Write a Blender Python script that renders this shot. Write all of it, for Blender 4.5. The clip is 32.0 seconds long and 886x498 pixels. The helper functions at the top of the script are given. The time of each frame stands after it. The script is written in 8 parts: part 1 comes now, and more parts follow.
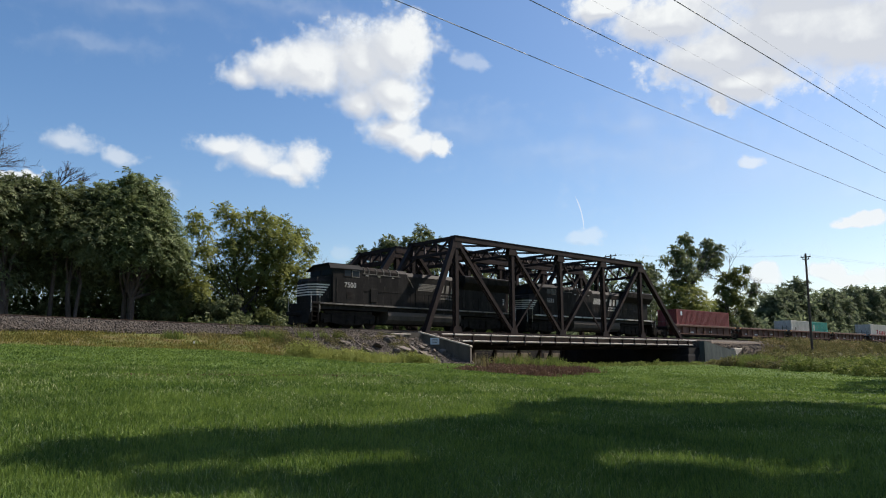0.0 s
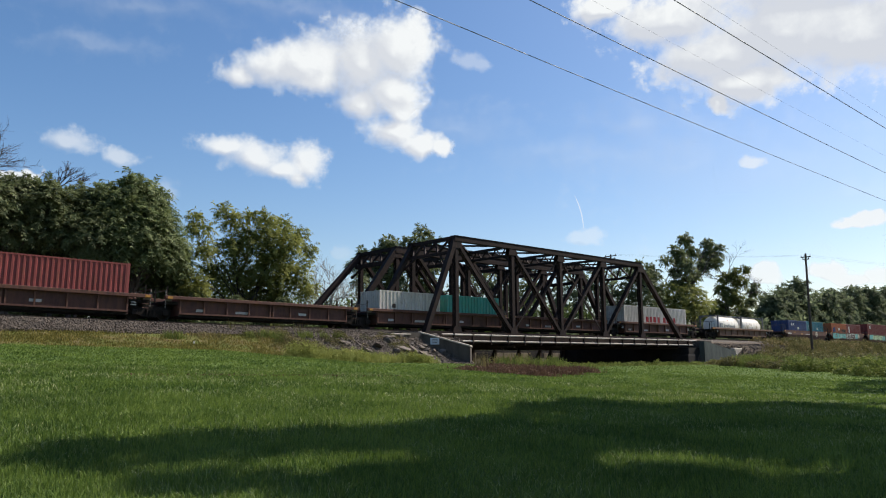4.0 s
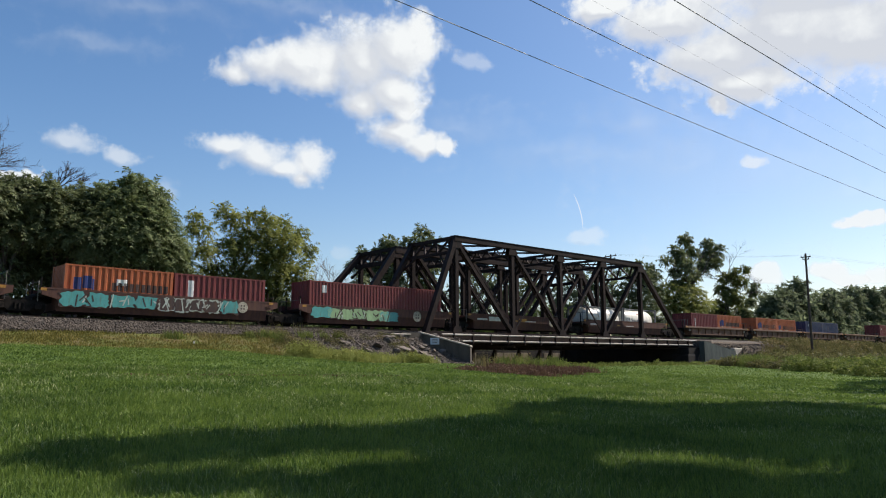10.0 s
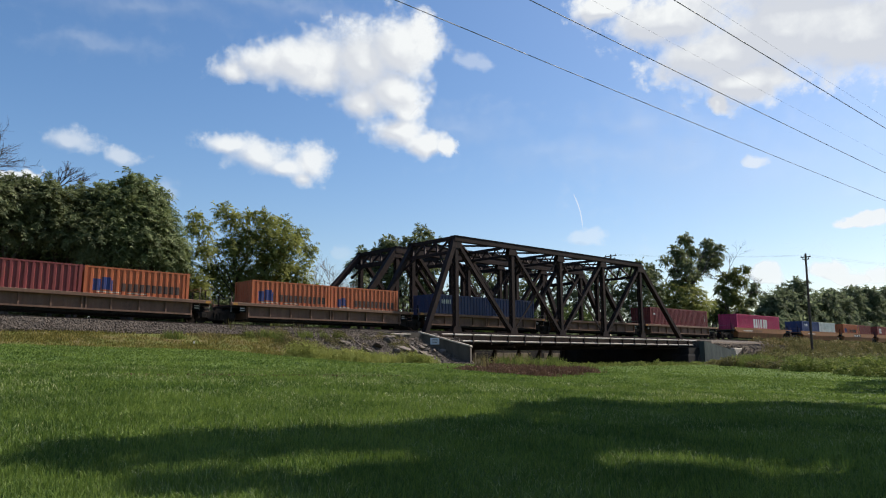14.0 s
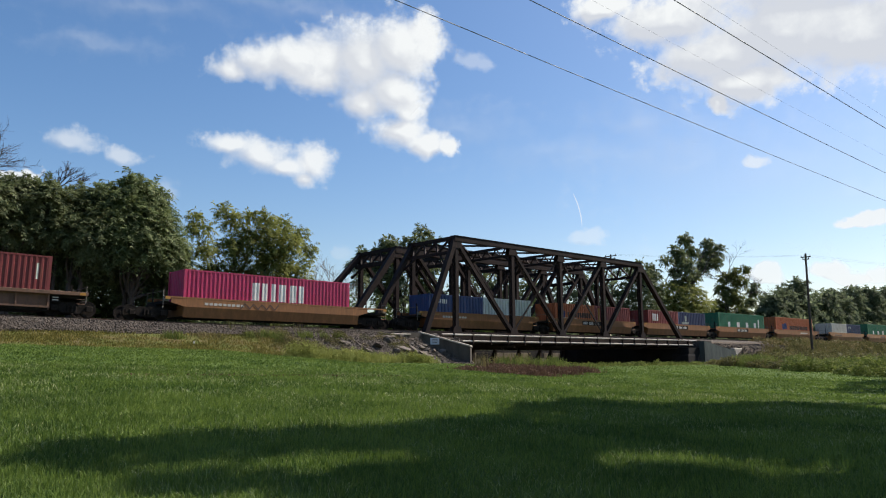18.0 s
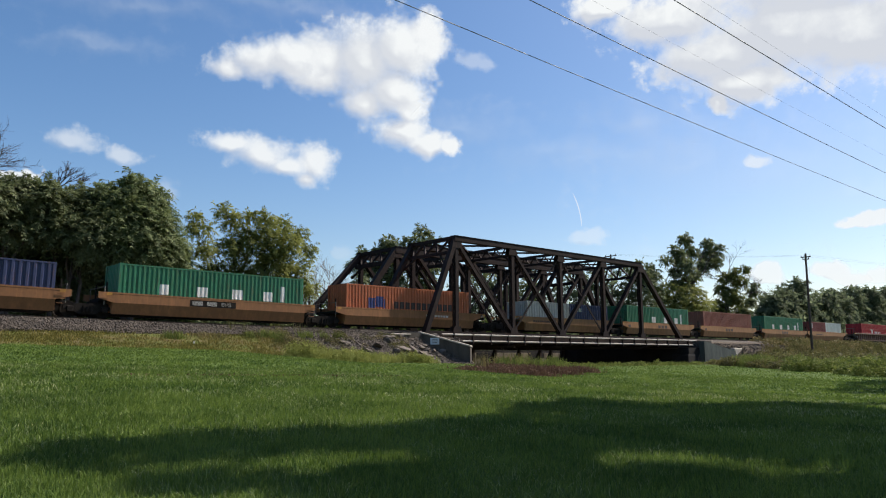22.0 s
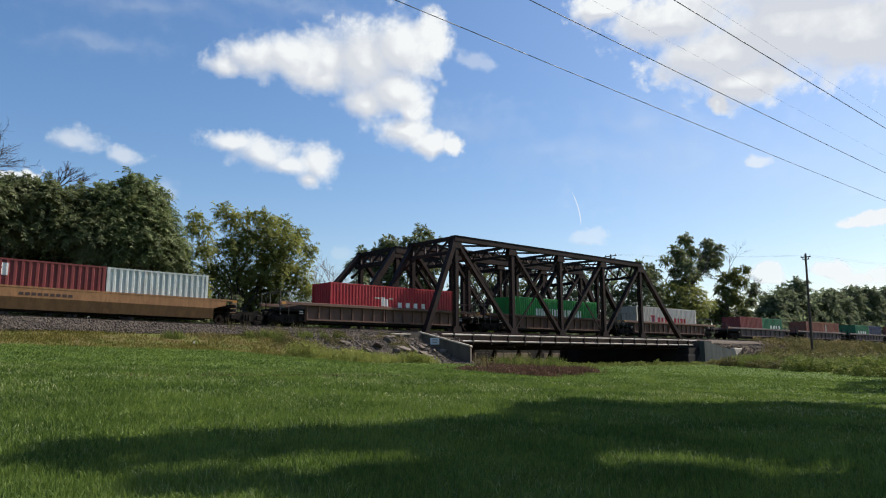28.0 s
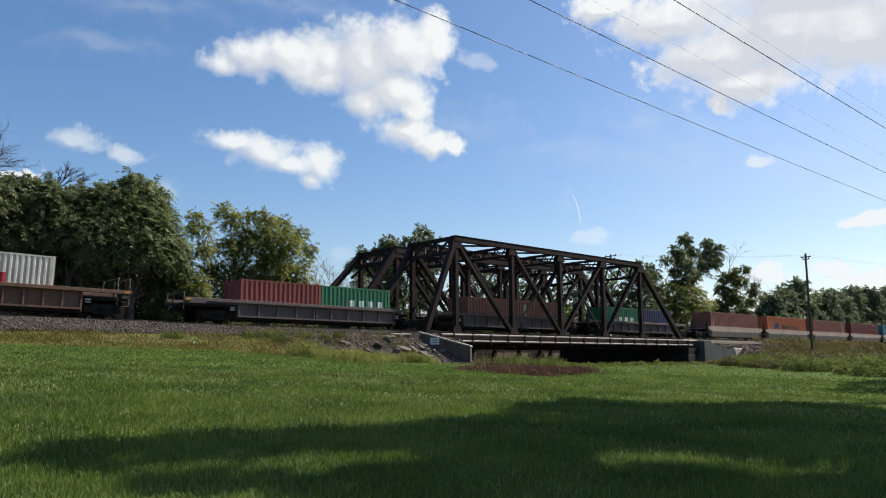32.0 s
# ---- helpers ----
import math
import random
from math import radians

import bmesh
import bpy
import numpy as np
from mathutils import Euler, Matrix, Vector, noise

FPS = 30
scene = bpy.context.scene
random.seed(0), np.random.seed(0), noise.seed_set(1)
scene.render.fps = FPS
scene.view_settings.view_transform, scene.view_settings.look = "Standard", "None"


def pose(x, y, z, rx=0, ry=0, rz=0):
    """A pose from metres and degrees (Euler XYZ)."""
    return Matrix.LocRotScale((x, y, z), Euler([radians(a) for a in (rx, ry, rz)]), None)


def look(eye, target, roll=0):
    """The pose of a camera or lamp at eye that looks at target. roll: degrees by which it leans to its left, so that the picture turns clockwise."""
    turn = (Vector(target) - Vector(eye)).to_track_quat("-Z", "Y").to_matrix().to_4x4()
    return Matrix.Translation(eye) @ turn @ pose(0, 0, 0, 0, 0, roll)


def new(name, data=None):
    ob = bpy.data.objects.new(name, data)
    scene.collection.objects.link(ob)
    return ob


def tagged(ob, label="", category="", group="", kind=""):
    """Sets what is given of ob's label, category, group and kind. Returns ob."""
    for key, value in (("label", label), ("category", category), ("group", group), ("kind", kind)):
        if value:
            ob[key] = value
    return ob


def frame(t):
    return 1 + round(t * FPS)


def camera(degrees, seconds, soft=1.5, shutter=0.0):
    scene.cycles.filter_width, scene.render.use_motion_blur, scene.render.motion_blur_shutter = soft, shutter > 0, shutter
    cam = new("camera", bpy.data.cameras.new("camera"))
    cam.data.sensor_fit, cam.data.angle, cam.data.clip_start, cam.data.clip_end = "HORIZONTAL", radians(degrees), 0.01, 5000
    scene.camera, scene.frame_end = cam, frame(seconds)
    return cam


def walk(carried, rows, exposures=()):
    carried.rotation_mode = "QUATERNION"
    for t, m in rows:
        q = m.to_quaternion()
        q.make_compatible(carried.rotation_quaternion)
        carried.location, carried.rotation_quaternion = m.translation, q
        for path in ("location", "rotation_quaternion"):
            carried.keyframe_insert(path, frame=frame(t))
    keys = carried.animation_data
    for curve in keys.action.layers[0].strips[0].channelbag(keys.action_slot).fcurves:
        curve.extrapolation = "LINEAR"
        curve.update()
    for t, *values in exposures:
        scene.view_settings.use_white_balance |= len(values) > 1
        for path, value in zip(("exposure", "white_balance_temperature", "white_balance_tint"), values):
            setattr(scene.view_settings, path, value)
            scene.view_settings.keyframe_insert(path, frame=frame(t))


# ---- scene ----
# Plan: X runs along the railway, Y across it and away from the lawn, Z up; the camera stands at the origin of X and Y.
EYE = (0.0, 0.0, 1.5)
YAW, PITCH, ROLL = 47.911, 8.519, 0.241
RAIL = 3.655          # top of rail
TRACK = 44.67         # centre line of the near track
TRACK_B = 52.2        # centre line of the far track
SPEED = 18.06


def rise(x):
    """The line climbs gently west of the bridge."""
    return 0.25 * np.clip((30.0 - np.asarray(x, float)) / 23.0, 0.0, 1.4) ** 1.5


cam = camera(62.63, 32.0, soft=1.1, shutter=0.05)
_d = Vector((math.cos(radians(YAW)) * math.cos(radians(PITCH)), math.sin(radians(YAW)) * math.cos(radians(PITCH)), math.sin(radians(PITCH))))
CAM_POSE = look(EYE, Vector(EYE) + _d * 10, -ROLL)
walk(cam, [(0, CAM_POSE), (32, CAM_POSE)], exposures=[(0, 0.49, 6820, 14), (32, 0.49, 6820, 14)])

# ---- world and sun ----
SUN_AZ, SUN_EL = -15.5, 48.0     # azimuth from the X axis, towards the lawn side
world = bpy.data.worlds.new("sky")
scene.world = world
world.use_nodes = True
wn = world.node_tree
sky = wn.nodes.new("ShaderNodeTexSky")
sky.sky_type, sky.sun_disc = "NISHITA", False
sky.sun_elevation, sky.sun_rotation = radians(SUN_EL), radians(90 - SUN_AZ)
sky.air_density, sky.dust_density, sky.ozone_density = 1.0, 1.1, 2.3
sat = wn.nodes.new("ShaderNodeHueSaturation")
sat.inputs["Saturation"].default_value = 1.24
wn.links.new(sky.outputs[0], sat.inputs["Color"])
wn.links.new(sat.outputs[0], wn.nodes["Background"].inputs[0])
wn.nodes["Background"].inputs[1].default_value = 0.106
sun = new("sun", bpy.data.lights.new("sun", "SUN"))
sun.data.energy, sun.data.angle, sun.data.color = 4.8, radians(0.53), (1.0, 0.95, 0.86)
_s = Vector((math.cos(radians(SUN_AZ)) * math.cos(radians(SUN_EL)), math.sin(radians(SUN_AZ)) * math.cos(radians(SUN_EL)), math.sin(radians(SUN_EL))))
sun.matrix_world = look(_s * 200, (0, 0, 0))


# ---- materials ----
def nodes_of(name):
    m = bpy.data.materials.new(name)
    m.use_nodes = True
    t = m.node_tree
    return m, t, t.nodes["Principled BSDF"]


def node(t, kind, **inputs):
    n = t.nodes.new(kind)
    for k, v in inputs.items():
        n.inputs[k.replace("_", " ")].default_value = v
    return n


def rgb(c):
    return (c[0], c[1], c[2], 1.0)


def mat(name, c1, c2, rough=0.7, metal=0.0, scale=1.5, fine=14.0, bump=0.15, streak=None, rust=None, vary=0.0, world_space=False, spec=0.4):
    """Two-scale noise colour between c1 and c2, with relief. streak: stretch (x, y, z) of the large noise. rust: (colour, amount) of worn patches."""
    m, t, b = nodes_of(name)
    co = t.nodes.new("ShaderNodeTexCoord")
    mp = node(t, "ShaderNodeMapping")
    if streak:
        mp.inputs["Scale"].default_value = streak
    if world_space:
        gp = t.nodes.new("ShaderNodeNewGeometry")
        t.links.new(gp.outputs["Position"], mp.inputs[0])
        src = gp.outputs["Position"]
    else:
        t.links.new(co.outputs["Object"], mp.inputs[0])
        src = co.outputs["Object"]
    big = node(t, "ShaderNodeTexNoise", Scale=scale, Detail=5.0, Roughness=0.6)
    t.links.new(mp.outputs[0], big.inputs["Vector"])
    small = node(t, "ShaderNodeTexNoise", Scale=fine, Detail=4.0, Roughness=0.65)
    t.links.new(src, small.inputs["Vector"])
    add = node(t, "ShaderNodeMath")
    add.operation = "MULTIPLY_ADD"
    t.links.new(small.outputs[0], add.inputs[0])
    add.inputs[1].default_value = 0.45
    t.links.new(big.outputs[0], add.inputs[2])
    ramp = t.nodes.new("ShaderNodeValToRGB")
    ramp.color_ramp.elements[0].position, ramp.color_ramp.elements[1].position = 0.52, 0.95
    ramp.color_ramp.elements[0].color, ramp.color_ramp.elements[1].color = rgb(c1), rgb(c2)
    t.links.new(add.outputs[0], ramp.inputs[0])
    out = ramp.outputs[0]
    if rust:
        rn = node(t, "ShaderNodeTexNoise", Scale=2.3, Detail=8.0, Roughness=0.72)
        t.links.new(mp.outputs[0], rn.inputs["Vector"])
        rr = t.nodes.new("ShaderNodeValToRGB")
        rr.color_ramp.elements[0].position, rr.color_ramp.elements[1].position = 0.66 - rust[1], 0.74 - rust[1] * 0.8
        t.links.new(rn.outputs[0], rr.inputs[0])
        mx = node(t, "ShaderNodeMix")
        mx.data_type = "RGBA"
        t.links.new(rr.outputs[0], mx.inputs[0])
        t.links.new(out, mx.inputs[6])
        mx.inputs[7].default_value = rgb(rust[0])
        out = mx.outputs[2]
    if vary:
        oi = t.nodes.new("ShaderNodeObjectInfo")
        mr = node(t, "ShaderNodeMapRange")
        mr.inputs[3].default_value, mr.inputs[4].default_value = 1 - vary, 1 + vary
        t.links.new(oi.outputs["Random"], mr.inputs[0])
        hs = node(t, "ShaderNodeHueSaturation")
        t.links.new(mr.outputs[0], hs.inputs["Value"])
        t.links.new(out, hs.inputs["Color"])
        out = hs.outputs[0]
    t.links.new(out, b.inputs["Base Color"])
    b.inputs["Roughness"].default_value, b.inputs["Metallic"].default_value = rough, metal
    b.inputs["Specular IOR Level"].default_value = spec
    if bump:
        bp = node(t, "ShaderNodeBump", Strength=bump, Distance=0.03)
        t.links.new(small.outputs[0], bp.inputs["Height"])
        t.links.new(bp.outputs[0], b.inputs["Normal"])
    return m


RUST = (0.10, 0.045, 0.02)


def paint(name, c, rough=0.55, wear=0.13, dark=0.64):
    """Weathered container or car paint, streaked downwards."""
    return mat(name, tuple(v * dark for v in c), c, rough=rough, scale=1.1, fine=6.0, bump=0.04, streak=(2.2, 2.2, 0.35), rust=(tuple(0.5 * v + 0.5 * r for v, r in zip(c, RUST)), wear))


def leafy(name, c1, c2, trans=0.35, scale=0.5, rough=0.62, spec=0.12):
    m, t, b = nodes_of(name)
    g = t.nodes.new("ShaderNodeNewGeometry")
    n1 = node(t, "ShaderNodeTexNoise", Scale=scale, Detail=3.0)
    t.links.new(g.outputs["Position"], n1.inputs["Vector"])
    ad = node(t, "ShaderNodeMath")
    ad.operation = "MULTIPLY_ADD"
    t.links.new(g.outputs["Random Per Island"], ad.inputs[0])
    ad.inputs[1].default_value = 0.5
    t.links.new(n1.outputs[0], ad.inputs[2])
    ramp = t.nodes.new("ShaderNodeValToRGB")
    ramp.color_ramp.elements[0].position, ramp.color_ramp.elements[1].position = 0.45, 1.0
    ramp.color_ramp.elements[0].color, ramp.color_ramp.elements[1].color = rgb(c1), rgb(c2)
    t.links.new(ad.outputs[0], ramp.inputs[0])
    t.links.new(ramp.outputs[0], b.inputs["Base Color"])
    b.inputs["Roughness"].default_value = rough
    b.inputs["Specular IOR Level"].default_value = spec
    tr = t.nodes.new("ShaderNodeBsdfTranslucent")
    t.links.new(ramp.outputs[0], tr.inputs[0])
    mx = t.nodes.new("ShaderNodeMixShader")
    mx.inputs[0].default_value = trans
    t.links.new(b.outputs[0], mx.inputs[1])
    t.links.new(tr.outputs[0], mx.inputs[2])
    t.links.new(mx.outputs[0], t.nodes["Material Output"].inputs[0])
    return m


def ground_mat():
    """Mown lawn, with a strip of dry grass on the bank, bare soil under the bridge and rough grass beyond."""
    m, t, b = nodes_of("ground")
    g = t.nodes.new("ShaderNodeNewGeometry")
    sp = t.nodes.new("ShaderNodeSeparateXYZ")
    t.links.new(g.outputs["Position"], sp.inputs[0])

    def noise_at(scale, detail=4.0, rough=0.6):
        n = node(t, "ShaderNodeTexNoise", Scale=scale, Detail=detail, Roughness=rough)
        t.links.new(g.outputs["Position"], n.inputs["Vector"])
        return n.outputs[0]

    def ramp_of(src, p0, c0, p1, c1):
        r = t.nodes.new("ShaderNodeValToRGB")
        r.color_ramp.elements[0].position, r.color_ramp.elements[1].position = p0, p1
        r.color_ramp.elements[0].color, r.color_ramp.elements[1].color = rgb(c0), rgb(c1)
        t.links.new(src, r.inputs[0])
        return r.outputs[0]

    def mixed(fac, a, c):
        x = node(t, "ShaderNodeMix")
        x.data_type = "RGBA"
        t.links.new(fac, x.inputs[0])
        t.links.new(a, x.inputs[6])
        t.links.new(c, x.inputs[7])
        return x.outputs[2]

    def step(src, lo, hi, wob=0.0, wsrc=None):
        if wsrc is not None:
            ad = node(t, "ShaderNodeMath")
            ad.operation = "MULTIPLY_ADD"
            t.links.new(wsrc, ad.inputs[0])
            ad.inputs[1].default_value = wob
            t.links.new(src, ad.inputs[2])
            src = ad.outputs[0]
        r = node(t, "ShaderNodeMapRange")
        r.inputs[1].default_value, r.inputs[2].default_value = lo, hi
        t.links.new(src, r.inputs[0])
        return r.outputs[0]

    lawn = mixed(ramp_of(noise_at(0.22), 0.4, (0, 0, 0), 0.65, (1, 1, 1)), ramp_of(noise_at(9.0, 6.0, 0.7), 0.3, LAWN[0], 0.75, LAWN[1]), ramp_of(noise_at(14.0, 6.0, 0.7), 0.3, LAWN[2], 0.75, LAWN[3]))
    dry = mixed(ramp_of(noise_at(0.8), 0.42, (0, 0, 0), 0.62, (1, 1, 1)), ramp_of(noise_at(6.0), 0.3, (0.055, 0.082, 0.018), 0.7, (0.145, 0.155, 0.040)), ramp_of(noise_at(8.0), 0.3, (0.07, 0.058, 0.028), 0.75, (0.19, 0.145, 0.065)))
    scree = ramp_of(noise_at(7.0, 6.0, 0.7), 0.3, (0.05, 0.042, 0.036), 0.75, (0.16, 0.135, 0.115))
    soil = ramp_of(noise_at(3.0), 0.3, (0.05, 0.04, 0.03), 0.75, (0.13, 0.10, 0.07))
    wob = noise_at(0.5)
    col = mixed(step(sp.outputs[1], 36.6, 37.4, 1.6, wob), lawn, dry)
    rocky = node(t, "ShaderNodeMath")
    rocky.operation = "MULTIPLY"
    t.links.new(step(sp.outputs[0], 25.0, 30.0, 5.0, wob), rocky.inputs[0])
    t.links.new(step(sp.outputs[1], 37.4, 38.6, 1.6, wob), rocky.inputs[1])
    col = mixed(rocky.outputs[0], col, scree)
    col = mixed(step(sp.outputs[1], 41.4, 42.2, 1.0, wob), col, soil)
    gap = node(t, "ShaderNodeMath")
    gap.operation = "MULTIPLY"
    t.links.new(step(sp.outputs[0], 38.0, 40.0), gap.inputs[0])
    t.links.new(step(sp.outputs[1], 38.6, 39.6), gap.inputs[1])
    col = mixed(gap.outputs[0], col, soil)
    far = ramp_of(noise_at(0.6), 0.3, (0.03, 0.05, 0.012), 0.75, (0.07, 0.085, 0.03))
    col = mixed(step(sp.outputs[1], 57.0, 58.0), col, far)
    t.links.new(col, b.inputs["Base Color"])
    b.inputs["Roughness"].default_value = 0.9
    b.inputs["Specular IOR Level"].default_value = 0.15
    bp = node(t, "ShaderNodeBump", Strength=0.9, Distance=0.06)
    t.links.new(noise_at(22.0, 5.0, 0.75), bp.inputs["Height"])
    t.links.new(bp.outputs[0], b.inputs["Normal"])
    return m


LAWN = ((0.037, 0.072, 0.011), (0.085, 0.136, 0.024), (0.050, 0.090, 0.013), (0.120, 0.168, 0.030))
GROUND = ground_mat()
BALLAST = mat("ballast", (0.038, 0.031, 0.026), (0.11, 0.092, 0.078), rough=0.95, scale=2.0, fine=16.0, bump=1.0)
STONE = mat("ballast_stone", (0.032, 0.026, 0.021), (0.118, 0.096, 0.076), rough=0.9, scale=5.0, fine=30.0, bump=0.3, vary=0.3, world_space=True)
BOULDER = mat("boulder", (0.06, 0.051, 0.043), (0.185, 0.155, 0.128), rough=0.9, scale=2.0, fine=18.0, bump=0.6, vary=0.25)
STEEL_RAIL = mat("rail_steel", (0.07, 0.045, 0.035), (0.13, 0.085, 0.06), rough=0.5, metal=0.5, scale=3.0, bump=0.05)
TIE = mat("tie", (0.04, 0.03, 0.024), (0.10, 0.08, 0.065), rough=0.9, scale=4.0, fine=30.0, bump=0.4)
BRIDGE = mat("bridge_steel", (0.011, 0.008, 0.008), (0.033, 0.020, 0.0175), rough=0.72, metal=0.0, scale=1.2, fine=9.0, bump=0.12, streak=(1, 1, 0.4), rust=((0.075, 0.034, 0.02), 0.05), spec=0.15)
BRIDGE_DARK = mat("bridge_under", (0.016, 0.013, 0.012), (0.05, 0.038, 0.03), rough=0.85, scale=1.5, bump=0.1, spec=0.1)
GALV = mat("galvanised", (0.50, 0.49, 0.47), (0.70, 0.69, 0.66), rough=0.5, metal=0.2, scale=3.0, bump=0.03)
CONCRETE = mat("concrete", (0.048, 0.041, 0.034), (0.105, 0.09, 0.074), rough=0.92, scale=1.3, fine=12.0, bump=0.25, streak=(1.5, 1.5, 0.4))
SUNLIT_STONE = mat("sunlit_tan_stone", (0.10, 0.082, 0.06), (0.24, 0.20, 0.15), rough=0.9, scale=1.5, fine=9.0, bump=0.3)
GREEN_CONCRETE = mat("green_grey_concrete", (0.045, 0.056, 0.050), (0.095, 0.112, 0.10), rough=0.9, scale=1.2, fine=10.0, bump=0.2, streak=(1.5, 1.5, 0.4))
# near-black: the deep shade under the bridges is put into this colour
SHADE_STONE = mat("shade_stone", (0.005, 0.0045, 0.004), (0.018, 0.016, 0.014), rough=0.95, scale=0.9, fine=8.0, bump=0.3)
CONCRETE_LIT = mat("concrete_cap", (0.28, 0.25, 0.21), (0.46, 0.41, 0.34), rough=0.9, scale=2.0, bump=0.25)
PIPE = mat("weathered_pipe", (0.22, 0.195, 0.165), (0.46, 0.43, 0.38), rough=0.7, metal=0.0, scale=1.2, fine=7.0, bump=0.04, streak=(0.5, 1, 1), rust=((0.10, 0.065, 0.045), 0.04))
WHITE_STAKE = mat("stake_white", (0.5, 0.5, 0.48), (0.7, 0.7, 0.68), bump=0.05)
POLE = mat("pole_wood", (0.03, 0.022, 0.018), (0.08, 0.06, 0.048), rough=0.85, scale=3.0, fine=25.0, bump=0.3, streak=(4, 4, 0.3))
BARK = mat("bark", (0.035, 0.028, 0.022), (0.10, 0.08, 0.065), rough=0.95, scale=3.0, fine=22.0, bump=0.6, streak=(3, 3, 0.5))
PALE_BARK = mat("pale_bark", (0.16, 0.145, 0.125), (0.34, 0.31, 0.27), rough=0.9, scale=3.0, fine=20.0, bump=0.2)
WIRE = mat("wire", (0.13, 0.13, 0.14), (0.21, 0.21, 0.22), rough=0.6, bump=0.0)
SIGN = mat("sign", (0.48, 0.55, 0.60), (0.60, 0.66, 0.70), rough=0.5, bump=0.0)
LEAF_DARK = leafy("leaf_dark", (0.060, 0.086, 0.038), (0.180, 0.208, 0.094), 0.42, 0.5, 0.6, 0.22)
LEAF_MID = leafy("leaf_mid", (0.074, 0.106, 0.042), (0.205, 0.248, 0.105), 0.45, 0.5, 0.6, 0.22)
# darker leaf copy with the shade of the thicket put into its colour
LEAF_SHADED = leafy("leaf_shaded", (0.035, 0.055, 0.016), (0.10, 0.14, 0.04), 0.4, 0.5)
LEAF_OLIVE = leafy("leaf_olive", (0.065, 0.085, 0.025), (0.17, 0.19, 0.06), 0.4)
LEAF_FAR = leafy("leaf_far", (0.075, 0.102, 0.060), (0.175, 0.21, 0.115), 0.6)
LEAF_YELLOW = leafy("leaf_yellow", (0.115, 0.140, 0.040), (0.280, 0.295, 0.088), 0.55)
WEED = leafy("weed", (0.075, 0.11, 0.024), (0.20, 0.235, 0.06), 0.4, 1.2)
WEED_BRIGHT = leafy("weed_bright", (0.15, 0.18, 0.04), (0.34, 0.36, 0.11), 0.4, 1.2)
WEED_DARK = leafy("weed_dark", (0.062, 0.068, 0.022), (0.175, 0.16, 0.062), 0.35, 0.8)
WEED_BROWN = leafy("weed_brown", (0.09, 0.085, 0.035), (0.26, 0.21, 0.10), 0.35, 0.9)
WEED_DEAD = leafy("weed_dead", (0.06, 0.03, 0.02), (0.17, 0.10, 0.065), 0.2, 1.5)
GRASS = leafy("grass_blades", (0.046, 0.090, 0.016), (0.160, 0.228, 0.044), 0.42, 0.55, 0.50, 0.22)
GRASS_PALE_GLINT = leafy("pale_glint_grass_blades", (0.13, 0.17, 0.060), (0.36, 0.40, 0.17), 0.35, 0.8, 0.42, 0.4)


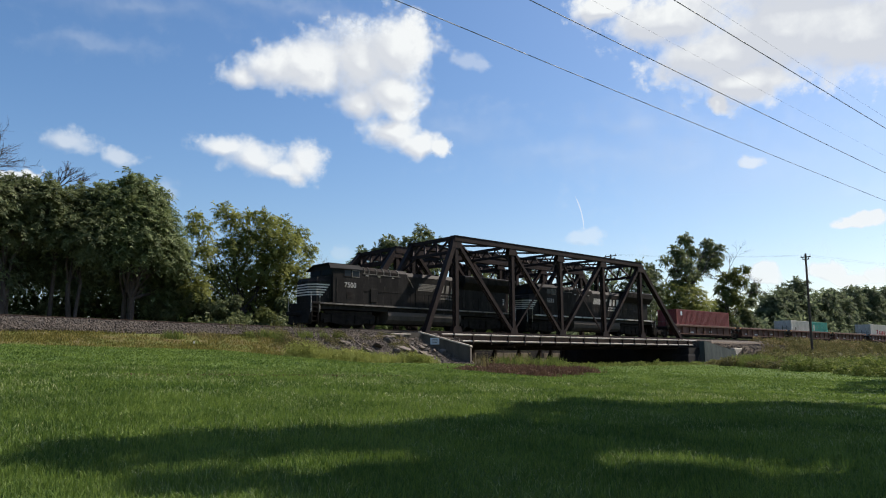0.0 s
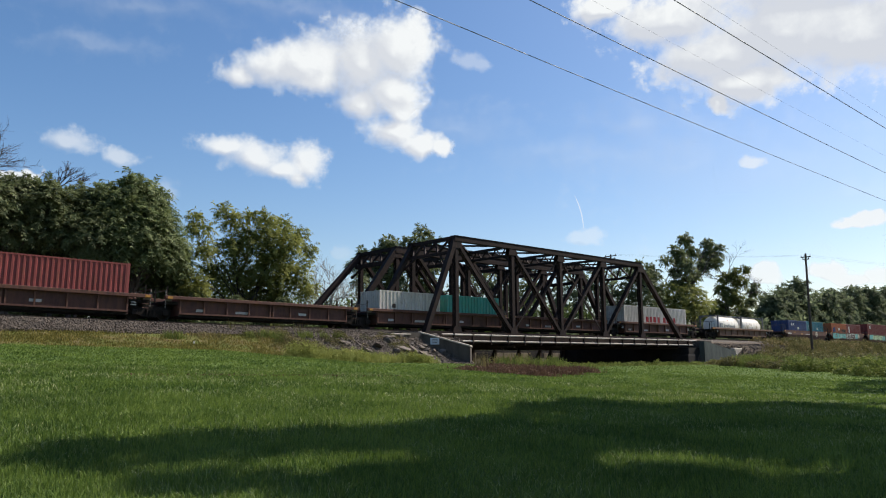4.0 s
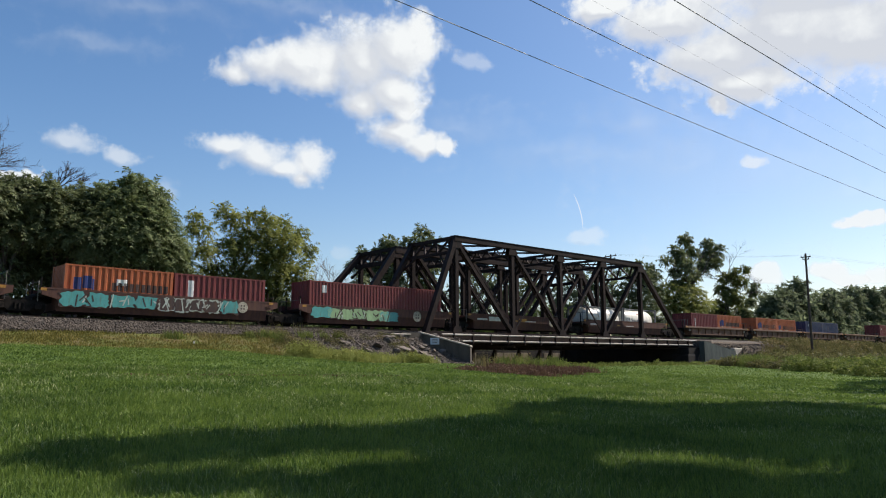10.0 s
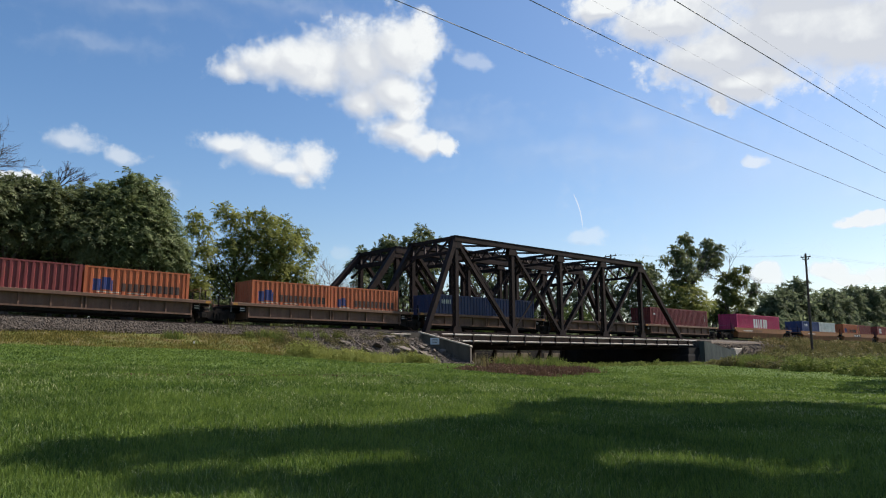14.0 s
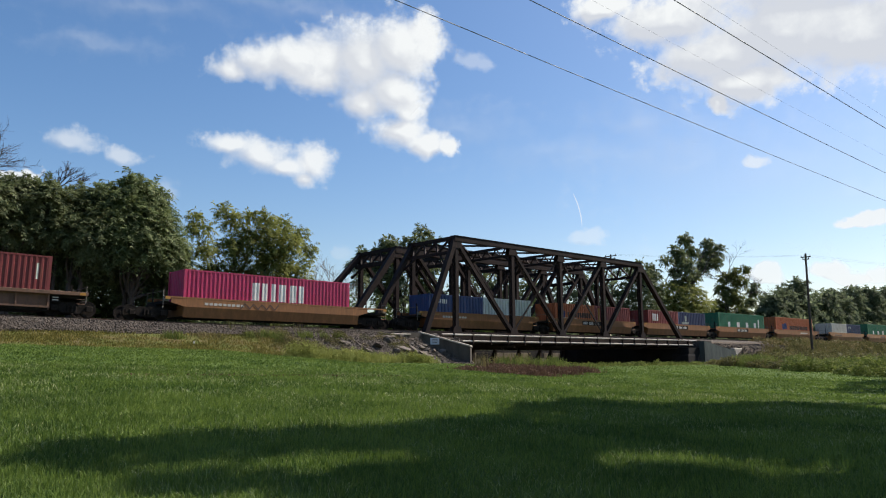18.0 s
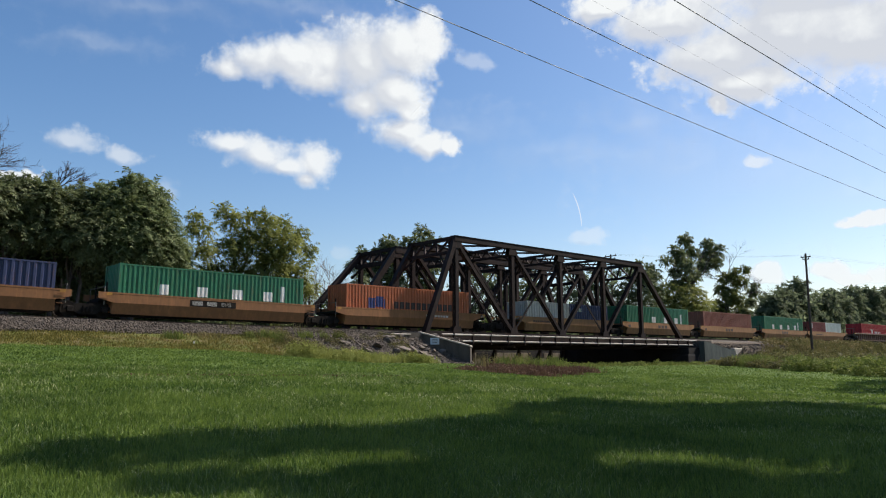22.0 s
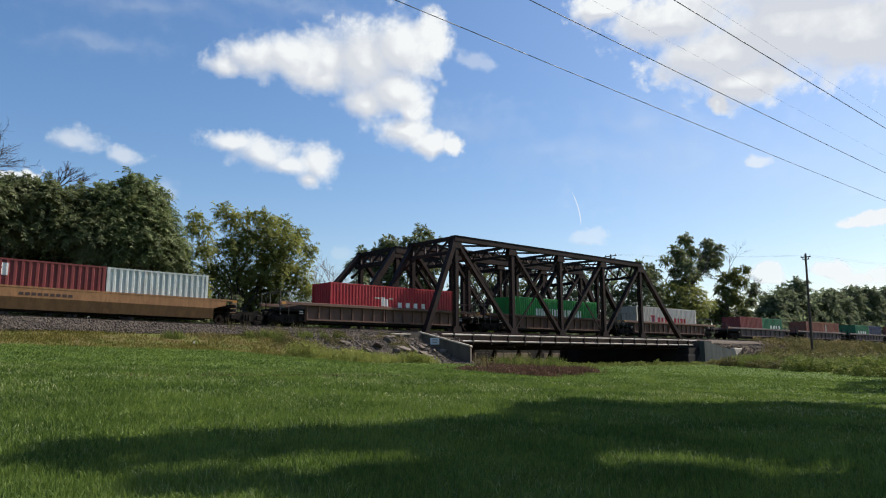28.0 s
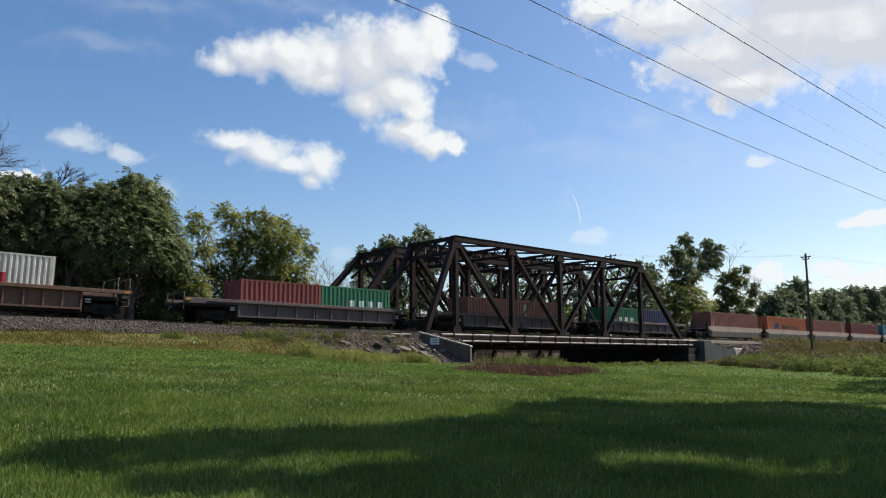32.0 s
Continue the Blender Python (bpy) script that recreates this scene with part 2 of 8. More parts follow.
# ---- mesh building ----
class Build:
    """Collects plain solids into one mesh."""

    def __init__(self):
        self.v, self.f = [], []

    def add(self, verts, faces):
        n = len(self.v)
        self.v += [tuple(p) for p in verts]
        self.f += [tuple(i + n for i in q) for q in faces]
        return self

    def box(self, x0, y0, z0, x1, y1, z1, bevel=0.0):
        if bevel <= 0:
            vs = [(x, y, z) for x in (x0, x1) for y in (y0, y1) for z in (z0, z1)]
            return self.add(vs, [(0, 1, 3, 2), (4, 6, 7, 5), (0, 4, 5, 1), (2, 3, 7, 6), (0, 2, 6, 4), (1, 5, 7, 3)])
        c = bevel
        ring = [(x0 + c, y0), (x1 - c, y0), (x1, y0 + c), (x1, y1 - c), (x1 - c, y1), (x0 + c, y1), (x0, y1 - c), (x0, y0 + c)]
        cx, cy = (x0 + x1) / 2, (y0 + y1) / 2
        kx, ky = 1 - 2 * c / max(x1 - x0, 1e-6), 1 - 2 * c / max(y1 - y0, 1e-6)
        small = [(cx + (x - cx) * kx, cy + (y - cy) * ky) for x, y in ring]
        layers = [(small, z0), (ring, z0 + c), (ring, z1 - c), (small, z1)]
        vs = [(x, y, z) for r, z in layers for x, y in r]
        fs = [(k * 8 + i, k * 8 + (i + 1) % 8, k * 8 + 8 + (i + 1) % 8, k * 8 + 8 + i) for k in range(3) for i in range(8)]
        return self.add(vs, fs + [tuple(range(7, -1, -1)), tuple(range(24, 32))])

    def prism(self, profile, a, b, axis="x"):
        """profile: closed ring of (u, w); extruded from a to b along the axis."""
        n = len(profile)
        put = {"x": lambda s, u, w: (s, u, w), "y": lambda s, u, w: (u, s, w), "z": lambda s, u, w: (u, w, s)}[axis]
        vs = [put(a, u, w) for u, w in profile] + [put(b, u, w) for u, w in profile]
        fs = [(i, (i + 1) % n, n + (i + 1) % n, n + i) for i in range(n)]
        return self.add(vs, fs + [tuple(range(n - 1, -1, -1)), tuple(range(n, 2 * n))])

    def tube(self, p0, p1, r0, r1=None, n=8):
        p0, p1 = Vector(p0), Vector(p1)
        r1 = r0 if r1 is None else r1
        d = (p1 - p0).normalized()
        u = d.cross(Vector((0, 0, 1)) if abs(d.z) < 0.9 else Vector((1, 0, 0))).normalized()
        w = d.cross(u)
        vs = [p + (u * math.cos(a) + w * math.sin(a)) * r for p, r in ((p0, r0), (p1, r1)) for a in (2 * math.pi * i / n for i in range(n))]
        fs = [(i, (i + 1) % n, n + (i + 1) % n, n + i) for i in range(n)]
        return self.add(vs, fs + [tuple(range(n - 1, -1, -1)), tuple(range(n, 2 * n))])

    def beam(self, p0, p1, w, h, side=(0, 1, 0)):
        """A bar from p0 to p1, w wide along side and h deep across it."""
        p0, p1 = Vector(p0), Vector(p1)
        d = (p1 - p0).normalized()
        s = Vector(side)
        s = (s - d * s.dot(d)).normalized()
        k = d.cross(s)
        vs = [p + s * (a * w / 2) + k * (b * h / 2) for p in (p0, p1) for a, b in ((-1, -1), (1, -1), (1, 1), (-1, 1))]
        return self.add(vs, [(0, 3, 2, 1), (4, 5, 6, 7), (0, 1, 5, 4), (1, 2, 6, 5), (2, 3, 7, 6), (3, 0, 4, 7)])

    def laced(self, p0, p1, w, h, side=(0, 1, 0), flange=0.09, pitch=0.6):
        """A built-up member: two channels w apart along side, joined by zigzag lacing on both faces."""
        p0, p1 = Vector(p0), Vector(p1)
        d = (p1 - p0).normalized()
        s = Vector(side)
        s = (s - d * s.dot(d)).normalized()
        k = d.cross(s)
        for a in (-1, 1):
            off = s * (a * (w / 2 - 0.02))
            self.beam(p0 + off, p1 + off, 0.04, h, s)
            for b in (-1, 1):
                o2 = s * (a * (w / 2 - flange / 2)) + k * (b * (h / 2 - 0.012))
                self.beam(p0 + o2, p1 + o2, flange, 0.024, s)
        length = (p1 - p0).length
        n = max(2, int(length / pitch))
        for b in (-1, 1):
            for i in range(n):
                a0, a1 = (-1, 1) if i % 2 else (1, -1)
                q0 = p0 + d * (length * i / n) + s * (a0 * (w / 2 - 0.05)) + k * (b * (h / 2 + 0.008))
                q1 = p0 + d * (length * (i + 1) / n) + s * (a1 * (w / 2 - 0.05)) + k * (b * (h / 2 + 0.008))
                self.beam(q0, q1, 0.09, 0.015, s.cross(d).cross(q1 - q0))
        return self

    def mesh(self, name, *materials, smooth=False):
        me = bpy.data.meshes.new(name)
        me.from_pydata(self.v, [], self.f)
        for m in materials:
            me.materials.append(m)
        if smooth:
            me.polygons.foreach_set("use_smooth", [True] * len(me.polygons))
        me.update()
        return me


def part(name, shape, material, parent, label="", at=None, smooth=False):
    """Links a Build (or a ready mesh) as one mesh object under a thing or a part."""
    me = shape.mesh(name, *( [material] if material else [] ), smooth=smooth) if isinstance(shape, Build) else shape
    ob = new(name, me)
    if not isinstance(shape, Build) and material is not None:
        if not me.materials:
            me.materials.append(material)
        ob.material_slots[0].link = "OBJECT"
        ob.material_slots[0].material = material
    ob.parent = parent
    if at is not None:
        ob.matrix_basis = at
    if label:
        ob["label"] = label
    return ob


def thing(name, label, category, group="", kind="", at=None):
    ob = new(name)
    ob.empty_display_size = 0.2
    tagged(ob, label, category, group, kind)
    if at is not None:
        ob.matrix_basis = at
    return ob


def solid(name, shape, material, label, category, group="", kind="", at=None, smooth=False):
    ob = new(name, shape.mesh(name, material, smooth=smooth) if isinstance(shape, Build) else shape)
    tagged(ob, label, category, group, kind)
    if at is not None:
        ob.matrix_basis = at
    return ob


# ---- ground ----
def smooth01(t):
    t = np.clip(t, 0.0, 1.0)
    return t * t * (3 - 2 * t)


def ground_z(x, y):
    """Height of the ground: a lawn that rises to the railway bank, with the creek's gap under the bridge."""
    x, y = np.asarray(x, float), np.asarray(y, float)
    edge = np.interp(x, [-60, 0, 9, 17, 25, 33, 45, 62, 80, 100, 150, 300], [2.6, 2.35, 2.13, 1.95, 1.28, 1.15, 0.78, 0.74, 0.85, 1.0, 1.4, 1.8])
    lawn = edge * np.clip(y / 36.5, 0, 1) ** 1.15
    lawn = np.where(y < 0, 0.0, lawn)
    toe = 36.8 + 3.2 * smooth01((x - 29.0) / 8.0) * (x < 60) + 3.5 * smooth01((x - 60) / 10.0) * (1 - smooth01((x - 80.0) / 6.0))
    crest = 2.98 - 0.08 * smooth01((27.0 - x) / 6.0)
    bank = edge + (crest - edge) * smooth01((y - toe) / (41.2 - toe))
    z = np.where(y < 36.8, lawn, bank)
    z = np.where(y > 41.2, crest + (3.25 - crest) * smooth01((y - 41.2) / 1.2), z)
    z = np.where(y > 56.5, 3.25 - 1.6 * smooth01((y - 56.5) / 5.0), z)
    # the creek's gap
    skew = 0.18 * (y - 42.0)
    gap = smooth01((x - (38.6 - skew)) / 2.2) * (1 - smooth01((x - (73.2 - skew)) / 2.2))
    bed = np.interp(y, [34.0, 37.5, 39.5, 43.0, 53.0, 60.0, 70.0], [0.8, 0.75, 0.45, -0.7, -0.9, -0.6, 1.2])
    z = np.where(y > 34.0, z * (1 - gap) + np.minimum(z, bed) * gap, z)
    # gravel heaped against the wing wall
    along, off = (x - 35.0) * 0.52 - (y - 41.3) * 0.855, -(x - 35.0) * 0.855 - (y - 41.3) * 0.52
    heap = np.interp(along, [-1.0, 0.0, 4.0, 5.0], [3.0, 2.95, 1.1, 0.4]) - 0.42 * np.clip(off, 0, 9)
    z = np.where((off > -0.25) & (off < 6.0) & (along > -0.5) & (along < 5.0), np.maximum(z, heap), z)
    far = np.hypot(x - 50, y - 40)
    return z + np.where(far > 400, (far - 400) * 0.004, 0.0)


def gz(x, y):
    return float(ground_z(x, y))


def axis_steps(spans):
    out = []
    for a, b, s in spans:
        out += list(np.arange(a, b, s))
    return np.array(out + [spans[-1][1]])


def build_ground():
    xs = axis_steps([(-1600, -200, 200), (-200, -20, 20), (-20, 120, 0.8), (120, 260, 10), (260, 800, 60), (800, 3000, 220)])
    ys = axis_steps([(-900, -100, 200), (-100, -6, 8), (-6, 34, 0.8), (34, 62, 0.35), (62, 120, 5), (120, 400, 40), (400, 3000, 260)])
    gx, gy = np.meshgrid(xs, ys, indexing="ij")
    z = ground_z(gx, gy)
    rng = np.random.default_rng(3)
    z = z + np.where((np.abs(gx - 50) < 75) & (gy < 70), rng.normal(0, 0.012, gx.shape), 0)
    v = np.stack([gx, gy, z], -1).reshape(-1, 3)
    nx, ny = len(xs), len(ys)
    i, j = np.meshgrid(np.arange(nx - 1), np.arange(ny - 1), indexing="ij")
    a = (i * ny + j).ravel()
    f = np.stack([a, a + ny, a + ny + 1, a + 1], -1)
    me = bpy.data.meshes.new("ground")
    me.from_pydata(v.tolist(), [], f.tolist())
    me.materials.append(GROUND)
    me.polygons.foreach_set("use_smooth", [True] * len(me.polygons))
    ob = new("ground", me)
    tagged(ob, "mown green lawn rising to a dry grassy railway bank", "ground", kind="structure")


build_ground()


def strips(name, verts, tris, material, label, category, at=None):
    """A mesh of loose small faces as one object of kind stuff."""
    me = bpy.data.meshes.new(name)
    me.from_pydata(verts.tolist(), [], tris.tolist())
    me.materials.append(material)
    ob = new(name, me)
    tagged(ob, label, category, kind="stuff")
    if at is not None:
        ob.matrix_basis = at
    return ob


def blades(name, x, y, h, w, material, label, category, lean=0.35, seed=1, bend=True):
    """Grass blades or weed stems at the given roots: bent slivers of two faces each."""
    rng = np.random.default_rng(seed)
    n = len(x)
    z = ground_z(x, y) - 0.01
    a = rng.uniform(0, 2 * np.pi, n)
    la = rng.uniform(0, 2 * np.pi, n)
    ln = np.abs(rng.normal(0, lean, n)) * h
    dx, dy = np.cos(a) * w / 2, np.sin(a) * w / 2
    lx, ly = np.cos(la) * ln, np.sin(la) * ln
    p0 = np.stack([x - dx, y - dy, z], -1)
    p1 = np.stack([x + dx, y + dy, z], -1)
    m0 = np.stack([x - dx * .8 + lx * .35, y - dy * .8 + ly * .35, z + h * .6], -1)
    m1 = np.stack([x + dx * .8 + lx * .35, y + dy * .8 + ly * .35, z + h * .6], -1)
    tp = np.stack([x + lx, y + ly, z + h], -1)
    v = np.stack([p0, p1, m1, m0, tp], 1).reshape(-1, 3)
    b = np.arange(n) * 5
    t = np.concatenate([np.stack([b, b + 1, b + 2], -1), np.stack([b, b + 2, b + 3], -1), np.stack([b + 3, b + 2, b + 4], -1)])
    return strips(name, v, t, material, label, category)


def lawn_grass():
    rng = np.random.default_rng(11)
    xs, ys, hs, ws = [], [], [], []
    for r0, r1, n, h, w in ((5.5, 10, 60000, 0.095, 0.009), (10, 16, 80000, 0.10, 0.014), (16, 25, 80000, 0.085, 0.026), (25, 42, 66000, 0.07, 0.042), (42, 75, 46000, 0.06, 0.07), (75, 125, 12000, 0.07, 0.12)):
        r = np.sqrt(rng.uniform(r0 ** 2, r1 ** 2, n))
        a = np.radians(YAW + rng.uniform(-34, 34, n))
        x, y = r * np.cos(a), r * np.sin(a)
        ok = y < 36.7
        xs.append(x[ok]), ys.append(y[ok])
        hs.append((h * rng.uniform(0.5, 1.25, n))[ok]), ws.append((w * rng.uniform(0.7, 1.3, n))[ok])
    blades("lawn_grass", np.concatenate(xs), np.concatenate(ys), np.concatenate(hs), np.concatenate(ws), GRASS, "short green mown lawn grass", "grass", 0.5, 12)
    # paler, glossier blades in loose patches, with sun glints put into their colour
    n = 26000
    r = np.sqrt(rng.uniform(6 ** 2, 24 ** 2, n))
    a = np.radians(YAW + rng.uniform(-34, 34, n))
    x, y = r * np.cos(a), r * np.sin(a)
    patch = np.array([noise.noise(Vector((p * 0.45, q * 0.45, 3.0))) + 0.6 * noise.noise(Vector((p * 1.7, q * 1.7, 9.0))) for p, q in zip(x, y)])
    ok = patch > 0.08
    k = np.clip(r[ok] / 9.0, 0.7, 2.4)
    blades("lawn_grass", x[ok], y[ok], 0.105 * rng.uniform(0.7, 1.25, ok.sum()), 0.0075 * k, GRASS_PALE_GLINT, "pale glossy blades in loose lawn patches, sun glints in their colour", "grass", 0.8, 13)


lawn_grass()


def weeds(name, spots, material, label, category, seed, per=220, h=(0.25, 0.7), w=0.03, lean=0.35):
    """Clumps of weeds. spots: (x, y, radius along x, radius across)."""
    rng = np.random.default_rng(seed)
    X, Y, H, W = [], [], [], []
    for cx, cy, rx, ry in spots:
        n = int(per * rx * ry)
        X.append(cx + rng.normal(0, 0.5, n) * rx), Y.append(cy + rng.normal(0, 0.5, n) * ry)
        H.append(rng.uniform(h[0], h[1], n) * (1 - 0.25 * rng.random())), W.append(w * rng.uniform(0.6, 1.5, n))
    return blades(name, np.concatenate(X), np.concatenate(Y), np.concatenate(H), np.concatenate(W), material, label, category, lean, seed + 1)


def scatter_spots(seed, n, x0, x1, y0, y1, r0, r1):
    rng = np.random.default_rng(seed)
    return [(float(x), float(y), float(r), float(r * k)) for x, y, r, k in zip(rng.uniform(x0, x1, n), rng.uniform(y0, y1, n), rng.uniform(r0, r1, n), rng.uniform(0.5, 0.9, n))]


weeds("bank_weeds", scatter_spots(21, 14, 21.5, 27.5, 36.4, 37.3, 0.6, 1.3), WEED_BRIGHT, "tall light green weed stalks at the foot of the bank", "weeds", 31, 260, (0.3, 0.9), 0.025, 0.3)
weeds("bank_weeds", scatter_spots(22, 16, 27, 32.2, 36.4, 37.2, 0.5, 1.1), WEED_BRIGHT, "light green weed stalks below the riprap", "weeds", 33, 260, (0.25, 0.75), 0.025, 0.3)
weeds("bank_weeds", scatter_spots(23, 8, 17, 24, 39.6, 41.4, 0.4, 0.9), WEED_BROWN, "ragged seeded weeds at the edge of the ballast", "weeds", 35, 120, (0.12, 0.4))
weeds("weed_tuft", [(x, y, 0.32, 0.3) for x, y in [(15.7, 39.7), (16.2, 39.6), (20.8, 40.4), (21.8, 40.4), (22.3, 40.4), (23.0, 40.4), (22.4, 39.8), (25.0, 40.4), (24.4, 40.4), (26.1, 40.4), (27.2, 40.4)]], WEED, "ragged green weed tufts on the bank", "weeds", 95, 1500, (0.15, 0.62), 0.022, 0.6)
weeds("dry_grass", scatter_spots(24, 70, 5, 24, 37.2, 41.2, 0.8, 2.0), leafy("dry_grass", (0.08, 0.085, 0.02), (0.215, 0.185, 0.05), 0.35, 0.8), "short dry yellowed grass on the railway bank", "grass", 37, 150, (0.06, 0.2), 0.03, 0.6)
DEAD_SPOTS = [(24.2 + 0.7 * i, 23.2 + 0.28 * i + 2.4 * ((i * 7) % 5 - 2) / 2, 0.95, 0.95) for i in range(14)]
weeds("tall_weeds", [(30.0 + 0.5 * i, 28.4 + 0.3 * (i % 3), 0.6, 0.5) for i in range(12)], WEED, "tall green weeds behind a dead patch", "weeds", 91, 420, (0.3, 0.95), 0.03, 0.35)
weeds("tall_weeds", [(29.0 + 0.6 * i, 29.0 + 0.3 * (i % 2), 0.5, 0.4) for i in range(8)], WEED_BROWN, "brown seeded stalks behind a dead patch", "weeds", 93, 300, (0.4, 1.15), 0.025, 0.3)
weeds("dead_weeds", DEAD_SPOTS, WEED_DEAD, "patch of brown dead weeds in the lawn", "weeds", 39, 420, (0.12, 0.5), 0.02, 0.5)
weeds("creek_weeds", scatter_spots(26, 34, 40, 80, 37.2, 38.8, 0.7, 1.8), WEED, "green weeds along the creek's edge", "weeds", 41, 130, (0.12, 0.5), 0.035)


def brush(name, spots, material, label, seed, per=900, size=0.16, height=(0.5, 1.1)):
    """Low leafy mounds: many small leaves on domes over the ground. spots: (x, y, radius along x, radius across)."""
    rng = np.random.default_rng(seed)
    P, S = [], []
    for cx, cy, rx, ry in spots:
        n = int(per * rx * ry)
        d = rng.normal(size=(n, 3))
        d /= np.linalg.norm(d, axis=1, keepdims=True)
        d[:, 2] = np.abs(d[:, 2])
        h = rng.uniform(*height)
        k = rng.uniform(0.5, 1.0, n) ** 0.5 * (1 + 0.25 * np.sin(d[:, 0] * 9 + cx) * np.cos(d[:, 1] * 7 + cy))
        x, y = cx + d[:, 0] * rx * k, cy + d[:, 1] * ry * k
        P.append(np.stack([x, y, ground_z(x, y) + d[:, 2] * h * k], -1))
        S.append(size * rng.uniform(0.5, 1.5, n))
    p, s = np.concatenate(P), np.concatenate(S)[:, None]
    n = len(p)
    nrm = rng.normal(0, 0.7, (n, 3)) + np.array([0, 0, 0.7])
    nrm /= np.linalg.norm(nrm, axis=1, keepdims=True)
    along = np.cross(nrm, rng.normal(size=(n, 3)))
    along /= np.linalg.norm(along, axis=1, keepdims=True)
    across = np.cross(nrm, along)
    v = np.stack([p - along * s * 0.5, p + across * s * 0.25, p + along * s * 0.55, p - across * s * 0.25], 1).reshape(-1, 3)
    q = np.arange(n) * 4
    return strips(name, v, np.concatenate([np.stack([q, q + 1, q + 2], -1), np.stack([q, q + 2, q + 3], -1)]), material, label, "weeds")


weeds("slope_weeds", scatter_spots(27, 54, 96, 130, 36.5, 42.0, 1.2, 2.6), WEED_DARK, "rank stalks among the brush on the far bank", "weeds", 43, 50, (0.4, 1.2), 0.05)
brush("slope_brush", scatter_spots(51, 62, 97, 140, 37.5, 42.6, 0.8, 2.0), WEED_DARK, "dull green and brown brush on the far bank", 61, 460, 0.18, (0.4, 1.1))
brush("slope_brush", scatter_spots(52, 40, 92, 140, 39.5, 42.8, 0.8, 1.8), WEED_BROWN, "brownish seeded weeds on the far bank", 62, 420, 0.16, (0.5, 1.0))
brush("edge_brush", [(66 - 14 * t + 6 * d * t, 33.5 - 19.0 * t + d, 1.3, 1.2) for t, d in zip(np.linspace(0.45, 1, 30), np.random.default_rng(4).uniform(-1.2, 2.2, 30))], WEED, "bright green leafy weeds at the lawn's edge", 63, 900, 0.15, (0.6, 1.2))
brush("edge_brush", [(76 - 12 * t + 9 * d, 36.0 - 20.0 * t, 2.0, 1.8) for t, d in zip(np.linspace(0, 1, 40), np.random.default_rng(6).uniform(0, 1.5, 40))], WEED_DARK, "olive and brown rank weeds beyond the lawn", 70, 260, 0.19, (0.8, 1.5))
brush("edge_brush", [(68 - 8 * t, 34.0 - 10.0 * t + d, 1.2, 1.0) for t, d in zip(np.linspace(0, 1, 22), np.random.default_rng(9).uniform(-0.6, 1.8, 22))], WEED_DARK, "dull olive weeds at the lawn's edge", 81, 600, 0.15, (0.3, 0.8))
brush("slope_clump", [(81.6, 38.8, 0.7, 0.6), (84.6, 38.4, 0.9, 0.7), (86.8, 38.3, 1.2, 0.8), (89.5, 38.8, 1.0, 0.8), (92.0, 38.2, 1.3, 0.9), (94.6, 38.9, 1.1, 0.8), (97.4, 37.8, 1.3, 0.9), (101.0, 38.4, 1.4, 1.0), (105.0, 37.9, 1.3, 1.0)], WEED_DARK, "tall ragged clumps of olive weeds on the far bank", 85, 900, 0.13, (0.6, 1.2))
weeds("slope_stalks", [(86.0 + 2.3 * i, 38.4 + 0.9 * ((i * 7) % 4) / 3, 0.9, 0.7) for i in range(14)], WEED_BROWN, "tall brown seeded stalks on the far bank", "weeds", 97, 170, (0.4, 1.2), 0.04, 0.3)
weeds("edge_stalks", [(62.5 + 0.7 * i, 28.6 + 0.5 * i + 0.8 * ((i * 5) % 3 - 1), 0.9, 0.8) for i in range(11)], WEED, "tall bright green stalks at the lawn's edge", "weeds", 99, 260, (0.5, 1.4), 0.035, 0.4)
brush("creek_brush", scatter_spots(54, 46, 40, 92, 37.0, 38.6, 0.5, 1.2), WEED, "low green weeds along the creek's edge", 64, 900, 0.13, (0.25, 0.6))
brush("bank_brush", scatter_spots(55, 20, 21.5, 26.5, 36.2, 37.2, 0.3, 1.0), WEED_BRIGHT, "light green weeds at the foot of the bank", 65, 2600, 0.09, (0.25, 1.0))
brush("bank_brush", scatter_spots(56, 20, 26.5, 32.0, 36.3, 37.4, 0.25, 0.9), WEED_BRIGHT, "light green weeds below the riprap", 66, 2600, 0.09, (0.15, 0.75))
brush("dead_brush", DEAD_SPOTS, WEED_DEAD, "brown dead leaves heaped in the lawn", 67, 900, 0.07, (0.15, 0.4))
weeds("dry_grass", [(6.9 + 0.385 * i, 19.9 - 0.075 * i, 0.25, 0.12) for i in range(21)], WEED_DEAD, "thin worn brown line across the lawn", "grass", 46, 1500, (0.05, 0.1), 0.035, 0.6)


brush("bank_brush", scatter_spots(58, 26, 21, 33, 38.2, 41.2, 0.3, 0.8), WEED_DARK, "ragged olive weeds among the stones of the bank", 68, 1500, 0.08, (0.2, 0.5))
brush("bank_brush", scatter_spots(59, 16, 22, 33, 38.6, 41.0, 0.3, 0.8), WEED_BROWN, "brown seeded weeds among the stones of the bank", 69, 1500, 0.07, (0.2, 0.5))
brush("undergrowth", scatter_spots(71, 34, 24, 46, 59.4, 61.5, 1.4, 2.6), LEAF_SHADED, "dark leafy undergrowth behind the track", 72, 150, 0.38, (2.2, 3.8))
brush("undergrowth", scatter_spots(77, 34, 26, 44, 57.4, 58.6, 1.2, 2.0), LEAF_DARK, "dark leafy undergrowth beside the far track", 78, 240, 0.34, (1.2, 2.2))
brush("undergrowth", scatter_spots(73, 60, 36, 82, 60.0, 64.0, 1.6, 2.8), LEAF_DARK, "dark leafy undergrowth beyond the creek", 74, 160, 0.42, (2.6, 4.4))
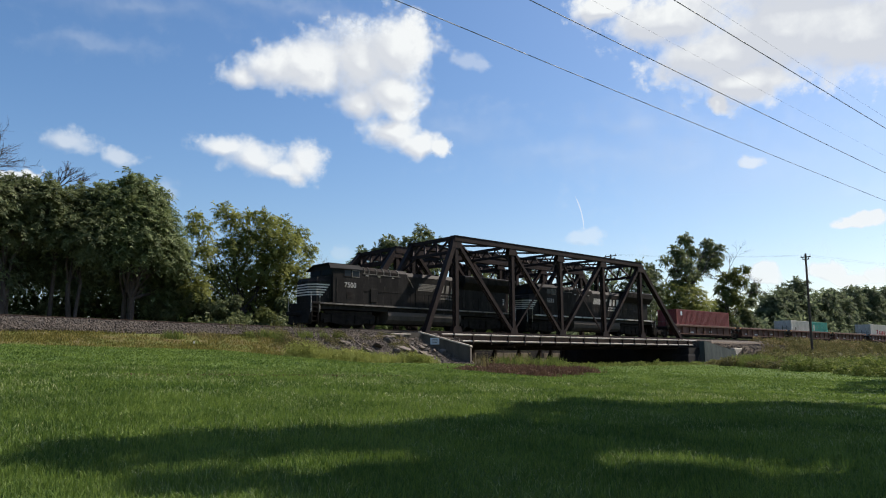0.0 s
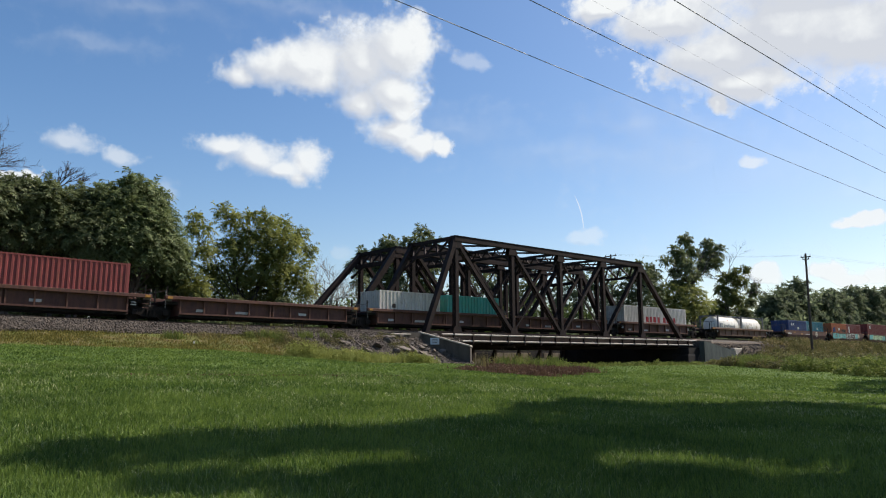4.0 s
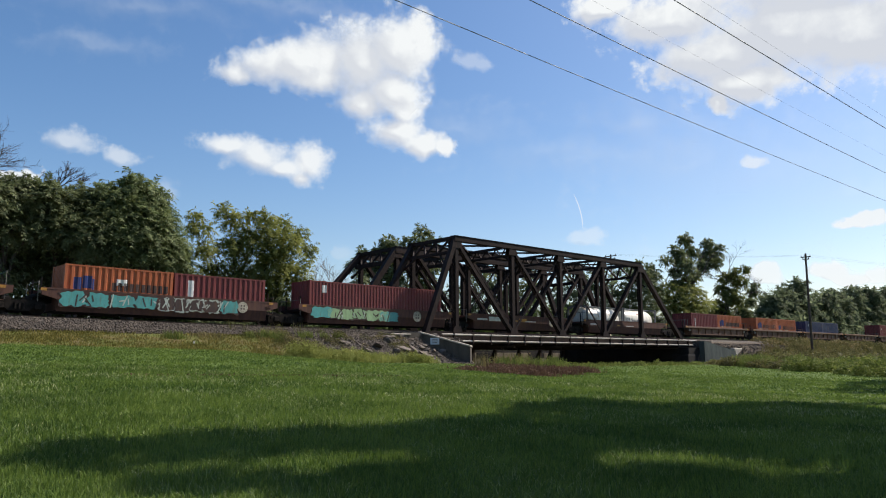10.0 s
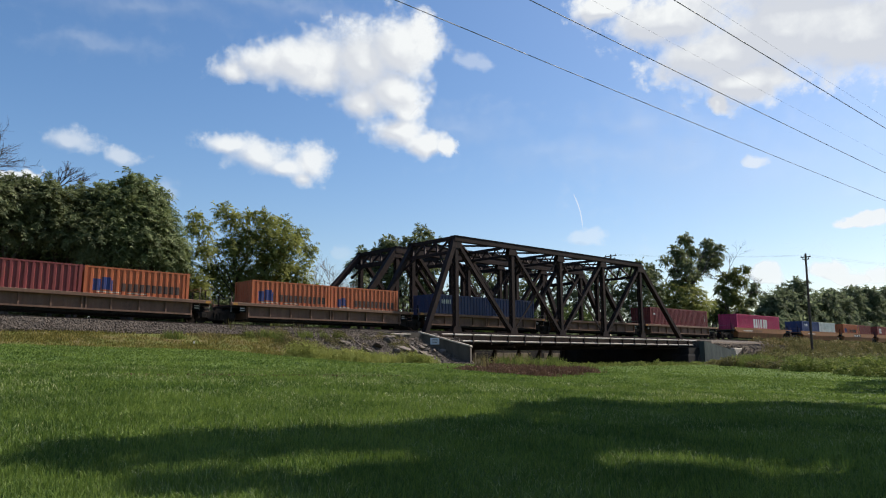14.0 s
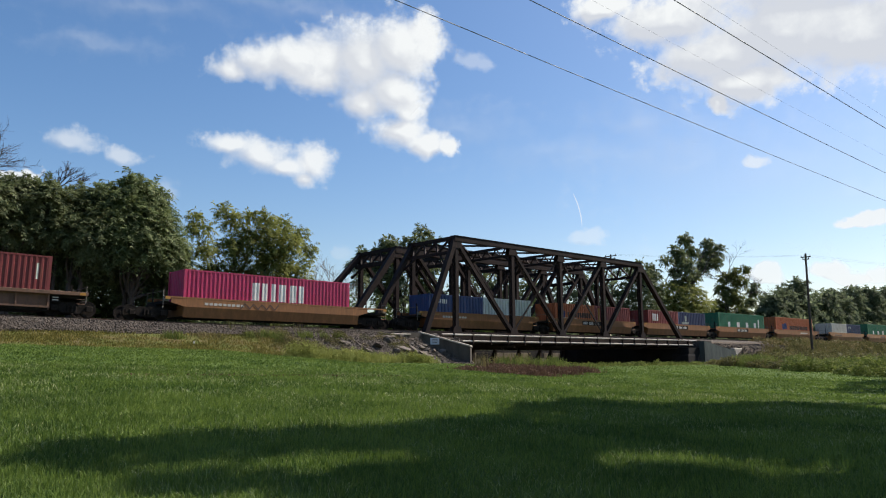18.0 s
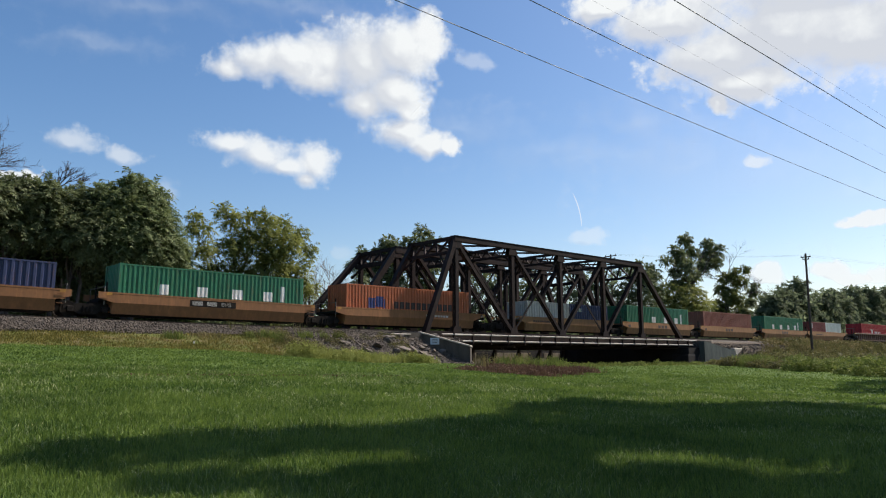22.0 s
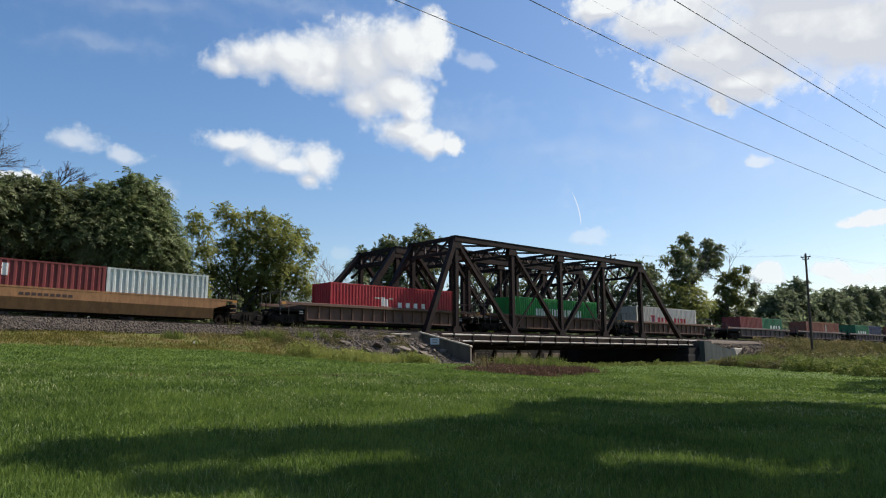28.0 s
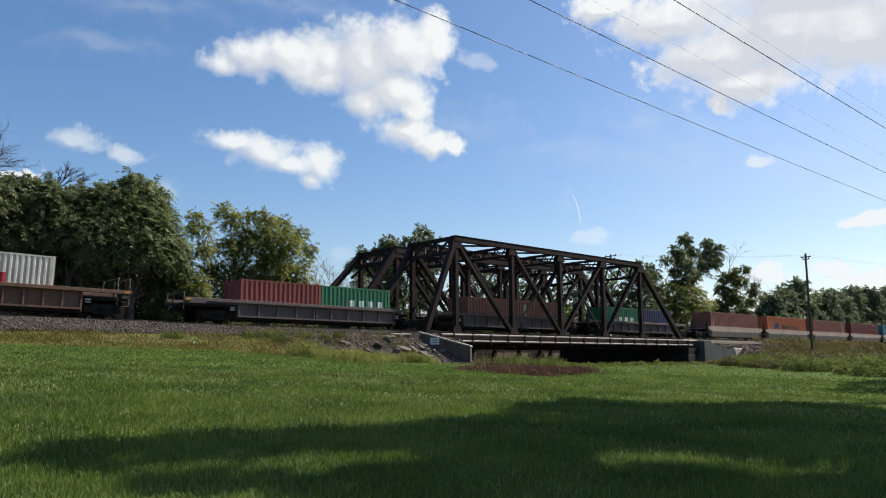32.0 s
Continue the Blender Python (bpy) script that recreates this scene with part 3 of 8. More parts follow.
brush("undergrowth", [(76 + 2.0 * i, 60.5 + 1.5 * (i % 4), 2.6, 2.0) for i in range(84)], LEAF_FAR, "green undergrowth beyond the line", 76, 70, 0.55, (4.0, 5.6))
brush("undergrowth", [(110 + 3.0 * i, 70.0 + 1.2 * (i % 3), 3.2, 2.0) for i in range(52)], LEAF_FAR, "tall green undergrowth below the far trees", 83, 120, 0.95, (7.0, 9.5))
brush("undergrowth", [(23.5 + 0.9 * i, 62.8 + 0.5 * (i % 3), 1.4, 1.0) for i in range(22)], LEAF_SHADED, "leafy saplings between the trees", 82, 380, 0.34, (4.2, 6.0))
brush("undergrowth", [(-6 + 1.05 * i, 63.6 + 0.5 * (i % 3), 1.6, 1.1) for i in range(50)], LEAF_SHADED, "dense undergrowth beneath the trees", 79, 430, 0.45, (5.0, 7.0))
brush("undergrowth", [(35 + 1.0 * i, 62.5 + 0.8 * (i % 4), 1.9, 1.4) for i in range(52)], LEAF_SHADED, "tall undergrowth on the creek's far side", 80, 430, 0.45, (5.6, 7.4))


weeds("ballast_weeds", [(20.6, 42.2, 0.5, 0.3), (21.3, 42.2, 0.4, 0.3), (23.6, 42.0, 0.7, 0.4), (25.2, 42.0, 0.5, 0.4), (26.6, 41.9, 0.5, 0.3)], WEED_DARK, "thin weed stalks growing out of the ballast", "weeds", 47, 120, (0.5, 1.0), 0.025, 0.4)


# ---- railway ----
def build_track(name, centre, x0, x1, ties):
    base = thing(name, "railway track of steel rails on tarred ties", "railway track", kind="structure")
    ring = [(-0.07, -0.17), (0.07, -0.17), (0.07, -0.15), (0.012, -0.12), (0.012, -0.045), (0.036, -0.035), (0.036, -0.004), (0.026, 0.0), (-0.026, 0.0), (-0.036, -0.004), (-0.036, -0.035), (-0.012, -0.045), (-0.012, -0.12), (-0.07, -0.15)]
    for side in (-1, 1):
        b = Build()
        xs = [x0] + [-12.0 + 3.0 * i for i in range(15)] + [x1]
        n = len(ring)
        b.add([(x, centre + side * 0.754 + u, RAIL + w + float(rise(x))) for x in xs for u, w in ring],
              [(k * n + i, k * n + (i + 1) % n, k * n + n + (i + 1) % n, k * n + n + i) for k in range(len(xs) - 1) for i in range(n)])
        part("rail", b, STEEL_RAIL, base)
    me = Build().box(-0.115, -1.3, -0.18, 0.115, 1.3, 0.0, 0.012).mesh("tie", TIE)
    rng = random.Random(5)
    for i in range(ties):
        part("tie", me, None, base, at=pose(-2 + i * 0.53, centre + rng.uniform(-0.04, 0.04), RAIL - 0.172 + float(rise(-2 + i * 0.53)), 0, 0, rng.uniform(-1, 1)))


def build_ballast():
    base = thing("ballast", "bed of crushed grey stone under the tracks", "ballast", kind="structure")
    for a, b_ in ((-1500, 36.6), (74.6, 2500)):
        b = Build()
        top = RAIL - 0.2
        ring = [(41.15, 2.6), (41.45, 2.95), (42.75, top), (46.6, top), (48.4, 3.1), (50.2, top), (54.2, top), (56.6, 2.6), (56.6, 2.0), (41.15, 2.0)]
        n = len(ring)
        xs = [a] + ([-12.0 + 3.0 * i for i in range(15)] if a < 0 else []) + [b_]
        b.add([(x, u, w + float(rise(x)) * (w > 2.3)) for x in xs for u, w in ring],
              [(k * n + i, k * n + n + i, k * n + n + (i + 1) % n, k * n + (i + 1) % n) for k in range(len(xs) - 1) for i in range(n)] + [tuple(range(n)), tuple(range(len(xs) * n - 1, len(xs) * n - n - 1, -1))])
        part("ballast_bed", b, BALLAST, base)
    rng = np.random.default_rng(8)
    n = 17000
    x = rng.uniform(3, 36.5, n)
    t = rng.random(n)
    y = 41.0 + t * 2.5
    z = np.interp(y, [41.0, 41.45, 42.75, 43.6], [2.76, 2.96, RAIL - 0.2, RAIL - 0.19]) + rise(x) + rng.uniform(-0.015, 0.03, n)
    s = rng.uniform(0.03, 0.075, n)
    m = 12000
    xb = np.concatenate([23 + 16.5 * rng.random(m) ** 0.6, rng.uniform(75, 99, 7000)])
    yb = 41.3 - 4.2 * rng.random(m + 7000) ** 0.8 * np.clip((xb - 20) / 9, 0.3, 1)
    zb = ground_z(xb, yb) + rng.uniform(-0.02, 0.03, m + 7000)
    x, y, z, s = np.concatenate([x, xb]), np.concatenate([y, yb]), np.concatenate([z, zb]), np.concatenate([s, rng.uniform(0.03, 0.11, m + 7000)])
    n = len(x)
    o = np.array([(1, 0, 0), (-1, 0, 0), (0, 1, 0), (0, -1, 0), (0, 0, 1), (0, 0, -1)], float)
    k = o[None] * s[:, None, None] * rng.uniform(0.6, 1.3, (n, 6, 1)) + rng.normal(0, 0.012, (n, 6, 3))
    ang = rng.uniform(0, 6.28, n)
    c, si = np.cos(ang)[:, None], np.sin(ang)[:, None]
    kx, ky = k[..., 0] * c - k[..., 2] * si, k[..., 0] * si + k[..., 2] * c
    v = np.stack([kx + x[:, None], k[..., 1] + y[:, None], ky + z[:, None]], -1).reshape(-1, 3)
    tri = np.array([(0, 2, 4), (2, 1, 4), (1, 3, 4), (3, 0, 4), (2, 0, 5), (1, 2, 5), (3, 1, 5), (0, 3, 5)])
    f = (tri[None] + (np.arange(n) * 6)[:, None, None]).reshape(-1, 3)
    st = strips("ballast_stones", v, f, STONE, "loose crushed grey ballast stones", "stones")


build_track("track_near", TRACK, -1500, 2500, 110)
build_track("track_far", TRACK_B, -1500, 2500, 0)
build_ballast()

# ---- bridges ----
PANELS = (39.3, 45.87, 52.35, 58.88, 65.3)
DECK, HIP = 3.42, 10.95


def gusset(base, x, y, z, w, h):
    """A riveted plate on each face of a truss joint."""
    for s in (-1, 1):
        c = y + s * 0.228
        ring = [(x - w, z - h), (x + w, z - h), (x + w * 0.6, z + h), (x - w * 0.6, z + h)]
        b = Build().prism(ring, c - 0.008, c + 0.008, "y")
        part("gusset_plate", b, BRIDGE, base)


def build_bridge(y0, y1, left, right, label, heavy):
    """A through truss of two planes. left, right: x of the lower end of each plane's end posts."""
    base = thing("truss_bridge", label, "bridge", group="railway bridges")
    for y, xl, xr in ((y0, left[0], right[0]), (y1, left[1], right[1])):
        b = Build().beam((PANELS[0] - 0.25, y, HIP - heavy * 0.6), (PANELS[-1] + 0.25, y, HIP - heavy * 0.6), 0.52, 0.42 + heavy * 1.2)
        b.box(PANELS[0] - 0.3, y - 0.3, HIP + 0.21, PANELS[-1] + 0.3, y + 0.3, HIP + 0.235)
        part("top_chord", b, BRIDGE, base)
        part("bottom_chord", Build().beam((xl, y, DECK - 0.1), (xr, y, DECK - 0.1), 0.4, 0.4), BRIDGE, base)
        for xa, xb in ((PANELS[0], xl), (PANELS[-1], xr)):
            b = Build().beam((xa, y, HIP + 0.05), (xb, y, DECK - 0.1), 0.46, 0.36 + heavy)
            part("end_post", b, BRIDGE, base)
        for i, x in enumerate(PANELS):
            b = Build().laced((x, y, DECK), (x, y, HIP - 0.1), 0.40, 0.34, pitch=0.28)
            part("post", b, BRIDGE, base)
            gusset(base, x, y, HIP - 0.35, 0.55, 0.42)
            gusset(base, x, y, DECK + 0.2, 0.55, 0.35)
        for xa, xb, w in ((PANELS[0], PANELS[1], 0.30), (PANELS[1], PANELS[2], 0.26), (PANELS[3], PANELS[2], 0.28), (PANELS[4], PANELS[3], 0.28)):
            part("diagonal", Build().laced((xa, y, HIP - 0.2), (xb, y, DECK + 0.05), 0.40, w, pitch=0.3), BRIDGE, base)
        for xa, xb in ((PANELS[2], PANELS[1]), (PANELS[2], PANELS[3])):
            part("counter_rod", Build().beam((xa, y, HIP - 0.3), (xb, y, DECK + 0.1), 0.06, 0.16), BRIDGE, base)
    # portals, struts and sway bracing
    for k, (x, lean) in enumerate(((PANELS[0], -1), (PANELS[-1], 1))):
        b = Build().beam((x, y0, HIP + 0.08), (x, y1, HIP + 0.08), 0.3, 0.3, (1, 0, 0))
        b.beam((x + lean * 0.55, y0, HIP - 1.15), (x + lean * 0.55, y1, HIP - 1.15), 0.2, 0.24 + heavy, (1, 0, 0))
        n = 7
        for i in range(n):
            ya, yb = y0 + (y1 - y0) * i / n, y0 + (y1 - y0) * (i + 1) / n
            z0, z1 = (HIP, HIP - 1.1) if i % 2 else (HIP - 1.1, HIP)
            b.beam((x + lean * (0.5 if z0 < HIP else 0), ya, z0), (x + lean * (0.5 if z1 < HIP else 0), yb, z1), 0.14, 0.14, (1, 0, 0))
        for ya, yb in ((y0, y0 + 1.3), (y1, y1 - 1.3)):
            b.beam((x + lean * 1.05, ya, HIP - 2.2), (x + lean * 0.55, yb, HIP - 1.15), 0.12, 0.12, (1, 0, 0))
        part("portal", b, BRIDGE, base)
    for x in PANELS[1:-1]:
        b = Build().beam((x, y0, HIP), (x, y1, HIP), 0.24, 0.22 + heavy, (1, 0, 0))
        b.beam((x, y0, HIP - 0.75), (x, y1, HIP - 0.75), 0.2, 0.18 + heavy, (1, 0, 0))
        n = 9
        for i in range(n):
            ya, yb = y0 + (y1 - y0) * i / n, y0 + (y1 - y0) * (i + 1) / n
            z0, z1 = (HIP, HIP - 0.72) if i % 2 else (HIP - 0.72, HIP)
            b.beam((x, ya, z0), (x, yb, z1), 0.09, 0.09, (1, 0, 0))
        for ya, yb in ((y0, y0 + 1.1), (y1, y1 - 1.1)):
            steps = 6
            for i in range(steps):
                t0, t1 = i / steps, (i + 1) / steps
                q = lambda t: (x, ya + (yb - ya) * (1 - math.cos(t * math.pi / 2)), HIP - 2.1 + 1.35 * math.sin(t * math.pi / 2))
                b.beam(q(t0), q(t1), 0.14, 0.16, (1, 0, 0))
        part("sway_strut", b, BRIDGE, base)
    for i in range(4):
        xa, xb = PANELS[i], PANELS[i + 1]
        for ya, yb in ((y0, y1), (y1, y0)):
            part("top_lateral", Build().beam((xa, ya, HIP + 0.05), (xb, yb, HIP + 0.05), 0.14, 0.2, (0, 0, 1)), BRIDGE, base)
    # floor
    xs = (left[0] + 0.6,) + PANELS + (right[0] - 0.8,)
    for x in xs:
        part("floor_beam", Build().prism([(x - 0.16, 2.45), (x + 0.16, 2.45), (x + 0.16, 2.5), (x + 0.02, 2.52), (x + 0.02, 3.2), (x + 0.16, 3.22), (x + 0.16, 3.27), (x - 0.16, 3.27), (x - 0.16, 3.22), (x - 0.02, 3.2), (x - 0.02, 2.52), (x - 0.16, 2.5)], y0 - 0.1, y1 + 0.1, "y"), BRIDGE_DARK, base)
    for s in (-0.9, 0.9):
        part("stringer", Build().box(left[0], (y0 + y1) / 2 + s - 0.14, 2.55, right[0], (y0 + y1) / 2 + s + 0.14, 3.22), BRIDGE_DARK, base)
    # solid plate added beneath the ties to block light from above
    part("shade_plate", Build().box(left[0] + 0.3, y0 + 0.5, 3.13, right[0] - 0.3, y1 - 0.5, 3.215), BRIDGE_DARK, base)
    for i in range(len(xs) - 1):
        for ya, yb in ((y0, y1), (y1, y0)):
            part("bottom_lateral", Build().beam((xs[i], ya, 2.42), (xs[i + 1], yb, 2.42), 0.14, 0.12, (0, 0, 1)), BRIDGE_DARK, base)
    tie = Build().box(-0.12, y0 + 0.55, 3.22, 0.12, y1 - 0.55, 3.475, 0.01).mesh("bridge_tie", TIE)
    n = int((right[0] - left[0]) / 0.42)
    for i in range(n):
        part("bridge_tie", tie, None, base, at=pose(left[0] + 0.2 + i * 0.42, 0, 0))
    return base


build_bridge(42.05, 47.4, (36.1, 34.6), (72.9, 71.4), "dark rust-brown riveted steel through truss bridge carrying the near track", 0.0)
build_bridge(49.6, 54.9, (33.6, 32.0), (70.5, 69.0), "dark steel through truss bridge carrying the far track", 0.12)


def build_walkway():
    """Twin grey pipes on brackets along the near truss, over a plate girder."""
    base = thing("bridge_pipes", "two weathered grey pipes on brackets along the bridge", "pipes")
    for z in (3.28, 2.79):
        b = Build().tube((37.4, 41.55, z + 0.02), (75.3, 41.55, z), 0.07)
        b.tube((75.3, 41.55, z), (76.6, 41.75, z - 0.07), 0.07)
        part("pipe", b, PIPE, base)
    for i in range(19):
        x = 38.6 + i * 2.05
        part("bracket", Build().box(x - 0.04, 41.46, 2.55, x + 0.04, 41.64, 3.37).box(x - 0.04, 41.6, 2.55, x + 0.04, 42.1, 2.63), BRIDGE, base)
    part("girder", Build().prism([(41.72, 2.66), (41.84, 2.66), (41.84, 3.2), (41.72, 3.2)], 37.0, 75.2), BRIDGE, base)


build_walkway()
solid("pipe_stub", Build().tube((32.0, 40.9, 3.2), (33.8, 40.95, 3.2), 0.06), PIPE, "pale length of pipe lying beside the abutment", "pipe")



def build_abutments():
    a = thing("abutment", "weathered concrete bridge abutment with a sloping wing wall", "abutment", group="bridge abutments", kind="structure")
    # bearing wall painted near-black for the shade below the deck
    part("bearing_wall", Build().prism([(33.0, 41.0), (37.6, 41.0), (36.2, 57.0), (31.0, 57.0)], -1.2, 2.5, "z"), SHADE_STONE, a)
    part("back_wall", Build().prism([(33.0, 41.0), (35.6, 41.0), (34.2, 57.0), (31.0, 57.0)], 2.5, 3.36, "z"), CONCRETE, a)
    # wing wall, flaring towards the lawn; its lighter cap has sunlight put into the colour
    p, q = Vector((35.0, 41.3, 0)), Vector((37.0, 38.0, 0))
    d = (q - p).normalized()
    n = Vector((d.y, -d.x, 0)) * 0.45

    def wall(b, zp, zq, lo, grow):
        m = n * (1 + grow)
        e = d * grow * 0.2
        vs = [p + m * 0.5 - e, q + m * 0.5 + e, q - m * 0.5 + e, p - m * 0.5 - e]
        zs = [zp, zq, zq, zp]
        b.add([(v.x, v.y, lo if isinstance(lo, float) else w - lo[0]) for v, w in zip(vs, zs)] + [(v.x, v.y, w) for v, w in zip(vs, zs)],
              [(3, 2, 1, 0), (4, 5, 6, 7), (0, 1, 5, 4), (1, 2, 6, 5), (2, 3, 7, 6), (3, 0, 4, 7)])
        return b

    part("wing_wall", wall(Build(), 3.36, 2.28, -1.0, 0.0), CONCRETE, a)
    part("coping", wall(Build(), 3.46, 2.38, (0.1,), 0.25), CONCRETE_LIT, a)
    s = thing("sign", "small pale blue notice plate on the wing wall", "sign")
    f = p + d * 1.45 - n * -0.5
    side = n.normalized()
    c = p + d * 1.2 + side * 0.24
    b = Build().beam(c - d * 0.34 + Vector((0, 0, 2.72)), c + d * 0.34 + Vector((0, 0, 2.72)), 0.02, 0.48, side)
    part("plate", b, SIGN, s)
    for k, (dz, w) in enumerate(((0.12, 0.44), (0.02, 0.5), (-0.1, 0.36))):
        cc = c + side * 0.014 + Vector((0, 0, 2.72 + dz))
        part("lettering", Build().beam(cc - d * w / 2, cc + d * w / 2, 0.006, 0.045, side), WIRE, s)
    r = thing("abutment", "grey concrete bridge abutment with gravel on its wing wall", "abutment", group="bridge abutments", kind="structure")
    # this wall and its bearing block carry the under-bridge shade in their colour
    part("bearing_wall", Build().prism([(72.6, 41.0), (77.6, 41.0), (75.2, 57.0), (70.6, 57.0)], -1.2, 2.5, "z"), SHADE_STONE, r)
    part("back_wall", Build().prism([(75.0, 41.0), (77.6, 41.0), (75.2, 57.0), (72.8, 57.0)], 2.5, 3.3, "z"), CONCRETE, r)
    b = Build().add([(74.7, 40.3, -1), (81.2, 40.0, -1), (81.2, 40.5, -1), (74.7, 40.9, -1), (74.7, 40.3, 3.22), (81.2, 40.0, 2.16), (81.2, 40.5, 2.16), (74.7, 40.9, 3.22)],
                    [(3, 2, 1, 0), (4, 5, 6, 7), (0, 1, 5, 4), (1, 2, 6, 5), (2, 3, 7, 6), (3, 0, 4, 7)])
    part("wing_wall", b, GREEN_CONCRETE, r, "green-grey sloping wing wall")
    part("bearing_block", Build().box(71.9, 40.7, 0.6, 73.4, 42.6, 1.75, 0.06), SHADE_STONE, r)
    part("end_block", Build().box(81.4, 40.2, 1.5, 84.6, 41.0, 2.5, 0.08), CONCRETE_LIT, r)


build_abutments()


def build_creek_wall():
    """A masonry wall added along the creek behind the far bridge, with shade and sun patches put into its blocks'
    colours.
    """
    base = thing("creek_wall", "near-black block wall added along the creek, shade in its colour", "wall", kind="structure")
    part("wall_core", Build().box(37.0, 58.0, -1.4, 90.0, 58.8, 2.35), SHADE_STONE, base)
    rng = random.Random(12)
    block = Build().box(-0.68, -0.12, -0.3, 0.68, 0.12, 0.3, 0.03).mesh("block", SHADE_STONE)
    pale = Build().box(-0.68, -0.12, -0.3, 0.68, 0.12, 0.3, 0.03).mesh("block", SUNLIT_STONE)
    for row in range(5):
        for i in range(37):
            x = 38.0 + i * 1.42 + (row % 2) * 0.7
            # tan blocks stand in for sunlit ground beyond the bridges
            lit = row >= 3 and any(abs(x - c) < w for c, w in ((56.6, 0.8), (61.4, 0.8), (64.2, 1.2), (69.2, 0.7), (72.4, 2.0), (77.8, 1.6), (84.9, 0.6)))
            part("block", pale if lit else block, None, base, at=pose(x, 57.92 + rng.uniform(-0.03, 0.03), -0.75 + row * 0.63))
    t = thing("trestle", "dark steel trestle frames standing in the creek", "trestle")
    for x in (55.2, 58.6, 62.6, 66.2, 68.2, 70.6, 74.6, 76.2, 79.6, 82.4):
        b = Build().beam((x, 56.4, -1.2), (x, 56.4, 2.4), 0.25, 0.3)
        part("leg", b, BRIDGE_DARK, t)
        part("brace", Build().beam((x - 1.4, 56.6, -0.2), (x + 0.2, 56.6, 2.4), 0.16, 0.22), BRIDGE_DARK, t)
    part("cap_beam", Build().box(54.0, 56.2, 2.36, 84.0, 56.7, 2.62), BRIDGE_DARK, t)


build_creek_wall()


def rock_mesh(seed):
    bm = bmesh.new()
    bmesh.ops.create_icosphere(bm, subdivisions=2, radius=1.0)
    rng = random.Random(seed)
    sx, sy, sz = rng.uniform(0.8, 1.3), rng.uniform(0.6, 1.0), rng.uniform(0.45, 0.7)
    planes = [Vector((rng.uniform(-1, 1), rng.uniform(-1, 1), rng.uniform(-1, 1))).normalized() for _ in range(9)]
    for v in bm.verts:
        for p in planes:
            d = v.co.dot(p) - 0.58
            if d > 0:
                v.co -= p * d
        v.co = Vector((v.co.x * sx, v.co.y * sy, v.co.z * sz)) * (1 + 0.06 * noise.noise(v.co * 3 + Vector((seed, 0, 0))))
    me = bpy.data.meshes.new("boulder")
    bm.to_mesh(me)
    bm.free()
    me.materials.append(BOULDER)
    return me


def build_riprap():
    meshes = [rock_mesh(s) for s in range(5)]
    rng = random.Random(7)
    for x, y, s in ((32.6, 39.0, 0.62), (33.5, 38.7, 0.7), (34.2, 38.5, 0.55), (31.7, 39.4, 0.6), (33.0, 39.8, 0.55), (30.9, 38.9, 0.5), (29.6, 39.3, 0.5), (28.4, 38.7, 0.45), (34.5, 38.0, 0.4), (27.2, 39.6, 0.42), (33.9, 39.6, 0.5), (30.2, 38.2, 0.38)):
        ob = new("boulder", meshes[int(x * 7) % 5])
        tagged(ob, "large tilted slab of grey riprap rock on the bank", "boulder", group="riprap boulders")
        ob.matrix_basis = pose(x, y, gz(x, y) + s * 0.1, rng.uniform(-20, 40), rng.uniform(5, 35), rng.uniform(-40, 40)) @ Matrix.Diagonal((s * 1.35, s * 0.8, s * 0.7, 1))
    for i in range(90):
        x = rng.uniform(25.5, 37.0)
        t = rng.random()
        y = 37.6 + t * 3.6 + 0.25 * max(0.0, x - 31)*(1 - t)
        s = rng.uniform(0.14, 0.40) * (1.3 if x > 31 else 0.6)
        z = min(gz(x, y), 3.0) + s * 0.12
        ob = new("boulder", meshes[i % 5])
        tagged(ob, "angular grey riprap boulder on the bank beside the bridge", "boulder", group="riprap boulders")
        ob.matrix_basis = pose(x, y, z, rng.uniform(-30, 30), rng.uniform(-30, 30), rng.uniform(0, 360)) @ Matrix.Diagonal((s, s, s, 1))


build_riprap()


# ---- poles and wires ----
def wire_between(b, p, q, sag, r, n=14):
    p, q = Vector(p), Vector(q)
    pts = []
    for i in range(n + 1):
        t = i / n
        pts.append(p.lerp(q, t) - Vector((0, 0, sag * 4 * t * (1 - t))))
    for a, c in zip(pts, pts[1:]):
        b.tube(a, c, r, n=8)
    return b


def utility_pole(x, y, top, arms, label, lean=0.0, r=0.16):
    g = gz(x, y)
    base = thing("utility_pole", label, "utility pole", group="utility poles", at=pose(x, y, g - 0.3, 0, lean, 0))
    h = top - g + 0.3
    part("pole", Build().tube((0, 0, 0), (0, 0, h), r, r * 0.7, 12), POLE, base)
    for dz, half in arms:
        part("crossarm", Build().box(-0.06, -half, h - dz - 0.06, 0.06, half, h - dz + 0.06), POLE, base)
        for s in (-1, 1):
            part("insulator", Build().tube((0, s * half * 0.9, h - dz + 0.06), (0, s * half * 0.9, h - dz + 0.26), 0.05, 0.035), BRIDGE_DARK, base)
    return base


utility_pole(97.6, 38.0, 14.75, ((0.45, 0.62), (0.75, 0.4)), "tall dark wooden utility pole with one short crossarm", 0.9, 0.17)
utility_pole(92.0, 64.0, 16.9, ((0.25, 1.0), (0.7, 0.8)), "wooden utility pole with crossarms behind the bridge", 0.0, 0.16)
utility_pole(-26.0, 9.3, 9.4, ((0.2, 2.1),), "wooden utility pole carrying wires over the lawn")
utility_pole(66.0, 9.3, 9.4, ((0.2, 2.1),), "wooden utility pole carrying wires over the lawn")
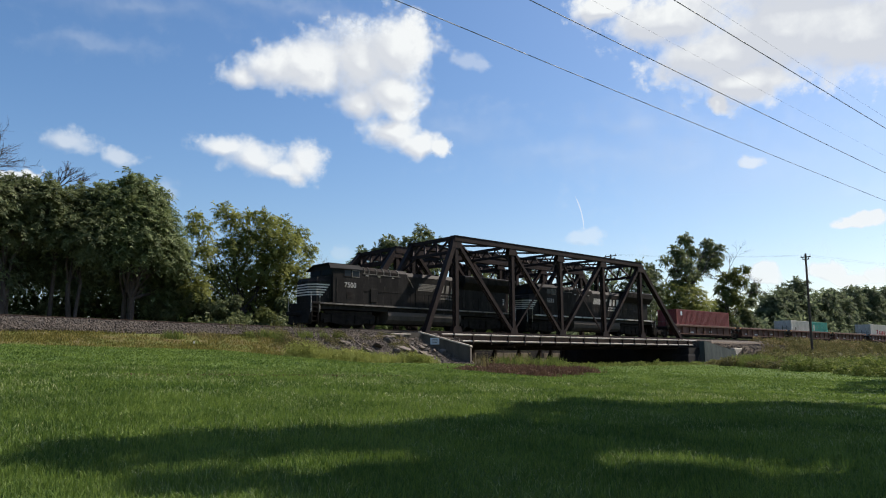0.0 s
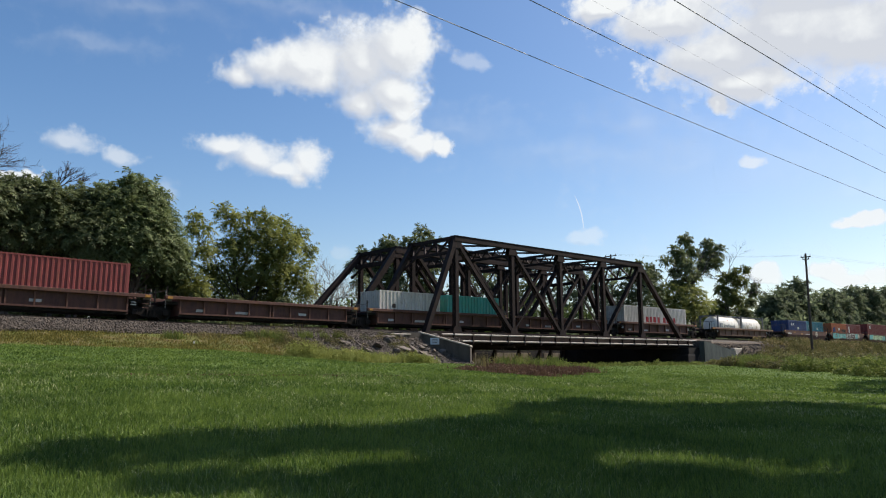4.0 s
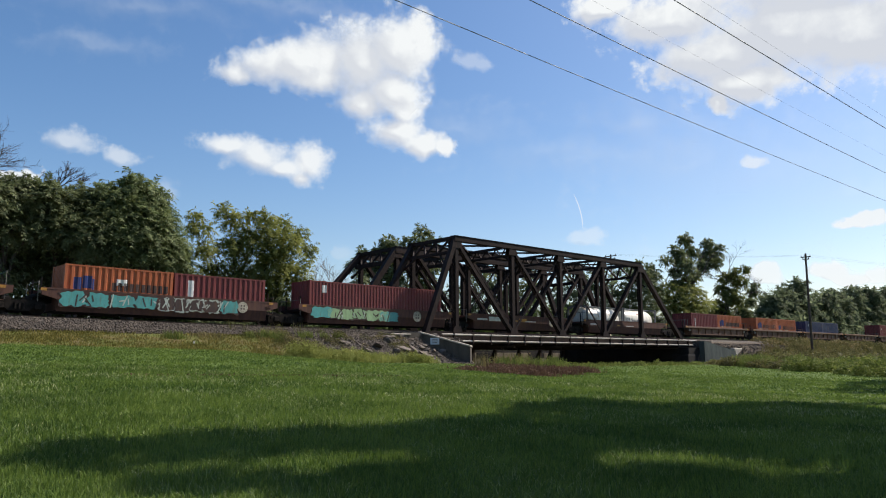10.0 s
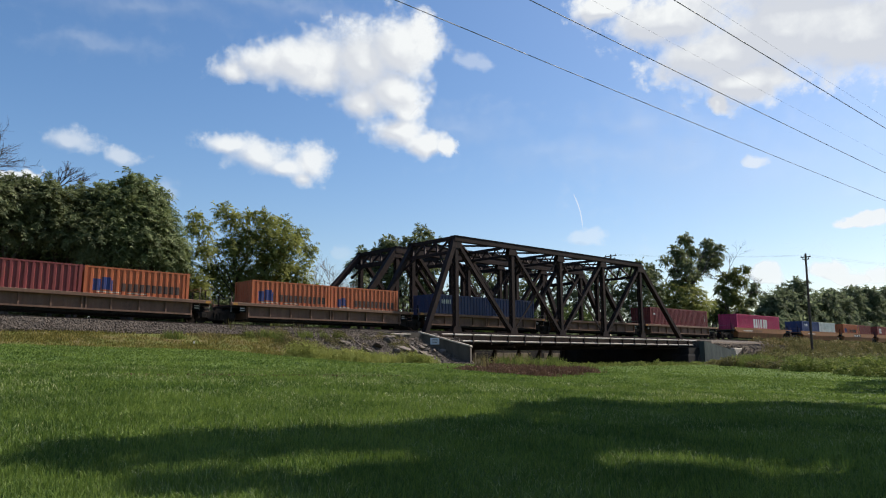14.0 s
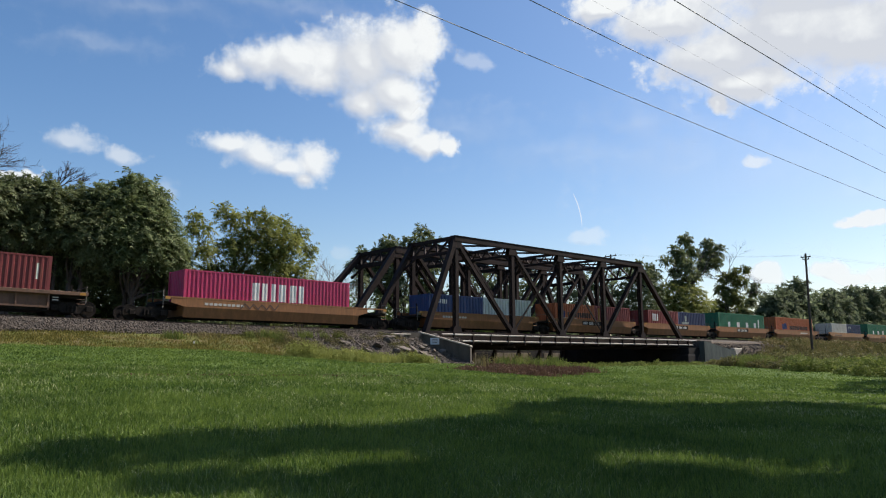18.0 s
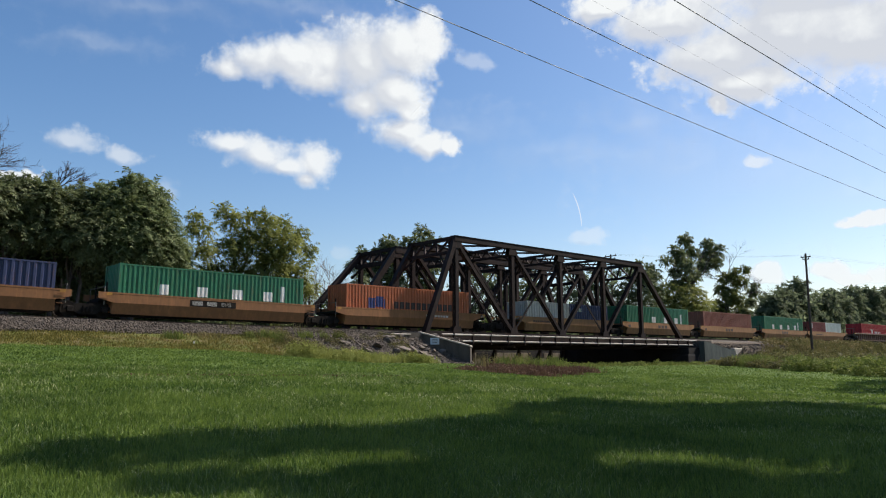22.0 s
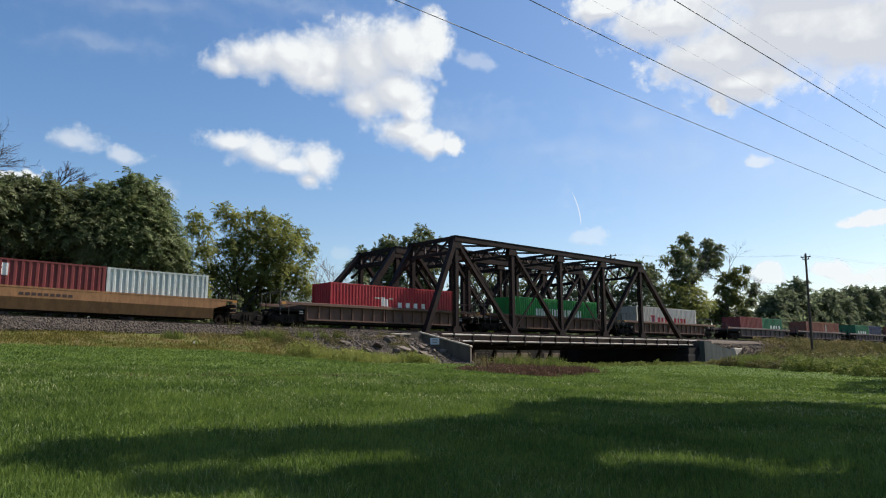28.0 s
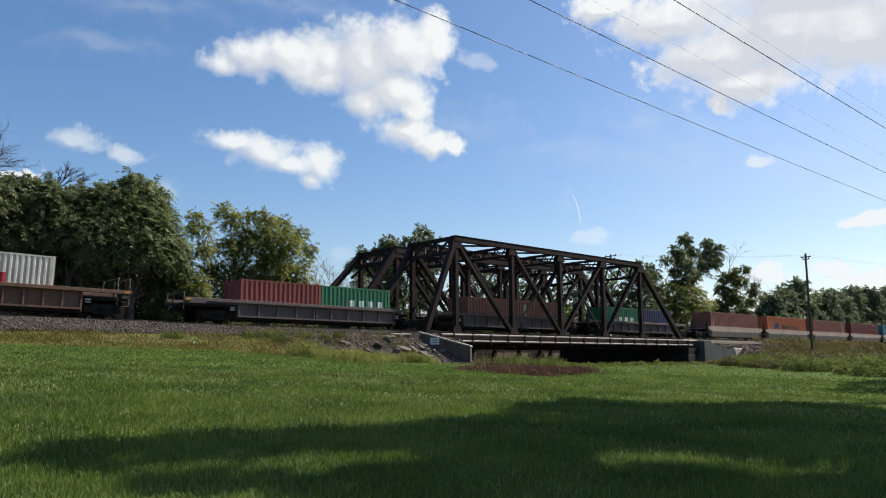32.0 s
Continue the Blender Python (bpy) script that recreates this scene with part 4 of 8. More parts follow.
for y, r in ((11.34, 0.010), (9.45, 0.010), (7.42, 0.010), (8.58, 0.0018), (7.05, 0.0018)):
    b = Build()
    wire_between(b, (-26, y, 9.2), (66, y, 9.2), 0.25, r, 40)
    wire_between(b, (66, y, 9.2), (150, y, 9.2), 0.25, r, 10)
    solid("power_line", b, WIRE, "thin dark overhead power line", "power line", group="power lines over the lawn", smooth=True)
for dy in (-0.55, 0.55):
    b = wire_between(Build(), (97.6, 38 + dy, 14.5), (92.0, 64 + dy, 16.9), 0.3, 0.006)
    wire_between(b, (97.6, 38 + dy, 14.5), (260.0, 20 + dy, 19.0), 0.5, 0.006)
    solid("power_line", b, WIRE, "thin overhead line at the utility pole", "power line", group="lines at the far pole")


solid("grey_post", Build().tube((0, 0, 0), (0, 0, 6.4), 0.13, 0.1), GALV, "plain grey metal post beyond the tracks", "post", at=pose(139.0, 57.2, 1.2))
solid("grey_post", Build().tube((0, 0, 0), (0, 0, 11.0), 0.1, 0.07).box(-0.1, -0.1, 10.9, 0.9, 0.1, 11.05), GALV, "grey lamp post beyond the bridge", "post", at=pose(96.5, 64.0, 1.2))
solid("marker_stake", Build().box(-0.04, -0.03, 0, 0.04, 0.03, 0.2).box(-0.045, -0.034, 0.14, 0.045, 0.034, 0.22), WHITE_STAKE, "small white marker stake in the dry grass", "stake", at=pose(16.6, 38.5, gz(16.6, 38.5) - 0.05))


# ---- trees ----
def loose_leaves(lobes, leaves, size, gaps, droop, slim, seed):
    """Single leaves scattered through the lobes, four corners each."""
    nr = np.random.default_rng(seed)
    vol = np.array([l[3] * l[4] * l[5] for l in lobes]) ** (2 / 3)
    pick = nr.choice(len(lobes), leaves, p=vol / vol.sum())
    L = np.array(lobes)[pick]
    d = nr.normal(size=(leaves, 3))
    d /= np.linalg.norm(d, axis=1, keepdims=True)
    rad = nr.uniform(0.25, 1.0, leaves) ** 0.45
    clump = np.array([noise.noise(Vector((q[0] * 2.2 + k * 7.1, q[1] * 2.2, q[2] * 2.2 + seed))) for q, k in zip(d, pick)])
    rad = rad * (1 + 0.32 * clump)
    p = L[:, :3] + d * rad[:, None] * L[:, 3:]
    fine_n = np.array([noise.noise(Vector(q * 0.9)) + 0.6 * noise.noise(Vector(q * 2.3)) for q in p])
    keep = fine_n > (-0.35 + gaps * 0.6) - 0.25 * (rad < 0.6)
    p, d = p[keep], d[keep]
    n = len(p)
    nrm = d * 0.5 + nr.normal(0, 0.6, (n, 3)) + np.array([0, 0, 0.55])
    nrm /= np.linalg.norm(nrm, axis=1, keepdims=True)
    along = np.cross(nrm, nr.normal(size=(n, 3)))
    along[:, 2] -= droop
    along /= np.linalg.norm(along, axis=1, keepdims=True) + 1e-9
    across = np.cross(nrm, along)
    s = size * nr.uniform(0.55, 1.35, (n, 1))
    bend = nrm * s * 0.18
    return np.stack([p - along * s * 0.5, p + across * s * slim - bend, p + along * s * 0.55, p - across * s * slim - bend], 1).reshape(-1, 3)


def sprays(lobes, leaves, size, length, gaps, seed):
    """Drooping twigs that grow outwards from the lobes, each with leaflets in two rows; four corners a leaflet."""
    nr = np.random.default_rng(seed)
    pairs = 6
    m = leaves // (2 * pairs)
    A = np.array(lobes)
    area = A[:, 3] * A[:, 5]
    pick = nr.choice(len(A), m, p=area / area.sum())
    L = A[pick]
    d = nr.normal(size=(m, 3))
    d /= np.linalg.norm(d, axis=1, keepdims=True)
    rad = nr.uniform(0.15, 1.0, m) ** 0.5 * nr.uniform(0.86, 1.12, m)
    p = L[:, :3] + d * rad[:, None] * L[:, 3:]
    thin = np.array([noise.noise(Vector(q * 0.75 + seed)) + 0.7 * noise.noise(Vector(q * 1.9 - seed)) for q in p])
    keep = thin > (-0.5 + gaps) - 0.3 * (rad < 0.55)
    p, d = p[keep], d[keep]
    m = len(p)
    way = d * np.array([1, 1, 0.6]) + nr.normal(0, 0.45, (m, 3)) + np.array([0, 0, 0.15])
    way /= np.linalg.norm(way, axis=1, keepdims=True)
    side = np.cross(way, np.array([0, 0, 1.0]) + nr.normal(0, 0.25, (m, 3)))
    side /= np.linalg.norm(side, axis=1, keepdims=True) + 1e-9
    reach = length * nr.uniform(0.6, 1.25, (m, 1))
    sag = nr.uniform(0.25, 0.75, (m, 1))
    out = []
    down = np.array([0, 0, -1.0])
    for k in range(pairs):
        t = (k + 0.6) / pairs
        root = p + way * reach * t + down * reach * sag * t * t
        axis = way + down * (2 * sag * t)
        axis /= np.linalg.norm(axis, axis=1, keepdims=True)
        for s in (-1, 1):
            a = side * s * nr.uniform(0.6, 1.0, (m, 1)) + axis * 0.6 + down * nr.uniform(0.0, 0.6, (m, 1)) + nr.normal(0, 0.2, (m, 3))
            a /= np.linalg.norm(a, axis=1, keepdims=True)
            w = np.cross(a, np.cross(side, axis) + nr.normal(0, 0.35, (m, 3)))
            w /= np.linalg.norm(w, axis=1, keepdims=True) + 1e-9
            q = size * (1.15 - 0.5 * abs(t - 0.45)) * nr.uniform(0.75, 1.2, (m, 1))
            out.append(np.stack([root, root + a * q * 0.45 + w * q * 0.19, root + a * q * 1.1, root + a * q * 0.45 - w * q * 0.19], 1))
    # broad inner leaves that close the crown
    c = max(300, leaves // 40)
    L = A[nr.choice(len(A), c, p=area / area.sum())]
    e = nr.normal(size=(c, 3))
    e /= np.linalg.norm(e, axis=1, keepdims=True)
    root = L[:, :3] + e * nr.uniform(0.0, 0.62, (c, 1)) * L[:, 3:]
    a, w = nr.normal(size=(c, 3)), nr.normal(size=(c, 3))
    a /= np.linalg.norm(a, axis=1, keepdims=True)
    w /= np.linalg.norm(w, axis=1, keepdims=True)
    q = size * 2.2
    out.append(np.stack([root, root + a * q * 0.5 + w * q * 0.3, root + a * q, root + a * q * 0.5 - w * q * 0.3], 1))
    return np.concatenate(out).reshape(-1, 3)


def tree(name, base, lobes, material, label, leaves=9000, size=0.26, seed=1, trunk=0.3, gaps=0.35, bare=0, stems=1, droop=0.2, category="tree", group="trees", slim=0.28, clumps=0, spray=0.0):
    """Tapered trunk and limbs that reach into the lobes, and a crown of many small leaves. lobes: (dx, dy, z above the base, rx, ry, rz). spray: length of drooping twigs that carry the leaves in two rows."""
    rng = random.Random(seed)
    bx, by = base
    g = gz(bx, by)
    t = thing(name, label, category, group=group, at=pose(bx, by, g - 0.15))
    b = Build()
    zmin = min(l[2] - l[5] for l in lobes)
    fork = max(1.0, zmin + 0.6)
    for s in range(stems):
        off = Vector((rng.uniform(-0.8, 0.8), rng.uniform(-0.5, 0.5), 0)) if s else Vector((0, 0, 0))
        prev, r = off.copy(), trunk * (1.0 if s == 0 else 0.7)
        for k in range(1, 5):
            nxt = off + Vector((rng.uniform(-0.15, 0.15), rng.uniform(-0.15, 0.15), fork * k / 4))
            b.tube(prev, nxt, r, r * 0.9, 9)
            prev, r = nxt, r * 0.9
        for lx, ly, lz, rx, ry, rz in lobes[s::stems] if stems > 1 else lobes:
            tip = Vector((lx, ly, lz + rz * 0.3))
            a, rr = prev.copy(), r * 0.62
            for k in range(1, 6):
                c = prev.lerp(tip, k / 5) + Vector((rng.uniform(-.25, .25), rng.uniform(-.25, .25), rng.uniform(0, 0.3) * (k < 5)))
                b.tube(a, c, rr, rr * 0.74, 6)
                if k >= 2:
                    for _ in range(1 if category == "bush" else 2):
                        e = c + Vector((rng.uniform(-1, 1) * rx, rng.uniform(-1, 1) * ry, rng.uniform(-0.2, 0.9) * rz)) * 0.75
                        mid = c.lerp(e, 0.5) + Vector((0, 0, 0.2))
                        b.tube(c, mid, rr * 0.4, rr * 0.25, 5)
                        b.tube(mid, e, rr * 0.25, 0.012, 4)
                a, rr = c, rr * 0.74
    for _ in range(bare):
        lx, ly, lz, rx, ry, rz = rng.choice(lobes)
        a = Vector((lx + rng.uniform(-.6, .6) * rx, ly, lz + rz * 0.5))
        for k in range(3):
            e = a + Vector((rng.uniform(-1.0, 1.0), rng.uniform(-.5, .5), rng.uniform(0.6, 1.2)))
            b.tube(a, e, 0.045 * (1 - k * .3), 0.03 * (1 - k * .3), 4)
            for _ in range(3):
                b.tube(e, e + Vector((rng.uniform(-.9, .9), rng.uniform(-.4, .4), rng.uniform(0.1, 0.9))), 0.018, 0.006, 4)
            a = e
    part("trunk", b, BARK, t, "dark bark trunk with branching limbs")
    # leaves
    full = list(lobes)
    for i in range(clumps):
        l = full[rng.randrange(len(full))]
        d = Vector((rng.gauss(0, 1), rng.gauss(0, 1) - 0.4, rng.gauss(0, 1))).normalized()
        r = rng.uniform(0.55, 1.15)
        lobes = lobes + [(l[0] + d.x * l[3] * 0.86, l[1] + d.y * l[4] * 1.1, l[2] + d.z * l[5] * 0.86, r * 1.2, r * 1.1, r * 0.75)]
    v = sprays(lobes, leaves, size, spray, gaps, seed) if spray else loose_leaves(lobes, leaves, size, gaps, droop, slim, seed)
    n = len(v) // 4
    q = np.arange(n) * 4
    me = bpy.data.meshes.new("crown")
    me.from_pydata(v.tolist(), [], np.concatenate([np.stack([q, q + 1, q + 2], -1), np.stack([q, q + 2, q + 3], -1)]).tolist())
    me.materials.append(material)
    part("crown", me, None, t, "leafy crown")
    return t


def twigs(b, p, d, length, r, depth, rng):
    """A bare limb that forks into finer ones."""
    e = p + d * length
    b.tube(p, e, r, r * 0.65, 5 if depth > 1 else 4)
    if depth:
        for _ in range(3):
            q = (d + Vector((rng.uniform(-0.8, 0.8), rng.uniform(-0.8, 0.8), rng.uniform(-0.3, 0.5)))).normalized()
            twigs(b, p.lerp(e, rng.uniform(0.45, 1.0)), q, length * rng.uniform(0.55, 0.8), r * 0.6, depth - 1, rng)


def dead_tree(x, y, h, limbs, label, seed, bark=None):
    """A bare tree. limbs: (dx, dz, height at which it leaves the trunk, length)."""
    rng = random.Random(seed)
    t = thing("bare_tree", label, "tree", group="trees", at=pose(x, y, gz(x, y) - 0.15))
    b = Build().tube((0, 0, 0), (0.2, 0, h * 0.5), 0.2, 0.14).tube((0.2, 0, h * 0.5), (0, 0, h), 0.14, 0.05)
    for dx, dz, z, ln in limbs:
        twigs(b, Vector((0, 0, z)), Vector((dx, rng.uniform(-0.3, 0.3) - dx * 0.7, dz)).normalized(), ln, 0.055, 4, rng)
    part("trunk", b, bark or BARK, t, "bare grey limbs and twigs")
    return t


def lobes_of(seed, n, w, z0, z1, depth=0.7, r=(0.28, 0.42)):
    """n overlapping lobes within a crown w wide, from z0 to z1."""
    rng = random.Random(seed)
    out = []
    for i in range(n):
        t = (i + 0.5) / n
        k = math.sin(math.pi * (0.18 + 0.74 * t))
        rr = rng.uniform(*r) * w * 0.5
        out.append((rng.uniform(-1, 1) * max(0.0, w * 0.5 * k - rr * 0.6), rng.uniform(-1, 1) * w * 0.5 * depth * k * 0.7, z0 + rr * 0.7 + (z1 - z0 - rr * 1.5) * t, rr, rr * depth, rr * 0.8))
    return out


def crown(lobes):
    """Lobes given as (dx, dy, height, radius)."""
    return [(x, y, z, r, r, r * 0.92) for x, y, z, r in lobes]


def within(p, ring):
    x, y, c = p[0], p[1], False
    for (x0, y0), (x1, y1) in zip(ring, ring[1:] + ring[:1]):
        if (y0 > y) != (y1 > y) and x < (x1 - x0) * (y - y0) / (y1 - y0) + x0:
            c = not c
    return c


def shade_trees():
    """Tall trees at the sunny side of the lawn: boughs stand sunward of the ground that they shade, beyond a line along the lawn's side."""
    rng = random.Random(17)
    run = 1 / math.tan(radians(SUN_EL))
    ux, uy = run * math.cos(radians(SUN_AZ)), run * math.sin(radians(SUN_AZ))
    trees = {}
    for ring, gap in zip(SHADED, (0.62, 1.1)):
        spots = []
        lo, hi = [min(p[k] for p in ring) for k in (0, 1)], [max(p[k] for p in ring) for k in (0, 1)]
        for _ in range(9000):
            p = (rng.uniform(lo[0], hi[0]), rng.uniform(lo[1], hi[1]))
            near = [p] + [(p[0] + 0.3 * a, p[1] + 0.3 * c) for a, c in ((1, 0), (-1, 0), (0, 1), (0, -1))]
            if all(within(q, ring) for q in near) and not any(within(q, hole) for hole in SUNLIT for q in near) and all((p[0] - q[0]) ** 2 + (p[1] - q[1]) ** 2 > gap * gap for q in spots):
                spots.append(p)
        for x, y in spots:
            h = max(4.5, (y - 0.29 * x + 2.1) / (0.29 * ux - uy)) + rng.uniform(0, 1.2)
            trees.setdefault(int((x + ux * h) // 9), []).append((x + ux * h, y + uy * h, h, rng.uniform(0.45, 0.65)))
    for k in sorted(trees):
        tx = sum(q[0] for q in trees[k]) / len(trees[k])
        ty = 0.26 * tx - 4.0
        tree("tree", (tx, ty), crown([(a - tx, c - ty, h, r) for a, c, h, r in trees[k]]), LEAF_DARK, "tall leafy shade tree at the side of the lawn", 120 * len(trees[k]), 0.5, 120 + k, 0.35, 0.14)


tree("tree", (11.5, 60.0), crown([(0.2, -0.6, 11.8, 1.2), (-1.9, -1.2, 10.9, 1.8), (1.7, -0.9, 11.8, 1.2), (-0.3, 0.1, 9.7, 1.7), (2.0, 0.1, 9.9, 1.5), (-1.4, 2.7, 8.0, 2.0), (1.6, 3.6, 7.5, 1.8), (3.6, 2.6, 7.4, 1.7), (0.0, 1.7, 6.2, 1.7)]), LEAF_DARK, "broad dark green tree with drooping compound leaves", 62000, 0.30, 99, 0.30, 0.08, 0, 3, spray=1.1)
tree("tree", (16.0, 60.5), crown([(-0.7, -0.9, 11.7, 1.1), (-1.0, -0.6, 10.1, 1.6), (0.9, -0.7, 12.3, 1.1), (0.7, -1.3, 9.9, 1.8), (1.5, -1.2, 8.3, 1.4), (-0.1, 3.0, 7.9, 1.9), (2.6, 2.6, 7.9, 2.0), (1.1, 1.7, 6.4, 1.5)]), LEAF_DARK, "dark green tree crowded between its neighbours", 52000, 0.30, 44, 0.26, 0.08, 0, 2, spray=1.1)
tree("tree", (20.5, 60.0), crown([(-2.5, -0.8, 12.1, 1.2), (-1.2, -0.7, 12.6, 1.2), (-0.5, -1.2, 13.0, 1.1), (0.7, -0.9, 12.4, 1.2), (-0.4, -1.4, 10.2, 2.2), (-2.0, -0.8, 10.0, 2.0), (-0.9, -1.0, 14.4, 0.22), (-0.7, -0.9, 14.0, 0.28), (-0.3, -1.0, 13.9, 0.3), (0.5, -1.0, 13.4, 0.3), (1.0, -1.0, 13.6, 0.25), (1.4, -1.1, 13.1, 0.3), (2.0, -1.2, 12.0, 0.4), (1.7, -1.2, 10.7, 1.1), (3.1, 0.3, 9.1, 1.3), (0.3, -1.6, 8.5, 1.3), (1.6, -1.2, 8.9, 1.4), (2.9, -0.6, 8.0, 1.2), (-1.5, -1.5, 8.6, 1.3), (2.3, 2.7, 8.3, 2.2), (0.2, 2.5, 6.9, 2.0), (4.4, 2.5, 7.3, 1.5), (2.5, 2.3, 5.4, 1.7), (0.5, 2.6, 5.3, 1.4), (4.6, 1.7, 5.0, 1.2)]), LEAF_MID, "wide dark green tree with drooping compound leaves", 84000, 0.30, 43, 0.40, 0.10, 0, 3, spray=1.1)
tree("tree", (31.0, 61.0), crown([(-4.6, 0.8, 12.6, 0.6), (-4.9, 0.6, 11.2, 0.6), (-4.7, -1.5, 11.2, 0.6), (-4.9, -1.5, 9.3, 0.9), (-2.2, 0.6, 13.4, 0.7), (-0.9, 1.4, 12.7, 1.0), (-0.7, -1.2, 12.8, 0.7), (1.1, -1.1, 12.7, 0.8), (4.0, 0.9, 12.9, 0.8), (5.2, -0.1, 11.8, 0.8), (6.1, -0.3, 10.4, 0.7), (0.3, -0.6, 11.0, 1.7), (2.5, -1.7, 10.6, 1.7), (-1.7, -0.2, 9.8, 1.4), (1.4, -0.8, 8.4, 2.1), (4.7, -0.4, 8.2, 1.6), (6.3, 0.2, 6.6, 1.0), (-0.6, 0.7, 7.4, 1.8), (-3.1, 0.5, 7.4, 1.3), (3.0, 1.0, 6.1, 1.9), (-5.4, -1.9, 6.1, 1.1), (0.6, 0.6, 4.9, 1.5), (-2.4, 0.2, 4.7, 1.3)]), LEAF_YELLOW, "open-crowned olive green tree beside the track", 56000, 0.25, 11, 0.22, 0.22, 0, 4, spray=0.75)
tree("tree", (60.0, 74.0), crown([(3.1, 0.3, 17.4, 0.9), (4.7, -0.3, 16.5, 0.8), (-0.6, -1.6, 15.6, 0.7), (-3.1, -0.6, 15.4, 1.0), (-4.1, 0.5, 14.1, 1.0), (-7.9, -1.9, 13.0, 0.8), (-6.9, 1.5, 12.3, 0.7), (-0.4, 1.4, 14.2, 1.8), (0.8, -1.8, 14.3, 1.8), (-4.3, 1.2, 11.9, 1.6), (-2.5, -1.3, 11.5, 2.2), (4.0, 0.8, 12.6, 2.3), (-7.7, -1.4, 9.7, 1.2), (-1.8, 0.8, 8.8, 2.2), (4.9, 1.8, 9.2, 2.3), (8.7, 1.9, 14.2, 1.3)]), LEAF_DARK, "dark green tree behind the bridge", 28000, 0.40, 7, 0.32, 0.20, 0, 2, spray=0.9)
tree("tree", (72.0, 76.0), crown([(1.1, -3.1, 11.6, 2.6), (4.5, -4.3, 10.7, 2.4), (6.2, -7.2, 10.4, 2.3), (3.1, -3.4, 8.3, 2.9), (7.3, -6.0, 7.5, 2.9), (0.3, -0.3, 8.3, 2.9)]), LEAF_DARK, "dark green tree behind the bridge", 12000, 0.40, 72, 0.30, 0.22, 0, 1, 0.20, spray=1.0, clumps=20)
tree("tree", (84.0, 72.0), crown([(3.0, -4.5, 10.0, 2.2), (5.9, -5.8, 11.3, 2.4), (8.1, -7.1, 9.6, 2.6), (3.2, -5.4, 7.5, 2.9), (1.5, -2.3, 7.9, 2.6), (7.6, -7.0, 6.6, 2.9)]), LEAF_FAR, "green tree beyond the creek", 11000, 0.42, 42, 0.30, 0.22, 0, 1, 0.20, spray=1.0, clumps=20)
tree("tree", (93.0, 68.0), crown([(3.0, -4.6, 12.1, 2.3), (5.4, -5.2, 13.0, 1.8), (3.0, -2.5, 9.5, 2.8), (4.7, -6.5, 9.9, 2.6), (3.9, -4.6, 6.9, 3.0), (6.5, -5.9, 12.6, 0.9)]), LEAF_DARK, "green tree beyond the creek", 11000, 0.42, 42, 0.30, 0.24, 0, 1, 0.20, spray=1.0, clumps=20)
tree("tree", (112.0, 62.0), crown([(-0.9, 0.3, 19.5, 0.9), (-5.8, -0.3, 17.5, 0.7), (-10.5, -1.6, 15.0, 0.6), (-4.6, -0.6, 16.1, 1.1), (0.9, 0.5, 17.7, 1.0), (-4.9, -1.9, 14.4, 1.2), (-2.6, 1.5, 14.0, 0.8), (8.4, 1.4, 19.9, 0.8), (6.3, -1.8, 18.3, 0.8), (9.2, 1.2, 17.9, 1.2), (6.5, -1.3, 16.0, 0.7), (5.2, 0.8, 15.7, 1.0), (-1.1, -1.4, 13.1, 0.8), (-1.3, 0.8, 12.3, 1.0), (-1.9, 1.8, 11.8, 0.8), (7.0, 1.9, 17.8, 0.7)]), LEAF_DARK, "tall open-crowned tree by the line", 15000, 0.42, 65, 0.42, 0.26, 0, 1, spray=0.9)
tree("tree", (105.0, 66.0), crown([(1.0, -2.8, 9.6, 3.0), (3.2, -4.5, 9.1, 3.0), (0.2, -0.9, 10.5, 2.2), (6.5, -4.2, 8.2, 2.4), (2.0, -3.5, 6.8, 3.1), (5.7, -4.6, 11.0, 1.5)]), LEAF_YELLOW, "yellow-green tree by the line", 14000, 0.42, 35, 0.30, 0.20, 0, 2, 0.20, spray=1.0, clumps=20)
tree("tree", (123.0, 63.0), crown([(5.9, 1.8, 14.5, 1.0), (3.4, -1.2, 14.9, 1.0), (13.4, 1.3, 16.5, 0.8), (4.9, -1.4, 13.4, 1.2), (1.7, 0.1, 12.0, 1.3), (1.9, -1.5, 10.6, 1.6), (1.8, 0.8, 8.7, 1.6), (10.4, 1.4, 8.8, 1.4), (1.3, -0.3, 6.3, 1.8), (0.8, 1.8, 7.2, 1.4)]), LEAF_OLIVE, "ragged tree with dead twigs in its top", 14000, 0.44, 5, 0.35, 0.24, 0, 1, spray=0.9)
tree("tree", (131.0, 64.0), crown([(9.4, 0.6, 13.6, 0.6), (8.5, 0.6, 12.3, 0.8), (5.4, 0.0, 10.3, 0.9), (2.4, -0.4, 7.7, 1.2), (4.2, -0.9, 6.1, 1.2)]), LEAF_DARK, "leaning half-bare tree by the line", 5000, 0.46, 41, 0.30, 0.2, 0, 1, spray=0.9)
tree("tree", (171.1, 76.0), crown([(1.3, 0.8, 11.5, 3.2), (-0.6, 1.8, 8.6, 2.9), (1.6, -1.9, 8.3, 2.9), (-0.7, -0.9, 6.8, 3.5), (-0.9, 0.8, 10.5, 1.9), (1.1, -1.3, 12.1, 1.9), (1.2, -0.5, 13.7, 1.3), (-1.0, -0.3, 5.6, 3.5)]), LEAF_FAR, "dense green tree in the row beyond the line", 9600, 0.72, 60, 0.35, 0.14, spray=1.6, clumps=40)
